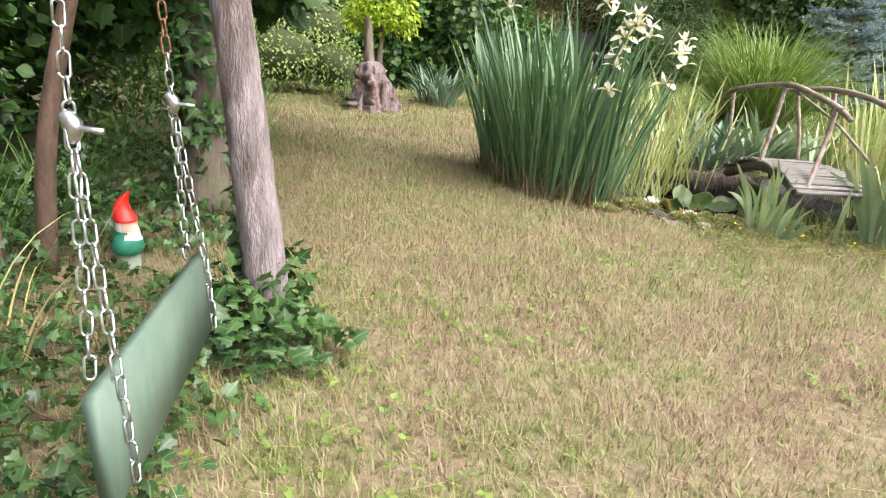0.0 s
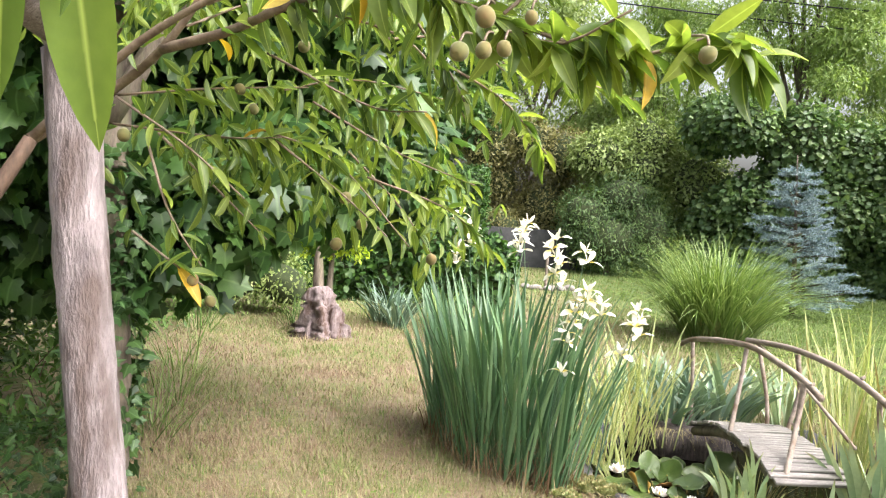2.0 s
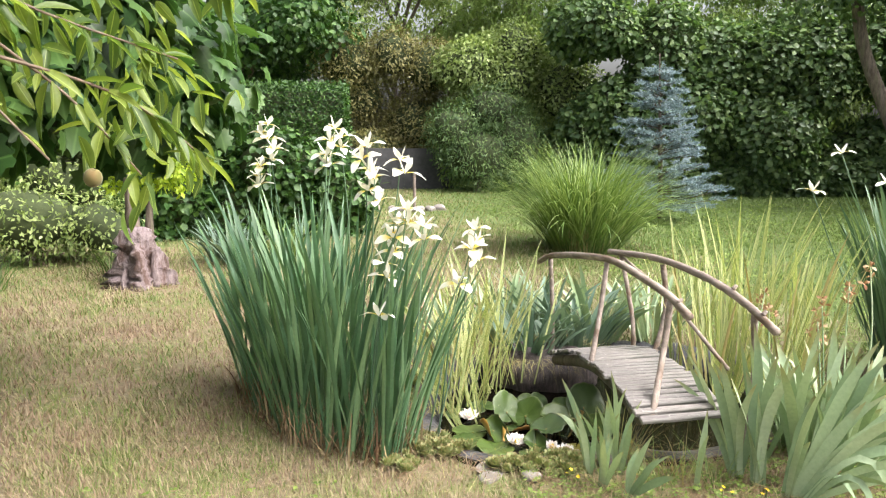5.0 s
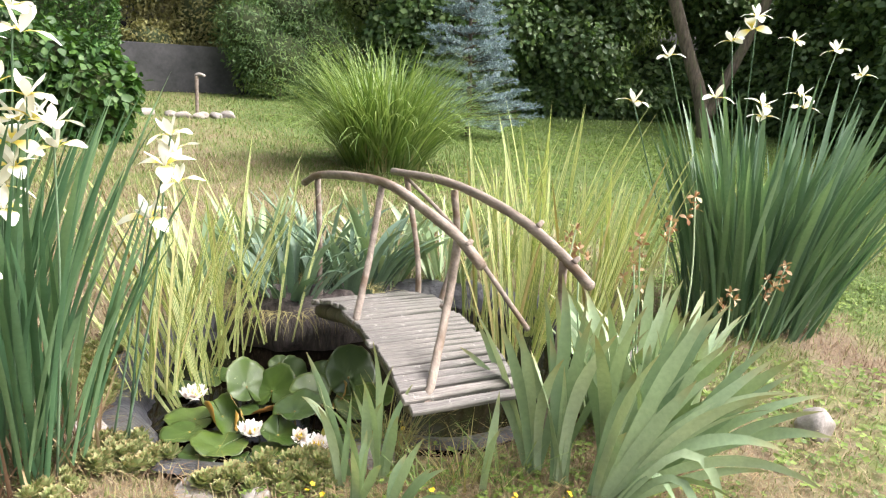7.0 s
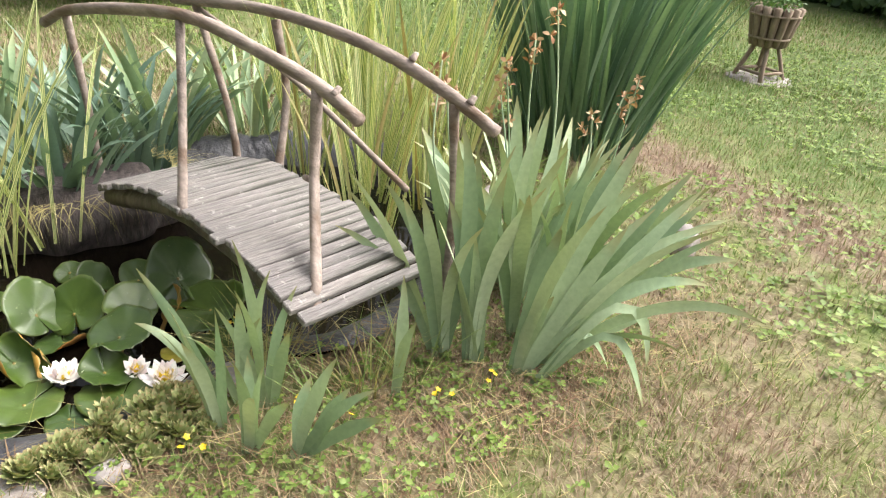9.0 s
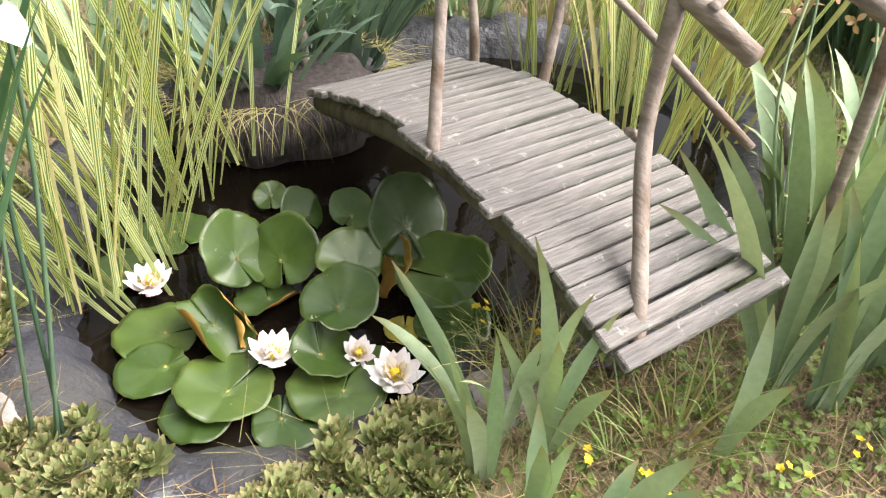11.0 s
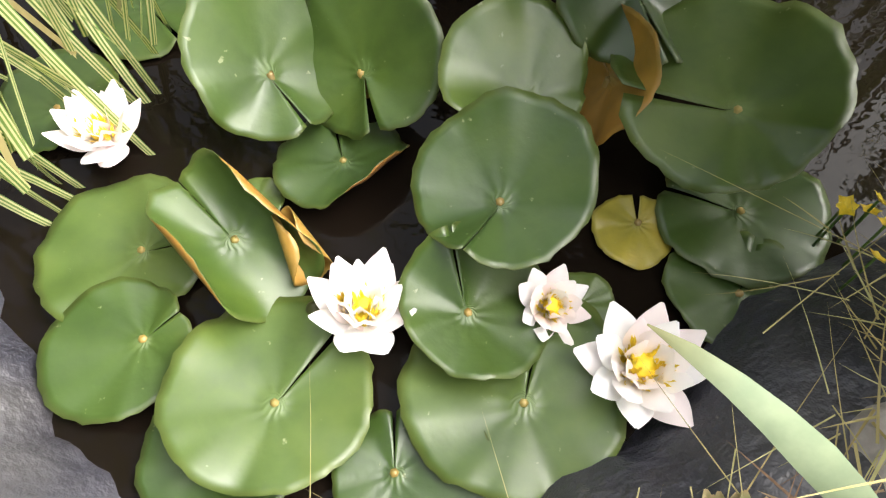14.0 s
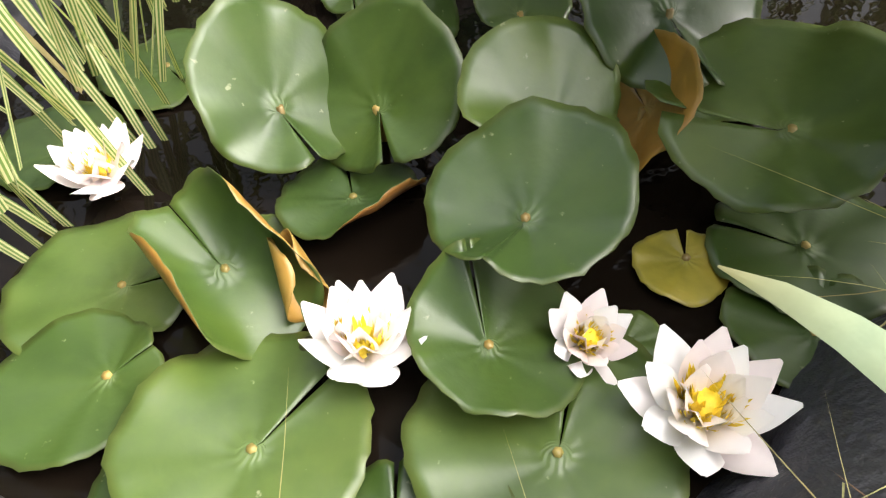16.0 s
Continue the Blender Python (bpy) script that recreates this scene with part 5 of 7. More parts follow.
def water_lily(x, y, z, size, open_, tilt, toward, seedn, label):
    r = np.random.default_rng(seedn)
    f = thing("water_lily_flower", label, "water lily", (x, y, z), "water lily flowers")
    lean = Matrix.Rotation(radians(tilt), 4, Vector((-math.sin(radians(toward)), math.cos(radians(toward)), 0)))
    for ring, (count, rise) in enumerate(((8, 10), (8, 27), (7, 44))):
        for i in range(count):
            a = 360 / count * i + ring * 26 + r.normal() * 5
            up = rise * (1.55 - 0.55 * open_) + r.normal() * 4
            s = size * (1.0 - 0.13 * ring) * (0.95 + 0.1 * r.random())
            put("petal", PETALS[(i + ring) % 3], M_LILY, f, m=lean @ pose(0, 0, 0.003 * ring, 0, 0, a) @ pose(0, 0.004, 0, min(up, 86), 0, 0) @ Matrix.Scale(s, 4))
    n = 110
    az = r.random(n) * 6.283
    rad_ = 0.017 * np.sqrt(r.random(n)) * size
    v, fa, u = blades(np.stack([rad_ * np.cos(az), rad_ * np.sin(az), np.full(n, 0.010)], axis=1), az, np.full(n, 0.026 * size), 0.15 + 0.5 * r.random(n), np.full(n, -0.4), np.full(n, 0.0042 * size), 3)
    L3 = np.array(lean.to_3x3())
    ob = put("stamens", fast_mesh("stamens", v @ L3.T, fa, u), M_STAMEN, f, "bright yellow stamens")
    ob["kind"] = "stuff"
    bm = bmesh.new()
    bmesh.ops.create_uvsphere(bm, u_segments=12, v_segments=8, radius=0.014 * size, matrix=lean @ Matrix.Translation((0, 0, 0.014)) @ Matrix.Diagonal((1, 1, 0.7, 1)))
    part("flower_centre", bm, M_STAMEN, f)
    return f


water_lily(2.206, 5.393, -0.066, 1.0, 0.62, 8, CAMSIDE + 140, 1, "half-open white and pink water lily on the pond")
water_lily(2.375, 5.308, -0.066, 0.66, 0.42, 22, CAMSIDE + 20, 2, "partly closed pink water lily behind a pad")
water_lily(2.037, 5.757, -0.07, 1.0, 0.75, 3, CAMSIDE, 3, "open white water lily among the reeds")
water_lily(2.414, 5.208, -0.060, 1.02, 0.88, 8, CAMSIDE, 4, "large fully open white water lily by the bank")
bm = bmesh.new()
bmesh.ops.create_uvsphere(bm, u_segments=14, v_segments=10, radius=0.013, matrix=Matrix.Diagonal((1, 1, 1.35, 1)))
for v in bm.verts:
    v.co.x *= 1 - 0.35 * max(0, v.co.z / 0.018)
    v.co.y *= 1 - 0.35 * max(0, v.co.z / 0.018)
ob = part("lily_bud", bm, leaf_mat("lily_bud", (0.06, 0.06, 0.025), (0.08, 0.08, 0.03), (0.10, 0.09, 0.03), 0.4, 0))
ob.location = (2.165, 5.43, WATER + 0.006)
tagged(ob, "closed olive water lily bud in the water", "lily bud")

# ---- planted mound in the pond, stones, houseleeks ----
bm = bmesh.new()
bmesh.ops.create_icosphere(bm, subdivisions=4, radius=1.0)
for v in bm.verts:
    d = 1 + 0.16 * noise.noise(v.co * 2.5) + 0.05 * noise.noise(v.co * 9)
    v.co = Vector((v.co.x * 0.36 * d, v.co.y * 0.22 * d, min(v.co.z, 0.75) * 0.2 * d))
M_ROOT = solid_mat("matted_roots", (0.035, 0.028, 0.03), (0.13, 0.105, 0.10), 9, 0.9, 1.0, (6, 6, 0.8), dist=0.02)
ob = part("root_mound", bm, M_ROOT)
ob.matrix_world = pose(2.62, 6.33, -0.02, 0, 0, -12)
tagged(ob, "dark matted root mound planted with irises in the pond", "root ball")
n = 420
az = rng.random(n) * 6.283
v, f, u = blades(np.stack([2.62 + 0.36 * np.cos(az), 6.33 + 0.23 * np.sin(az), 0.11 + 0.03 * rng.random(n)], axis=1), az + rng.normal(size=n) * 0.6, 0.12 + 0.13 * rng.random(n), 1.2 + 0.5 * rng.random(n), 1.3 + 0.4 * rng.random(n), np.full(n, 0.003), 4, profile="thin")
tagged(put("hanging_roots", fast_mesh("hanging_roots", v, f, u), M_DRYREED), "thin straw-coloured roots hanging over the mound", "roots", kind="stuff")

rock("rim_stone", (0.15, 0.30, 0.07), 1, "flat grey flagstone at the pond rim", (1.66, 5.40, 0.01), 20, None, 0.3)
rock("rim_stone", (0.13, 0.22, 0.08), 2, "pale grey flagstone at the pond rim", (1.97, 4.98, 0.0), -25, None, 0.16)
rock("rim_stone", (0.08, 0.10, 0.05), 3, "small grey stone at the pond rim", (2.14, 4.89, 0.01), 10)
rock("rim_stone", (0.16, 0.18, 0.09), 4, "small pale stone in the bank", (2.55, 5.02, 0.0), 40)
rock("rim_stone", (0.14, 0.2, 0.08), 5, "grey flagstone behind the reeds", (1.76, 6.33, 0.01), 40, None, 0.3)
rock("rim_stone", (0.2, 0.16, 0.16), 6, "grey stone slab at the pond's far rim", (3.98, 5.35, 0.03), 30, None, 0.3)
rock("garden_stone", (0.17, 0.14, 0.15), 7, "rounded grey fieldstone on the lawn", (4.30, 4.66, 0.04), 15)

# houseleek rosettes along the rim
def rosette_mesh(seedn):
    r = np.random.default_rng(seedn)
    ch = []
    leafv, leaff, leafu = leaf_shape(0.034, 0.55, 3, 0.2, -0.5, 1.3, 0.15)
    for ring, (cnt, el, sc) in enumerate(((9, 12, 1.0), (9, 30, 0.9), (7, 52, 0.7), (5, 72, 0.5))):
        for i in range(cnt):
            R = np.array((pose(0, 0, 0, 0, 0, 360 / cnt * i + ring * 21 + r.normal() * 5) @ pose(0, 0.003, 0.002 * ring, el + r.normal() * 5)).to_3x3())
            ch.append((leafv * sc @ R.T + np.array((0, 0, 0.004 * ring)), [leaff], leafu))
    return fast_mesh("rosette", *join_arrays(ch))


ROS = [rosette_mesh(s) for s in range(4)]
r = np.random.default_rng(71)
for cx_, cy_, sx, sy, cnt, lab in ((1.66, 5.78, 0.10, 0.30, 90, "yellow-green houseleek rosettes along the pond rim"), (1.80, 5.25, 0.17, 0.12, 80, "yellow-green houseleek rosettes beside the flagstone"),
                                   (2.20, 5.00, 0.24, 0.075, 72, "yellow-green houseleek rosettes on the near bank"), (1.60, 5.15, 0.10, 0.16, 26, "small patch of pale houseleek rosettes"), (1.55, 5.95, 0.12, 0.2, 34, "pale yellow-green houseleek rosettes behind the rim"), (1.74, 6.2, 0.12, 0.12, 24, "houseleek rosettes beside the reeds"), (2.3, 4.9, 0.10, 0.05, 14, "small patch of houseleek rosettes by the irises")):
    patch = thing("houseleek_patch", lab, "houseleek", (cx_, cy_, 0), "houseleeks")
    for i in range(cnt):
        a, q = r.random() * 6.283, math.sqrt(r.random())
        px, py = q * sx * math.cos(a), q * sy * math.sin(a)
        d = float(inside(SHORE, np.array([cx_ + px]), np.array([cy_ + py]))[0])
        if d < 0.08:
            continue
        ros = put("rosette", ROS[i % 4], M_SEDUM, patch, m=pose(px, py, 0.012 + 0.012 * r.random(), r.normal() * 10, r.normal() * 10, r.random() * 360) @ Matrix.Scale(0.6 + 0.75 * r.random(), 4))
        ros["kind"] = "stuff"

# fallen straw on the banks and the liner
n = 300
az = rng.random(n) * 6.283
pick = rng.integers(0, len(SHORE), n)
sx_ = np.array(SHORE)[pick] + np.array([(p[0] - 2.9, p[1] - 5.9) for p in SHORE])[pick] * (0.02 + 0.22 * rng.random((n, 1)))
v, f, u = blades(np.column_stack([sx_, np.full(n, 0.03)]), az, 0.06 + 0.16 * rng.random(n), 1.35 + 0.25 * rng.random(n), rng.normal(size=n) * 0.25, np.full(n, 0.0014), 4, profile="thin")
tagged(put("fallen_straw", fast_mesh("fallen_straw", v, f, u), M_DRYREED), "thin dry grass stalks fallen on the pond bank", "straw", kind="stuff")

n = 200
v, f, u = blades(np.stack([2.64 + 0.06 * rng.normal(size=n), 5.06 + 0.04 * rng.normal(size=n), 0.015 + 0.035 * rng.random(n)], axis=1), rng.random(n) * 6.283, 0.04 + 0.09 * rng.random(n), 1.35 + 0.25 * rng.random(n), rng.normal(size=n) * 0.35, 0.002 + 0.0015 * rng.random(n), 4, profile="thin")
tagged(put("straw_heap", fast_mesh("straw_heap", v, f, u), M_DRYREED), "matted pale dry straw on the bank beside the bridge", "straw", kind="stuff")

# small yellow bank flowers
M_YELLOW = solid_mat("yellow_bloom", (0.75, 0.50, 0.01), (0.85, 0.62, 0.03), 60, 0.5, 0.1)
bl = [fast_mesh("bloom", *join_arrays([(lambda R: (leaf_shape(0.011, 0.8, 2, 0.1, 0.2)[0] @ R.T, [leaf_shape(0.011, 0.8, 2)[1]], leaf_shape(0.011, 0.8, 2)[2]))(np.array(pose(0, 0, 0, 25, 0, 72 * i).to_3x3())) for i in range(5)]))]
for i, (x, y) in enumerate([(2.655, 5.215), (2.63, 5.19), (2.70, 5.10), (2.58, 4.80), (2.66, 4.70), (2.9, 4.60), (2.3, 4.83), (3.05, 4.55)]):
    t_ = thing("yellow_bank_flower", "tiny yellow creeping flower on the bank", "flower", (x, y, 0.0), "bank flowers")
    for j in range(3):
        px, py = r.normal() * 0.018, r.normal() * 0.018
        s = limb("stem", [(px, py, -0.02), (px + 0.004, py, 0.035 + 0.01 * j)], [0.0014], M_NETTLE, t_, 5, 0, 4)
        put("bloom", bl[0], M_YELLOW, s, m=pose(px + 0.004, py, 0.036 + 0.01 * j, r.normal() * 20, r.normal() * 20, r.random() * 90))

# ---- post, crossbar, swing ----
post = thing("swing_post", "weathered bare round wooden post carrying a crossbar", "post", (0.05, 2.95, 0))
limb("shaft", [(0, 0, -0.02), (-0.065, -0.01, 0.55), (-0.14, 0.0, 1.15), (-0.225, 0.02, 1.95)], [0.077, 0.068, 0.064, 0.062], M_GREYWOOD, post, 18, 0.055, 40, 3)
limb("crossbar", [(-0.31, 0.16, 1.99), (-0.22, -0.03, 2.0), (-0.05, -1.0, 2.06), (0.12, -2.0, 2.10), (0.4, -3.6, 2.12)], [0.055, 0.06, 0.06, 0.06], M_GREYWOOD, post, 16, 0.06, 40, 4)
limb("rear_post", [(0.4, -3.5, 0), (0.4, -3.5, 2.08)], [0.07, 0.062], M_GREYWOOD, post, 14, 0.05, 20, 5)

M_STEEL = solid_mat("galvanised_chain", (0.36, 0.37, 0.39), (0.62, 0.63, 0.65), 60, 0.3, 0.1, metal=1.0)
M_RUST = solid_mat("rusty_chain", (0.13, 0.06, 0.035), (0.27, 0.14, 0.085), 60, 0.7, 0.4, metal=0.3)
m = solid_mat("green_board_paint", (0.075, 0.120, 0.090), (0.10, 0.150, 0.115), 4, 0.6, 0.3, (1, 0.4, 1), (0.12, 0.155, 0.12))
M_SEAT = m


def link_mesh():
    a = np.linspace(0, 2 * math.pi, 15)[:-1]
    pts = [(0.009 * math.cos(x), 0, 0.009 * math.sin(x) + (0.0115 if math.sin(x) > 0 else -0.0115)) for x in a]
    P = np.array(pts + pts[:1])
    v, f, u = tube(P, [0.0026], 6)
    return fast_mesh("link", v, f, u)


LINK = link_mesh()
LINK.materials.append(M_STEEL)
LINK_R = LINK.copy()
LINK_R.materials.clear()
LINK_R.materials.append(M_RUST)


def chain(parent, a, b, rust_above=9.0):
    A, B = Vector(a), Vector(b)
    d = B - A
    n = max(2, int(d.length / 0.0365))
    q = d.normalized().to_track_quat("Z", "Y").to_matrix().to_4x4()
    for i in range(n):
        p = A.lerp(B, (i + 0.5) / n)
        put("link", LINK_R if p.z > rust_above else LINK, None, parent, m=Matrix.Translation(p) @ q @ Matrix.Rotation(radians(90 * (i % 2) + 8 * math.sin(i * 1.7)), 4, "Z"))


sw = thing("swing", "green painted board swing seat hanging on edge from steel chains", "swing", (0, 0, 0))
NEAR, FAR = Vector((0.140, 1.60, 0.49)), Vector((0.0, 2.43, 0.455))
axis = (FAR - NEAR).normalized()
down = Vector((0.10, 0.0, -1)).normalized()
down = (down - axis * down.dot(axis)).normalized()
thick = axis.cross(down).normalized()
bm = bmesh.new()
bmesh.ops.create_cube(bm, size=1.0, matrix=Matrix.Diagonal(((FAR - NEAR).length, 0.205, 0.034, 1)))
bmesh.ops.bevel(bm, geom=bm.edges[:], offset=0.006, segments=2, affect="EDGES")
seat = part("seat_board", bm, M_SEAT, sw, "flat green painted wooden board")
cen = (NEAR + FAR) / 2 + down * 0.1025
seat.matrix_basis = Matrix.Translation(cen) @ Matrix((axis, down, thick)).transposed().to_4x4()
for end, s in ((NEAR, 1), (FAR, -1)):
    e = end + axis * 0.07 * s
    ring = e + Vector((-0.055 if s > 0 else -0.02, 0.06 if s > 0 else -0.06, 0.40))
    top = Vector((ring.x - 0.05, ring.y + 0.05 * s, 2.04))
    side_ = thick if thick.x > 0 else -thick
    up_chain = part("chain", bmesh.new(), M_STEEL, sw)
    chain(sw, ring, top, 1.18 if s > 0 else 0.98)
    chain(sw, ring, e - side_ * 0.022)
    chain(sw, ring, e + side_ * 0.021)
    chain(sw, e + side_ * 0.023, e + side_ * 0.023 + down * 0.2)
    bpy.data.objects.remove(up_chain)
    limb("shackle_pin", [tuple(ring + Vector((-0.012, 0, 0))), tuple(ring + Vector((0.055, -0.004, -0.004)))], [0.006, 0.005], M_STEEL, sw, 8, 0.02, 4)
    limb("shackle", [tuple(ring + Vector((-0.01, 0, 0.02))), tuple(ring + Vector((0.006, 0, 0.0))), tuple(ring + Vector((0.0, 0, -0.025)))], [0.012, 0.014, 0.01], M_STEEL, sw, 8, 0.05, 8)

# ---- gnome: one plain mesh ----
def spun(profile, sides=20):
    V, F = [], []
    for i, (z, rad) in enumerate(profile):
        V += [(rad * math.cos(2 * math.pi * j / sides), rad * math.sin(2 * math.pi * j / sides), z) for j in range(sides)]
    for i in range(len(profile) - 1):
        F += [(i * sides + j, i * sides + (j + 1) % sides, (i + 1) * sides + (j + 1) % sides, (i + 1) * sides + j) for j in range(sides)]
    return np.array(V), np.array(F)


gv, gf = spun([(0, 0.001), (0.0, 0.060), (0.03, 0.062), (0.085, 0.060), (0.09, 0.072), (0.13, 0.078), (0.17, 0.066), (0.195, 0.050), (0.21, 0.052), (0.235, 0.056), (0.258, 0.052), (0.268, 0.060), (0.275, 0.058),
               (0.30, 0.050), (0.33, 0.041), (0.355, 0.033), (0.38, 0.024), (0.405, 0.014), (0.425, 0.002)], 28)
hat = np.clip((gv[:, 2] - 0.27) / 0.155, 0, 1)
gv[:, 0] += -0.035 * np.sin(hat * 2.6) + 0.055 * hat ** 2
for cx_, cy_, cz_, rad_, push in ((0.06, 0.0, 0.19, 0.055, 0.040), (0.06, 0.0, 0.228, 0.016, 0.022), (0.055, 0.035, 0.12, 0.035, 0.02), (0.055, -0.035, 0.12, 0.035, 0.02)):
    near_ = np.clip(1 - np.sqrt((gv[:, 0] - cx_) ** 2 + (gv[:, 1] - cy_) ** 2 + (gv[:, 2] - cz_) ** 2) / rad_, 0, 1)
    gv[:, 0] += push * near_
ring_z = gv[:, 2][gf].mean(axis=1)
gme = fast_mesh("garden_gnome", gv, gf)
for nm, c in (("gnome_red", (0.72, 0.02, 0.015)), ("gnome_face", (0.72, 0.46, 0.36)), ("gnome_beard", (0.72, 0.68, 0.64)), ("gnome_green", (0.03, 0.22, 0.14)), ("gnome_pale", (0.42, 0.5, 0.42))):
    gme.materials.append(solid_mat(nm, tuple(x * 0.85 for x in c), c, 20, 0.45, 0.1))
fx = gv[:, 0][gf].mean(axis=1)
slot = np.where(ring_z > 0.26, 0, np.where(ring_z > 0.215, np.where(fx > 0.012, 1, 2), np.where((ring_z > 0.165) & (fx > 0.03), 2, np.where(ring_z > 0.085, 3, 4))))
gme.polygons.foreach_set("material_index", slot.astype(np.int32))
gn = put("garden_gnome", gme, None)
gn.matrix_world = pose(-0.70, 3.42, 0.0, 0, 0, -12) @ Matrix.Scale(0.80, 4)
tagged(gn, "small garden gnome figurine with red pointed hat", "figurine")

# ---- ivy at the post, undergrowth, vines ----
IVY = LEAF_IVY


def ivy_patch(name, label, lumps, n_area, size, seedn, material=M_IVY, category="ivy", shape=IVY):
    r = np.random.default_rng(seedn)
    s = thing(name, label, category, (lumps[0][0], lumps[0][1], 0))
    rel = [(x - lumps[0][0], y - lumps[0][1], z, a, b, c) for x, y, z, a, b, c in lumps]
    P, N = crown_points(rel, n_area, r, 0.5)
    N[:, 2] = np.abs(N[:, 2]) + 0.3
    foliage("leaves", P, N, shape, size, material, s, r, 0.35)
    for i in range(6):
        x, y, z, a, b, c = rel[i % len(rel)]
        limb("stem", [(x + a * r.normal() * 0.4, y + b * r.normal() * 0.4, 0.0), (x + a * r.normal() * 0.3, y, z), (x + a * r.normal() * 0.5, y + b * r.normal() * 0.5, z + c * 0.6)], [0.004, 0.003], M_REDBARK, s, 5, 0.05, 7, i)
    return s


ivy_patch("ivy_tuft", "glossy green ivy growing round the foot of the post", [(0.12, 2.72, 0.06, 0.26, 0.18, 0.13), (-0.08, 2.85, 0.10, 0.2, 0.18, 0.16), (0.06, 2.98, 0.14, 0.1, 0.1, 0.2), (-0.06, 3.02, 0.4, 0.06, 0.06, 0.3)], 700, 0.055, 81)
ivy_patch("ground_ivy", "dark green ivy and herbs covering the ground under the swing", [(-0.35, 2.2, 0.04, 0.55, 0.6, 0.12), (-0.25, 1.5, 0.03, 0.4, 0.5, 0.10), (-0.75, 2.95, 0.02, 0.6, 0.5, 0.07), (-0.9, 2.0, 0.06, 0.6, 0.7, 0.16)], 640, 0.04, 82, M_IVY)
ivy_patch("ground_ivy", "dark ivy carpet in the shade beyond the post", [(-0.9, 4.0, 0.05, 0.6, 0.55, 0.12), (-1.4, 4.8, 0.08, 0.6, 0.9, 0.2), (-1.6, 3.4, 0.10, 0.7, 0.9, 0.25), (-1.9, 2.4, 0.10, 0.7, 0.9, 0.25)], 420, 0.05, 83)
ivy_patch("wild_bush", "tangled shady green undergrowth behind the swing", [(-2.3, 3.4, 0.7, 0.8, 0.9, 0.8), (-2.6, 4.8, 1.0, 0.9, 1.0, 1.0), (-2.2, 2.2, 0.6, 0.6, 0.8, 0.7), (-2.8, 6.2, 1.1, 0.9, 1.0, 1.1), (-2.9, 3.6, 1.9, 0.9, 1.4, 0.9)], 200, 0.085, 84, M_VINE, "undergrowth", LEAF_B)
ivy_patch("wild_bush", "tall weeds and herbs at the lawn's shady edge", [(-1.7, 5.6, 0.35, 0.45, 0.6, 0.4), (-2.3, 7.3, 0.5, 0.6, 0.9, 0.6), (-2.5, 9.0, 0.6, 0.7, 1.0, 0.7)], 230, 0.10, 85, M_NETTLE, "undergrowth", LEAF_L)
for i, (x, y, n_, h, mt) in enumerate([(-1.0, 5.75, 60, 0.55, M_FOUNTAIN), (-1.2, 6.6, 50, 0.5, M_FOUNTAIN), (-1.5, 7.6, 40, 0.5, M_FOUNTAIN), (-1.45, 4.2, 50, 0.7, M_NETTLE), (-1.3, 3.2, 40, 0.75, M_NETTLE), (-0.75, 2.5, 26, 0.6, M_DRYREED), (-1.55, 2.6, 40, 0.8, M_NETTLE), (-0.9, 9.9, 40, 0.5, M_NETTLE), (-1.9, 9.2, 40, 0.5, M_NETTLE)]):
    leaf_clump("wild_grass_tuft", "loose tuft of long wild grass at the lawn's edge", "grass tuft", (x, y), (0.2, 0.25), n_, 0, h, 0.011, 0.35, 0.9, mt, 400 + i, "wild grass tufts", 6, 0.7, profile="thin")

# ivy-clad tree and its broad-leaved crown
iv = thing("ivy_clad_tree", "dark ivy-clad tree trunk under a dense broad-leaved crown", "tree", (-0.72, 4.35, 0))
limb("trunk", [(0, 0, 0), (0.0, 0.05, 0.7), (-0.05, 0.1, 1.5), (-0.1, 0.3, 2.6)], [0.13, 0.11, 0.1, 0.07], M_BARK, iv, 14, 0.09, 24, 7)
for i, pts in enumerate([[(-0.03, 0.1, 1.2), (0.3, 0.6, 1.7), (0.7, 1.2, 2.0)], [(-0.05, 0.15, 1.6), (-0.5, 0.7, 2.3), (-0.8, 1.2, 2.9)], [(-0.05, 0.1, 1.9), (0.3, 0.2, 2.6), (0.6, 0.6, 3.3)]]):
    limb("limb", pts, [0.05, 0.03], M_BARK, iv, 8, 0.06, 12, i)
r = np.random.default_rng(91)
P, N = crown_points([(0.0, 0.03, 0.75, 0.17, 0.17, 0.65), (-0.02, 0.08, 1.4, 0.2, 0.2, 0.4)], 520, r, 0.3)
foliage("climbing_ivy", P, N, IVY, 0.065, M_IVY, iv, r, 0.6, "dark climbing ivy leaves")
P, N = crown_points([(0.3, 0.7, 1.75, 0.75, 0.6, 0.5), (-0.5, 0.9, 2.1, 0.8, 0.8, 0.8), (0.5, 1.3, 2.1, 0.8, 0.7, 0.7), (-0.2, 0.5, 2.9, 0.9, 0.8, 0.7), (0.7, 0.9, 2.9, 0.8, 0.8, 0.7), (-1.1, 1.4, 1.7, 0.8, 0.8, 0.9), (0.0, 1.5, 3.4, 1.2, 0.9, 0.8), (-1.0, 0.4, 3.0, 0.9, 0.9, 0.9), (0.1, 0.5, 1.35, 0.5, 0.5, 0.35), (0.9, 1.9, 1.9, 0.7, 0.6, 0.6)], 160, r, 0.55)
foliage("crown", P, N, LEAF_V, 0.125, M_VINE, iv, r, 0.7)

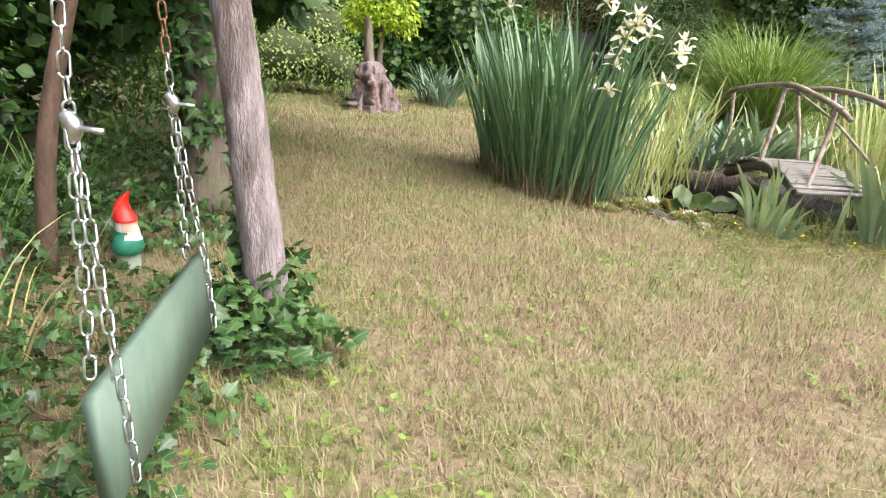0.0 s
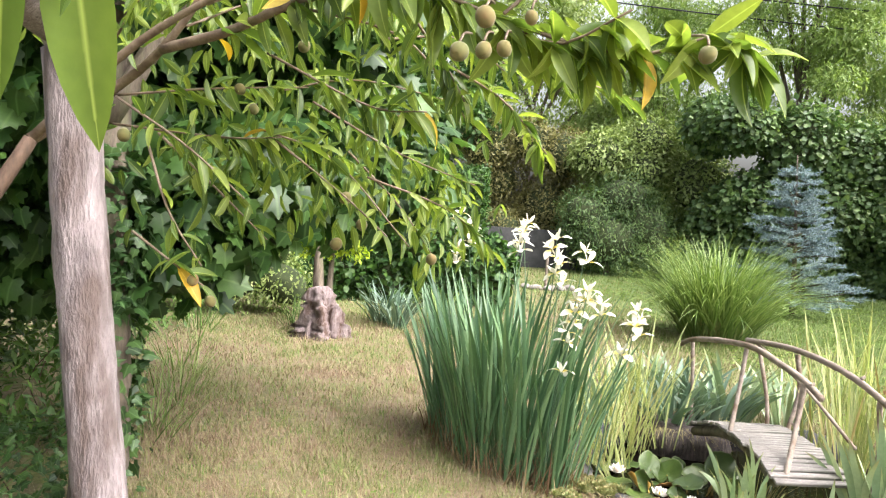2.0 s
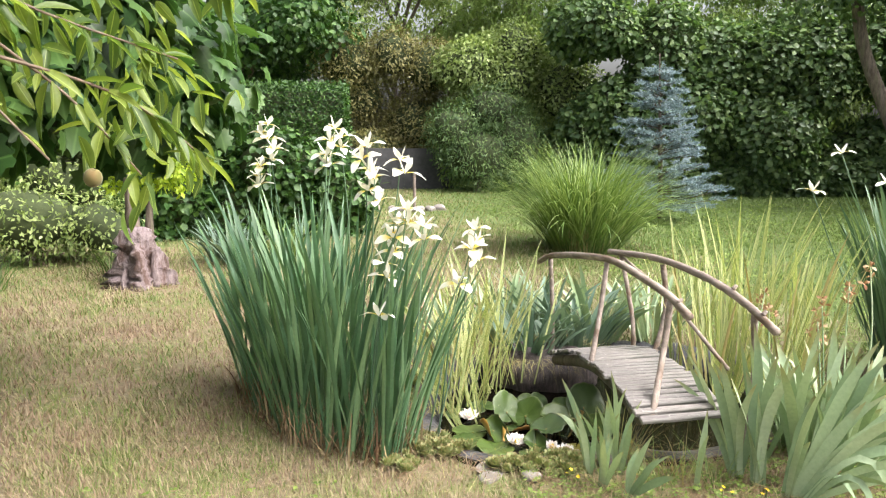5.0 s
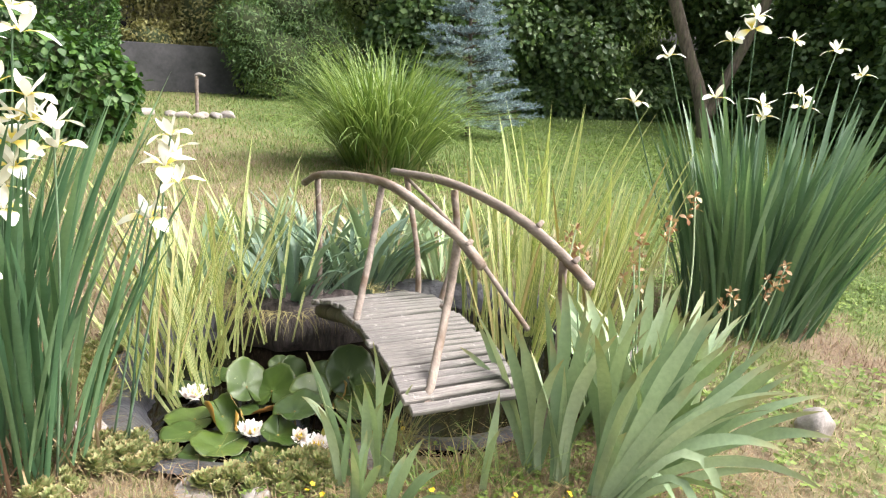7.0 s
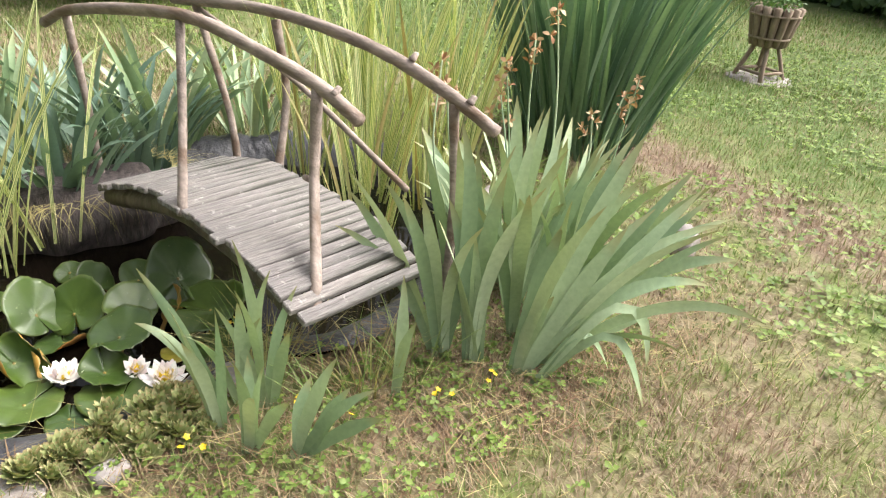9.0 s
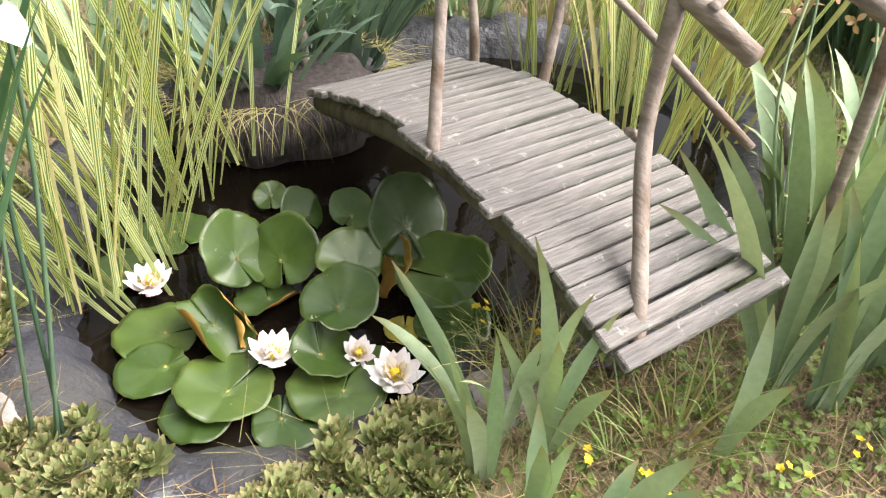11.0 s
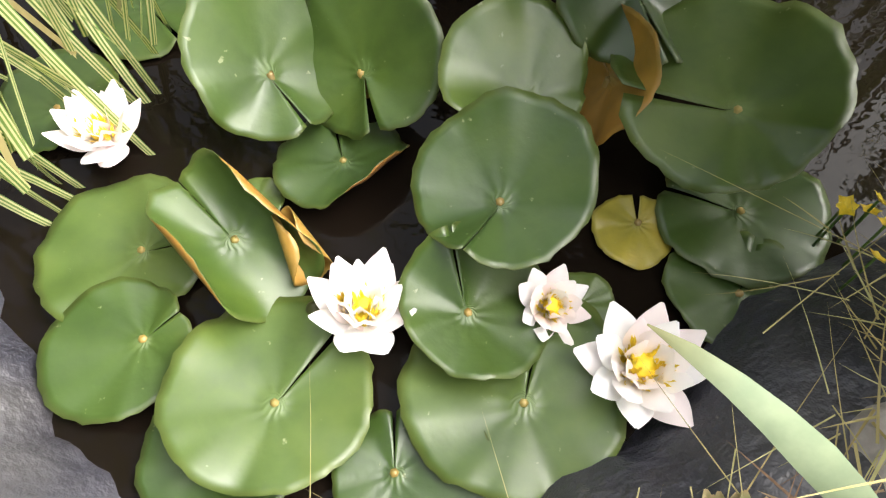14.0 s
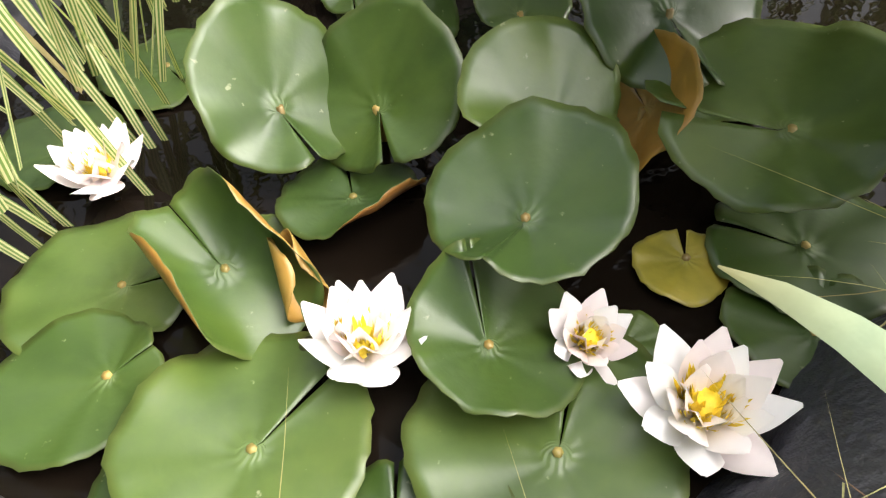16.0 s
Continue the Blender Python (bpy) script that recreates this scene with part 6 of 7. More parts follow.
# ---- peach tree ----
pt = thing("peach_tree", "peach tree branch hung with long green leaves and fuzzy unripe peaches", "peach tree", (-0.98, 3.3, 0))
o = Vector(pt.location)
rel = lambda pts: [tuple(Vector(p) - o) for p in pts]
limb("trunk", rel([(-0.98, 3.3, 0), (-0.93, 3.32, 0.6), (-0.78, 3.42, 1.3), (-0.62, 3.58, 1.75)]), [0.042, 0.034, 0.023], M_REDBARK, pt, 12, 0.05, 20, 1)
limb("trunk", rel([(-1.12, 3.2, 0), (-1.15, 3.22, 0.8), (-1.2, 3.25, 1.8)]), [0.035, 0.028], M_REDBARK, pt, 10, 0.05, 16, 2)
BOUGHS = [[(-0.62, 3.58, 1.75), (-0.41, 3.71, 1.95), (-0.20, 3.60, 2.08), (-0.02, 3.52, 2.29), (0.1, 3.45, 2.55)], [(-0.62, 3.58, 1.75), (-0.30, 3.53, 2.04), (-0.02, 3.43, 2.19), (0.23, 3.31, 2.26), (0.49, 3.09, 2.22), (0.73, 3.0, 2.15), (0.85, 2.98, 2.11), (1.03, 2.93, 2.03), (1.18, 2.81, 2.09)],
         [(-0.20, 3.6, 2.08), (0.05, 3.5, 2.13), (0.28, 3.35, 2.19), (0.44, 3.28, 2.23), (0.7, 3.1, 2.3)], [(0.9, 2.97, 2.09), (1.09, 2.93, 2.03), (1.24, 2.88, 2.01), (1.38, 2.80, 2.04), (1.46, 2.78, 1.99)]]
for i, pts in enumerate(BOUGHS):
    limb("limb", rel(pts), [[0.022, 0.014, 0.008], [0.017, 0.009, 0.005, 0.003], [0.018, 0.008], [0.006, 0.003]][i], M_TWIG, pt, 9, 0.05, 28, i)
TWIGS = [[(-0.41, 3.72, 1.93), (-0.05, 3.68, 1.97), (0.28, 3.71, 2.0)], [(-0.41, 3.72, 1.83), (0.01, 3.62, 1.80), (0.22, 3.59, 1.81)], [(0.17, 3.55, 2.08), (0.52, 3.47, 1.92), (0.71, 3.45, 1.91)], [(0.10, 3.76, 1.85), (0.38, 3.75, 1.75), (0.67, 3.70, 1.46)],
         [(-0.22, 3.47, 1.47), (-0.07, 3.43, 1.38), (0.05, 3.48, 1.28)], [(0.28, 3.35, 2.19), (0.64, 3.26, 2.09), (0.84, 3.32, 1.87)], [(0.44, 3.28, 2.23), (0.7, 3.3, 2.2), (0.95, 3.45, 2.05)], [(0.6, 3.1, 2.2), (0.75, 3.15, 2.02), (0.82, 3.1, 1.9)],
         [(-0.3, 3.5, 1.9), (0.0, 3.3, 1.75), (0.2, 3.25, 1.6)], [(0.2, 3.6, 1.8), (0.45, 3.6, 1.62), (0.6, 3.55, 1.5)], [(0.0, 3.45, 2.2), (0.3, 3.5, 2.35), (0.6, 3.6, 2.4)], [(0.5, 3.1, 2.22), (0.75, 2.95, 2.3), (1.0, 2.85, 2.32)],
         [(-0.1, 3.55, 2.15), (0.1, 3.75, 2.3), (0.4, 3.9, 2.35)], [(0.3, 3.7, 1.95), (0.6, 3.85, 1.8), (0.9, 3.95, 1.7)], [(0.5, 3.75, 1.7), (0.8, 3.8, 1.6), (0.98, 3.85, 1.45)], [(-0.2, 3.6, 1.8), (0.0, 3.7, 1.6), (0.15, 3.75, 1.45)],
         [(0.75, 3.35, 2.05), (0.95, 3.4, 1.95), (1.1, 3.45, 1.8)], [(0.2, 3.3, 2.28), (0.45, 3.15, 2.42), (0.8, 3.05, 2.45)], [(-0.15, 3.4, 1.75), (0.0, 3.2, 1.55), (0.1, 3.2, 1.4)], [(0.9, 2.95, 2.1), (1.05, 3.05, 2.25), (1.25, 3.1, 2.3)],
         [(0.55, 3.55, 2.15), (0.8, 3.7, 2.2), (1.05, 3.8, 2.1)], [(-0.3, 3.45, 2.05), (-0.1, 3.2, 2.15), (0.05, 3.0, 2.2)], [(0.4, 3.95, 1.8), (0.6, 4.1, 1.6), (0.75, 4.15, 1.4)], [(0.1, 3.9, 2.0), (0.4, 4.1, 2.1), (0.8, 4.2, 2.05)], [(0.85, 2.98, 2.12), (1.08, 2.9, 2.27), (1.3, 2.85, 2.33)], [(0.5, 3.1, 2.25), (0.8, 2.9, 2.38), (1.1, 2.82, 2.44)], [(0.95, 3.0, 2.06), (1.1, 3.15, 2.0), (1.3, 3.2, 1.95)], [(-0.1, 3.2, 2.15), (0.2, 2.3, 2.16), (0.42, 1.72, 1.98), (0.53, 1.60, 1.80)]]
PLEAF = [fast_mesh("leaf", *leaf_shape(L, w, 7, f_, c, 0.85, 0.02, 0.004)) for L, w, f_, c in ((0.175, 0.27, 0.3, 0.45), (0.155, 0.30, 0.25, 0.6), (0.185, 0.25, 0.35, 0.3), (0.14, 0.31, 0.2, 0.7), (0.165, 0.28, 0.4, 0.5), (0.13, 0.29, 0.25, 0.35))]
PLEAF_Y = PLEAF[0].copy()
PLEAF_Y.materials.append(M_PEACH_YELLOW)
r = np.random.default_rng(17)
count, loose = 0, []
for k_, pts in enumerate(BOUGHS[1:] + TWIGS):
    if k_ > 2:
        limb("twig", rel(pts), [0.005, 0.0025], M_TWIG, pt, 6, 0.03, 10, k_)
    L = smooth_line(pts, 40)
    s0 = 0.45 if k_ == 0 else 0.2
    nleaf = {0: 100, 1: 40, 2: 56}.get(k_, 27)
    for i in range(nleaf):
        t_ = s0 + (1 - s0) * (i + r.random()) / nleaf
        p = L[min(39, int(t_ * 39))]
        if p[2] < 1.68 and p[0] < 0.75 and r.random() < 0.65:
            continue
        tang = L[min(39, int(t_ * 39) + 1)] - L[max(0, int(t_ * 39) - 1)]
        tang /= np.linalg.norm(tang) + 1e-9
        d = tang * 0.5 + r.normal(size=3) * np.array((0.6, 0.6, 0.35)) + np.array((0, 0, -0.55 if i % 5 else 0.35))
        up = np.array((0, 0, 1.0)) + r.normal(size=3) * 0.4
        R = turns(d[None], up[None])[0]
        s = (0.78 if k_ < 3 else 0.52) + 0.42 * r.random()
        m4 = Matrix(R.tolist()).to_4x4()
        m4.translation = Vector(p) - o
        yellow = r.random() < 0.025
        if count < 300:
            put("leaf", PLEAF_Y if yellow else PLEAF[i % 6], M_PEACH, pt, m=m4 @ Matrix.Scale(s, 4))
            count += 1
        else:
            sh = leaf_shape(0.14, 0.25, 6, 0.35, 0.4, 0.85, 0.02)
            loose.append(scatter(sh, (p - np.array(o))[None], R[None], np.array([s])))
for px_, py_, pz_, d_ in ((0.49, 1.585, 1.815, (0.02, -0.03, -1)), (0.545, 1.60, 1.80, (0.10, 0.05, -1)), (0.47, 1.66, 1.83, (-0.15, 0.1, -1))):
    R = turns(np.array([d_]), np.array([(0.3, -1.0, 0.3)]))[0]
    m4 = Matrix(R.tolist()).to_4x4()
    m4.translation = Vector((px_, py_, pz_)) - o
    put("leaf", PLEAF[2], M_PEACH, pt, m=m4 @ Matrix.Scale(0.9, 4))
# the farther leaf mass of the same crown
P, N = crown_points([(1.0, 0.55, 1.75, 0.5, 0.4, 0.4), (1.35, 0.75, 1.85, 0.55, 0.45, 0.4), (0.75, 0.6, 2.3, 0.6, 0.5, 0.35), (1.5, 0.5, 2.35, 0.5, 0.4, 0.3), (1.7, 0.95, 1.65, 0.35, 0.35, 0.35), (0.3, 0.2, 2.4, 0.5, 0.5, 0.4)], 66, r, 0.9)
n = len(P)
loose.append(scatter(leaf_shape(0.105, 0.29, 6, 0.35, 0.45, 0.85, 0.02), P, turns(N * 0.3 + r.normal(size=(n, 3)) * 0.5 + np.array((0.1, 0, -0.6)), np.array((0, 0, 1)) + r.normal(size=(n, 3)) * 0.5), 0.7 + 0.4 * r.random(n)))
ob = put("inner_leaves", fast_mesh("inner_leaves", *join_arrays(loose)), M_PEACH, pt)
ob["kind"] = "stuff"

m, nt, bsdf = start_mat("unripe_peach")
pos = nt.nodes.new("ShaderNodeNewGeometry").outputs["Position"]
col = ramp(nt, noise_tex(nt, 18, 3, pos), [(0.35, (0.10, 0.10, 0.03)), (0.55, (0.145, 0.12, 0.04)), (0.75, (0.19, 0.10, 0.045))])
nt.links.new(col, bsdf.inputs["Base Color"])
bsdf.inputs["Roughness"].default_value = 0.9
bsdf.inputs["Sheen Weight"].default_value = 0.12
M_FRUIT = m
bm = bmesh.new()
bmesh.ops.create_uvsphere(bm, u_segments=24, v_segments=16, radius=0.024)
for v in bm.verts:
    a = math.atan2(v.co.y, v.co.x)
    v.co *= 1 - 0.09 * math.exp(-(a / 0.25) ** 2)
    v.co.z *= 1.12
fruit = bpy.data.meshes.new("peach")
bm.to_mesh(fruit)
bm.free()
fruit.polygons.foreach_set("use_smooth", np.full(len(fruit.polygons), True, dtype=bool))
for x, y, z, s in [(0.781, 2.737, 2.10, 0.85), (0.793, 2.68, 1.945, 0.95), (0.845, 2.70, 1.955, 0.8), (0.89, 2.72, 1.965, 0.75), (0.845, 2.72, 2.03, 1.0), (1.294, 2.622, 1.958, 0.8), (0.95, 2.78, 2.05, 0.7), (0.44, 3.65, 1.62, 0.95), (0.5, 3.66, 1.53, 0.9), (0.42, 3.62, 1.46, 0.95), (-0.28, 3.52, 1.78, 0.95),
                   (0.0, 3.42, 1.33, 0.8), (0.05, 3.45, 1.26, 0.8), (0.12, 3.6, 1.9, 0.8), (0.62, 3.5, 1.88, 0.85), (0.3, 3.5, 2.1, 0.9), (0.75, 3.72, 1.42, 0.9), (0.1, 3.5, 1.95, 0.8)]:
    put("peach", fruit, M_FRUIT, pt, m=Matrix.Translation(Vector((x, y, z)) - o) @ pose(0, 0, 0, r.normal() * 20, r.normal() * 20, r.random() * 360) @ Matrix.Scale(s * 0.92, 4))
    if y < 2.8:
        limb("fruit_stalk", rel([(x, y, z + 0.02), (x + 0.01, y + 0.05, z + 0.05), (x + 0.03, min(y + 0.22, 2.97), z + 0.09)]), [0.003], M_TWIG, pt, 5, 0, 6)

# ---- far end of the lawn: stump, lime shrub, sword-leaved plants ----
st = thing("tree_stump", "rotten greyish purple tree stump at the lawn's edge", "stump", (-0.55, 9.35, 0))
limb("stump_wood", [(0, 0, -0.02), (0.0, 0, 0.12), (-0.02, 0, 0.34), (-0.05, 0.02, 0.55)], [0.30, 0.24, 0.19, 0.12], M_STUMP, st, 26, 0.24, 18, 5)
limb("stump_wood", [(0.16, -0.06, 0), (0.17, -0.05, 0.2), (0.14, -0.03, 0.36)], [0.12, 0.09, 0.05], M_STUMP, st, 12, 0.15, 10, 6)
for i, (a_, q_, h_) in enumerate(((0.3, 0.22, 0.22), (-0.5, 0.20, 0.30), (-1.2, 0.21, 0.18), (-2.0, 0.22, 0.26), (-2.7, 0.20, 0.22))):
    limb("splinter", [(q_ * math.cos(a_) * 1.2, q_ * math.sin(a_) * 1.2, -0.02), (q_ * math.cos(a_), q_ * math.sin(a_), h_ * 0.5), (q_ * math.cos(a_) * 0.75, q_ * math.sin(a_) * 0.75, h_)], [0.045, 0.032, 0.01], M_STUMP, st, 8, 0.3, 8, 50 + i)
limb("stump_wood", [(-0.05, 0.05, 0.4), (-0.08, 0.1, 0.8), (-0.1, 0.1, 1.1)], [0.07, 0.05, 0.035], M_BARK, st, 12, 0.1, 10, 7)
shrub("lime_shrub", "bright lime-green leafy shoot above the stump", "shrub", (-0.55, 9.7), [(0.0, 0, 1.2, 0.34, 0.3, 0.32), (-0.25, 0, 1.05, 0.22, 0.22, 0.2), (0.3, 0, 1.1, 0.22, 0.22, 0.25)], 600, 0.07, M_LIME, 31, LEAF_S, None, 0.4, False, 0.7)
shrub("low_shrub", "low olive-green shrub beside the stump", "shrub", (-2.0, 10.5), [(0, 0, 0.5, 0.7, 0.5, 0.5), (0.7, 0.1, 0.4, 0.5, 0.4, 0.4), (-0.7, 0, 0.6, 0.6, 0.5, 0.6), (0.3, 0.4, 0.9, 0.7, 0.5, 0.5)], 420, 0.06, M_LIGHTSHRUB, 32)
shrub("back_shrub", "dark green bush behind the stump", "shrub", (0.4, 12.6), lump_row(-2.6, 1.2, 0, 0, 2.0, 9, r, (0.55, 0.9)), 330, 0.10, M_HEDGE, 33, LEAF_B)
shrub("back_shrub", "dark green bush at the lawn's far corner", "shrub", (-3.0, 13.5), lump_row(-1.2, 1.4, 0, 0, 3.0, 9, r, (0.6, 1.0)), 260, 0.11, M_HEDGE, 34, LEAF_B)
for i, (x, y, n_, h, mt) in enumerate([(0.28, 10.1, 60, 0.62, M_BLUEIRIS), (0.8, 10.4, 40, 0.6, M_FOUNTAIN), (0.05, 10.5, 40, 0.6, M_BLUEIRIS), (1.4, 16.6, 30, 0.6, M_BLUEIRIS)]):
    leaf_clump("sword_leaf_plant", "arching grey-green sword-leaved plant at the lawn's edge", "plant", (x, y), (0.12, 0.12), n_, 0, h, 0.03, 0.35, 0.7, mt, 500 + i, "sword-leaved plants", 7, 0.8)

# ---- standpipe with stones, planter, overhead wires ----
tp = thing("garden_standpipe", "thin garden standpipe with a tap ringed by pale stones", "tap", (2.98, 15.72, 0))
limb("pipe", [(0, 0, 0), (0, 0, 0.66)], [0.03], M_RAIL, tp, 10, 0.03, 6)
limb("tap_head", [(-0.02, 0, 0.66), (0.05, -0.02, 0.69), (0.13, -0.03, 0.66)], [0.03, 0.025], M_STONE, tp, 10, 0.04, 8)
for i, (x, y, s) in enumerate([(2.75, 15.4, 0.2), (3.0, 15.35, 0.22), (3.25, 15.45, 0.2), (2.55, 15.6, 0.18), (3.45, 15.6, 0.22), (2.0, 15.9, 0.25), (2.2, 15.75, 0.22), (1.8, 15.9, 0.2)]):
    rock("edging_stone", (s * 1.3, s, s * 0.7), 20 + i, "pale reddish edging stone on the lawn", (x, y, 0.03), i * 37)["group"] = "edging stones"

pl = thing("wooden_planter", "slatted wooden planter tub on legs with small white flowers", "planter", (7.6, 5.82, 0))
M_PLANTER = solid_mat("planter_wood", (0.17, 0.12, 0.085), (0.30, 0.23, 0.17), 8, 0.85, 0.5, (5, 5, 0.8))
for i in range(14):
    a = i / 14 * 6.283
    limb("slat", [(0.115 * math.cos(a), 0.115 * math.sin(a), 0.27), (0.175 * math.cos(a), 0.175 * math.sin(a), 0.56)], [0.026, 0.032], M_PLANTER, pl, 6, 0.03, 4, i)
for z_, rad_ in ((0.33, 0.15), (0.5, 0.185)):
    a = np.linspace(0, 6.283, 25)
    v, f, u = tube(np.stack([rad_ * np.cos(a), rad_ * np.sin(a), np.full(25, z_)], axis=1), [0.01], 6)
    put("hoop", fast_mesh("hoop", v, f, u), M_PLANTER, pl)
for i in range(4):
    a = i * 1.571 + 0.5
    limb("leg", [(0.08 * math.cos(a), 0.08 * math.sin(a), 0.28), (0.19 * math.cos(a), 0.19 * math.sin(a), 0.0)], [0.018], M_PLANTER, pl, 6, 0.03, 4, i)
    b_ = a + 1.571
    limb("stretcher", [(0.165 * math.cos(a), 0.165 * math.sin(a), 0.07), (0.165 * math.cos(b_), 0.165 * math.sin(b_), 0.07)], [0.013], M_PLANTER, pl, 6, 0.03, 4, i)
bm = bmesh.new()
bmesh.ops.create_cone(bm, cap_ends=True, segments=20, radius1=0.12, radius2=0.16, depth=0.24, matrix=Matrix.Translation((0, 0, 0.42)))
part("soil", bm, M_SOIL, pl)
P, N = crown_points([(0, 0, 0.58, 0.17, 0.17, 0.08)], 1500, r, 0.6)
foliage("flower_leaves", P, N, LEAF_S, 0.04, M_NETTLE, pl, r)
for i in range(9):
    a, q = r.random() * 6.283, 0.15 * math.sqrt(r.random())
    put("flower", FLOWERS[i % 4], M_PETAL, pl, m=pose(q * math.cos(a), q * math.sin(a), 0.63 + 0.05 * r.random(), r.normal() * 20, r.normal() * 20, r.random() * 360) @ Matrix.Scale(0.55, 4))
rock("planter_slab", (0.5, 0.5, 0.05), 44, "flat grey slab under the planter", (7.6, 5.82, 0.005), 10, None, 0.3)

M_WIRE = solid_mat("black_cable", (0.02, 0.02, 0.022), (0.04, 0.04, 0.045), 20, 0.6, 0.1)
for z0 in (8.1, 8.62, 8.9):
    a, b_ = Vector((5.7, 22.0, z0)), Vector((11.75, 19.85, z0 - 0.93))
    d = b_ - a
    pts = [tuple(a + d * s - Vector((0, 0, 0.5 * (1 - (s - 0.5) ** 2 / 12.25)))) for s in (-3, -1.5, 0, 0.5, 1, 2, 3.5)]
    ob = put("overhead_wire", fast_mesh("overhead_wire", *tube(smooth_line(pts, 30), [0.02], 6)), M_WIRE)
    tagged(ob, "thin black overhead cable above the trees", "cable", "overhead wires")

# ---- lawn blades ----
BEDS = [(1.22, 5.72, 0.55), (4.95, 5.72, 0.3), (3.27, 4.68, 0.2)]


def lawn(name, n, x0, x1, y0, y1, h, w, seedn, label, skip_bank=True, clover=False, keep_fn=None):
    r = np.random.default_rng(seedn)
    x, y = x0 + (x1 - x0) * r.random(n), y0 + (y1 - y0) * r.random(n)
    d = inside(SHORE, x, y) if skip_bank else np.full(n, 9.0)
    edge = np.minimum.reduce([x - x0, x1 - x, y - y0, y1 - y])
    keep = (d > 0.19) & (r.random(n) < np.clip(edge / 0.7 + 0.05, 0, 1))
    if keep_fn is not None:
        keep &= keep_fn(x, y)
    x, y = x[keep], y[keep]
    n = len(x)
    az = r.random(n) * 6.283
    tuft = 0.5 + 0.8 * np.array([noise.noise(Vector((a * 2.3, b * 2.3, 0))) * 0.5 + 0.5 for a, b in zip(x, y)])
    v, f, u = blades(np.stack([x, y, np.full(n, -0.006)], axis=1), az, h * tuft * (0.5 + 0.9 * r.random(n)), 0.15 + 0.75 * r.random(n), 0.4 + 1.1 * r.random(n), w * (0.7 + 0.6 * r.random(n)), 2, profile="thin")
    ob = put(name, fast_mesh(name, v, f, u), M_BLADE)
    return tagged(ob, label, "grass", kind="stuff")


lawn("lawn_grass", 175000, -1.3, 3.9, 0.6, 6.1, 0.062, 0.0042, 601, "short dry straw and green lawn grass")
lawn("lawn_grass", 95000, 2.2, 8.2, 1.8, 7.0, 0.055, 0.0052, 602, "short greener lawn grass beside the pond", keep_fn=lambda x, y: x > 3.0)
lawn("lawn_grass", 96000, -2.4, 4.8, 5.0, 11.6, 0.075, 0.0072, 603, "short dry lawn grass beyond the irises")
lawn("lawn_grass", 66000, 3.2, 12.6, 5.6, 13.6, 0.07, 0.009, 604, "greener short lawn grass beyond the pond")
lawn("lawn_grass", 30000, 6.8, 14.0, 0.4, 7.0, 0.06, 0.010, 606, "green lawn grass round the planter", False)
lawn("lawn_grass", 64000, -3.0, 15.5, 10.4, 20.6, 0.08, 0.012, 605, "green far lawn grass", False)


M_CLOVER = leaf_mat("clover_leaf", (0.09, 0.15, 0.03), (0.15, 0.22, 0.045), (0.22, 0.29, 0.075), 0.55, 0.3)


# clover and low herbs in the greener lawn and on the near bank
def herbs(name, n, x0, x1, y0, y1, size, seedn, label, material, patch=0.0):
    r = np.random.default_rng(seedn)
    x, y = x0 + (x1 - x0) * r.random(n), y0 + (y1 - y0) * r.random(n)
    d = inside(SHORE, x, y)
    nz = np.array([noise.noise(Vector((a * 1.1, b * 1.1, seedn))) for a, b in zip(x, y)])
    keep = (d > 0.17) & (nz > patch - 0.3 * r.random(n))
    x, y = x[keep], y[keep]
    n = len(x)
    P = np.stack([x, y, 0.012 + 0.035 * r.random(n)], axis=1)
    ch = []
    for k_ in range(3):
        a = r.random(n) * 6.283 if k_ == 0 else a + 2.094
        D = np.stack([np.cos(a), np.sin(a), 0.15 + 0.25 * r.normal(size=n)], axis=1)
        ch.append(scatter(leaf_shape(1, 0.85, 2, 0.12, 0.15, 1.2), P, turns(D, np.array((0, 0, 1.0)) + r.normal(size=(n, 3)) * 0.2), size * (0.6 + 0.7 * r.random(n))))
    ob = put(name, fast_mesh(name, *join_arrays(ch)), material)
    return tagged(ob, label, "clover", kind="stuff")


herbs("clover", 11000, 3.9, 9.5, 2.8, 8.5, 0.026, 701, "green clover patches in the lawn beside the pond", M_CLOVER, 0.05)
herbs("bank_herbs", 1500, 2.1, 3.7, 4.35, 5.15, 0.016, 702, "small creeping green herbs on the near bank", M_CLOVER, -0.2)
herbs("lawn_weeds", 1300, -0.4, 3.4, 1.4, 5.0, 0.022, 703, "scattered small green weeds in the dry lawn", M_CLOVER, 0.22)
herbs("clover", 8000, 4.0, 13.0, 8.5, 16.0, 0.04, 704, "green clover patches in the far lawn", M_CLOVER, 0.05)


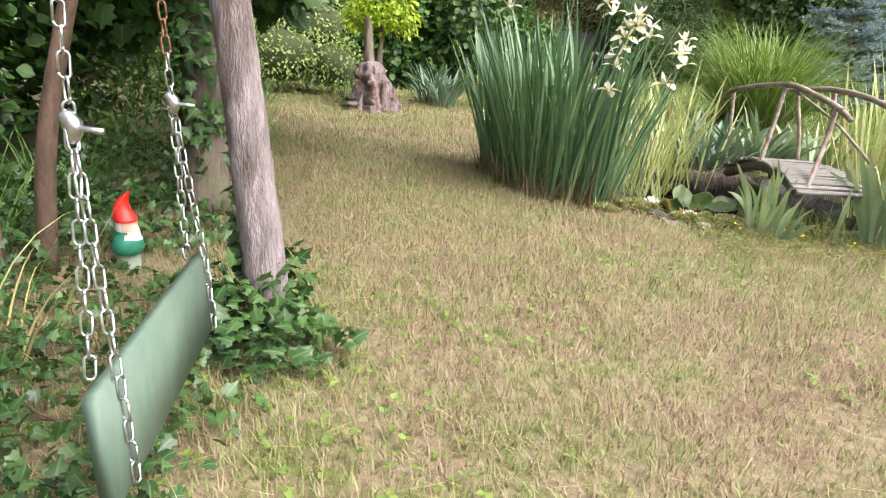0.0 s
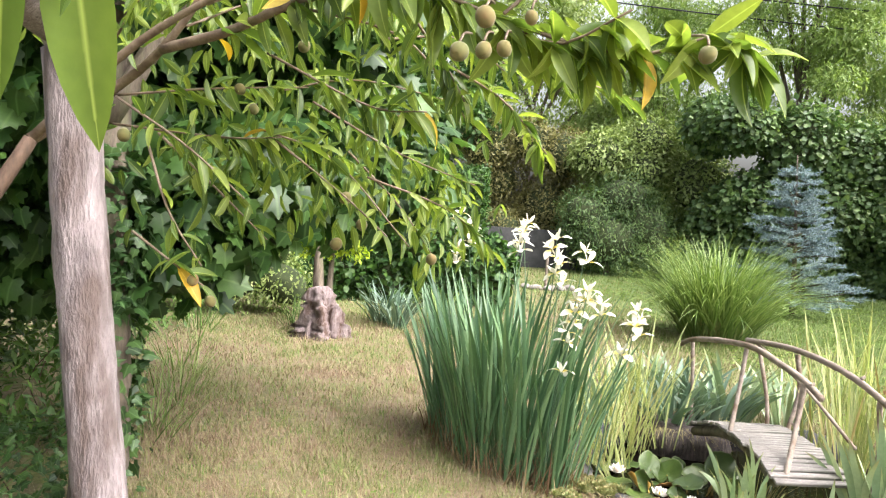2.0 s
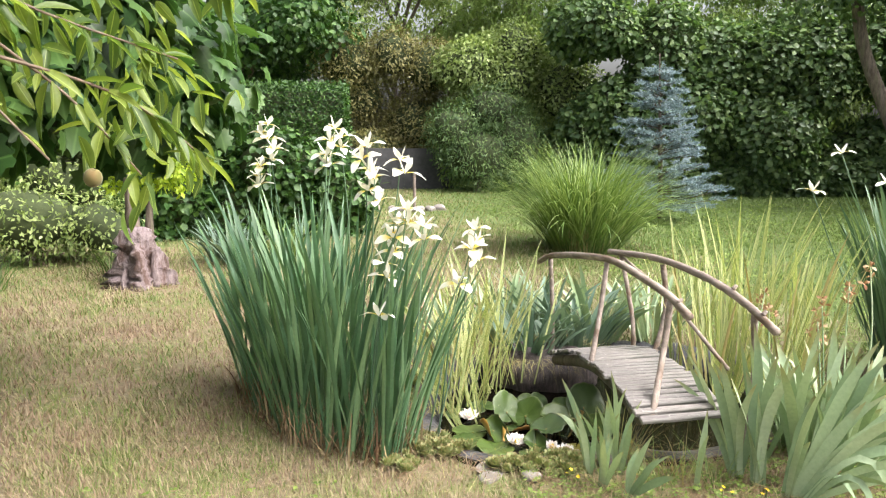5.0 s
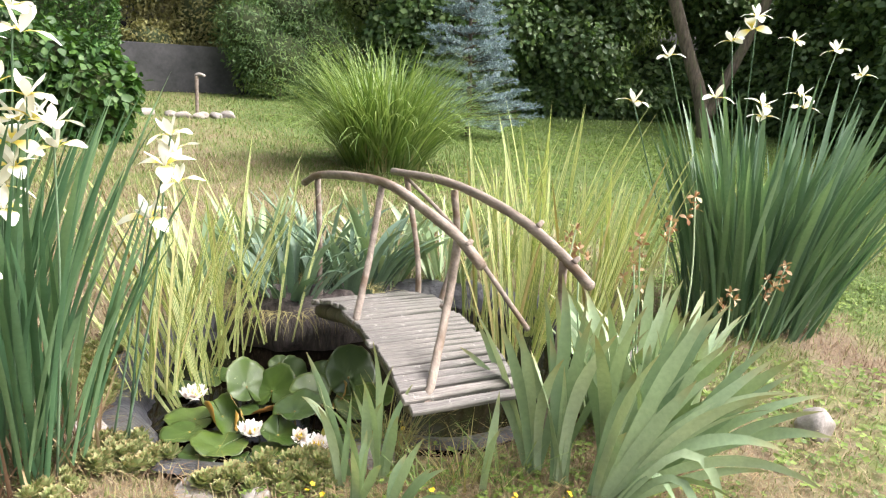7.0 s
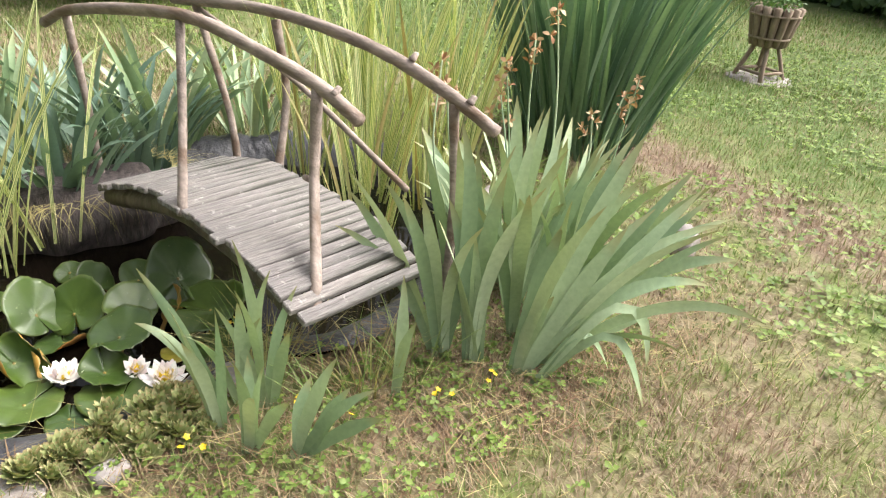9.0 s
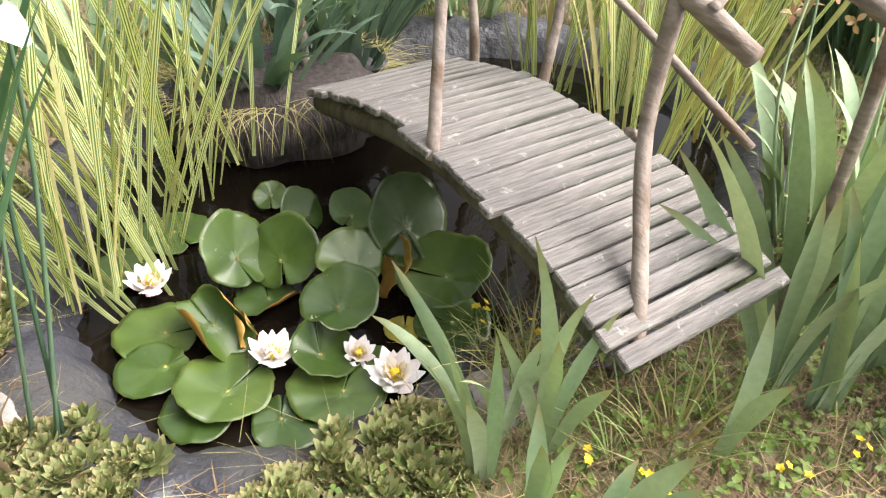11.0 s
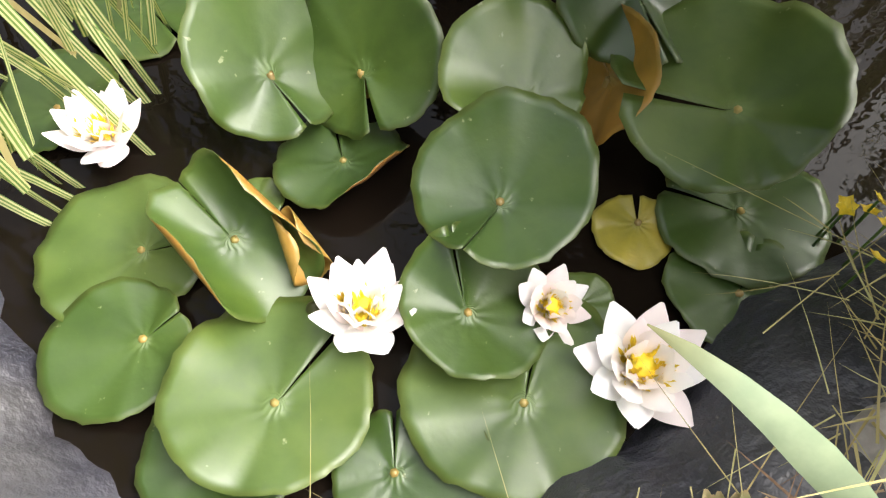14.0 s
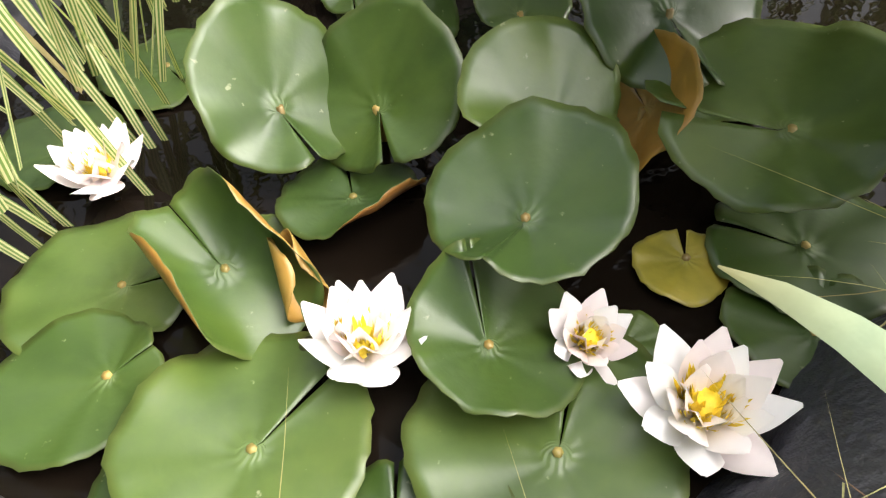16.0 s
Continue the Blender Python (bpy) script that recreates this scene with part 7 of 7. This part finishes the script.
# dry litter on the bank and dead leaves at the feet of the irises
def litter(name, n, x0, x1, y0, y1, lo, hi, seedn, label):
    r = np.random.default_rng(seedn)
    x, y = x0 + (x1 - x0) * r.random(n), y0 + (y1 - y0) * r.random(n)
    keep = inside(SHORE, x, y) > 0.12
    x, y = x[keep], y[keep]
    n = len(x)
    v, f, u = blades(np.stack([x, y, 0.012 + 0.02 * r.random(n)], axis=1), r.random(n) * 6.283, lo + (hi - lo) * r.random(n), 1.2 + 0.3 * r.random(n), 0.4 * r.random(n), 0.002 + 0.0025 * r.random(n), 3, profile="thin")
    return tagged(put(name, fast_mesh(name, v, f, u), M_LITTER), label, "litter", kind="stuff")


M_LITTER = leaf_mat("brown_litter", (0.12, 0.065, 0.04), (0.22, 0.14, 0.085), (0.34, 0.26, 0.16), 0.8, 0.1)
litter("bank_litter", 3600, 2.1, 3.8, 4.3, 5.2, 0.03, 0.11, 801, "brown dry plant litter on the bank under the irises")
litter("bank_litter", 700, 3.0, 4.2, 4.2, 4.7, 0.03, 0.1, 807, "brown dry plant litter before the bearded irises")
litter("bank_litter", 1500, 1.45, 2.0, 4.9, 6.4, 0.03, 0.09, 802, "brown dry plant litter among the houseleeks")
r = np.random.default_rng(803)
n = 420
q, a = np.sqrt(0.5 + 0.5 * r.random(n)), r.random(n) * 6.283
ex, ey = q * 0.74 * np.cos(a), q * 0.33 * np.sin(a)
c_, s_ = math.cos(radians(122)), math.sin(radians(122))
v, f, u = blades(np.stack([1.22 + ex * c_ - ey * s_, 5.72 + ex * s_ + ey * c_, np.zeros(n)], axis=1), r.random(n) * 6.283, 0.10 + 0.28 * r.random(n), 0.1 + 0.7 * r.random(n), 0.8 * r.random(n), 0.006 + 0.008 * r.random(n), 5, profile="thin")
tagged(put("dead_iris_leaves", fast_mesh("dead_iris_leaves", v, f, u), M_LITTER), "dry brown dead leaves at the foot of the irises", "litter", kind="stuff")

r = np.random.default_rng(805)
n = 1500
v, f, u = blades(np.stack([-0.3 + 5.2 * r.random(n), 1.3 + 3.6 * r.random(n), 0.035 + 0.02 * r.random(n)], axis=1), r.random(n) * 6.283, 0.05 + 0.16 * r.random(n), 1.25 + 0.3 * r.random(n), 0.6 * r.normal(size=n) * 0.5, np.full(n, 0.0022), 5, profile="thin")
keep_straw = put("loose_straw", fast_mesh("loose_straw", v, f, u), M_DRYREED)
tagged(keep_straw, "long pale dry grass stalks lying on the lawn", "straw", kind="stuff")
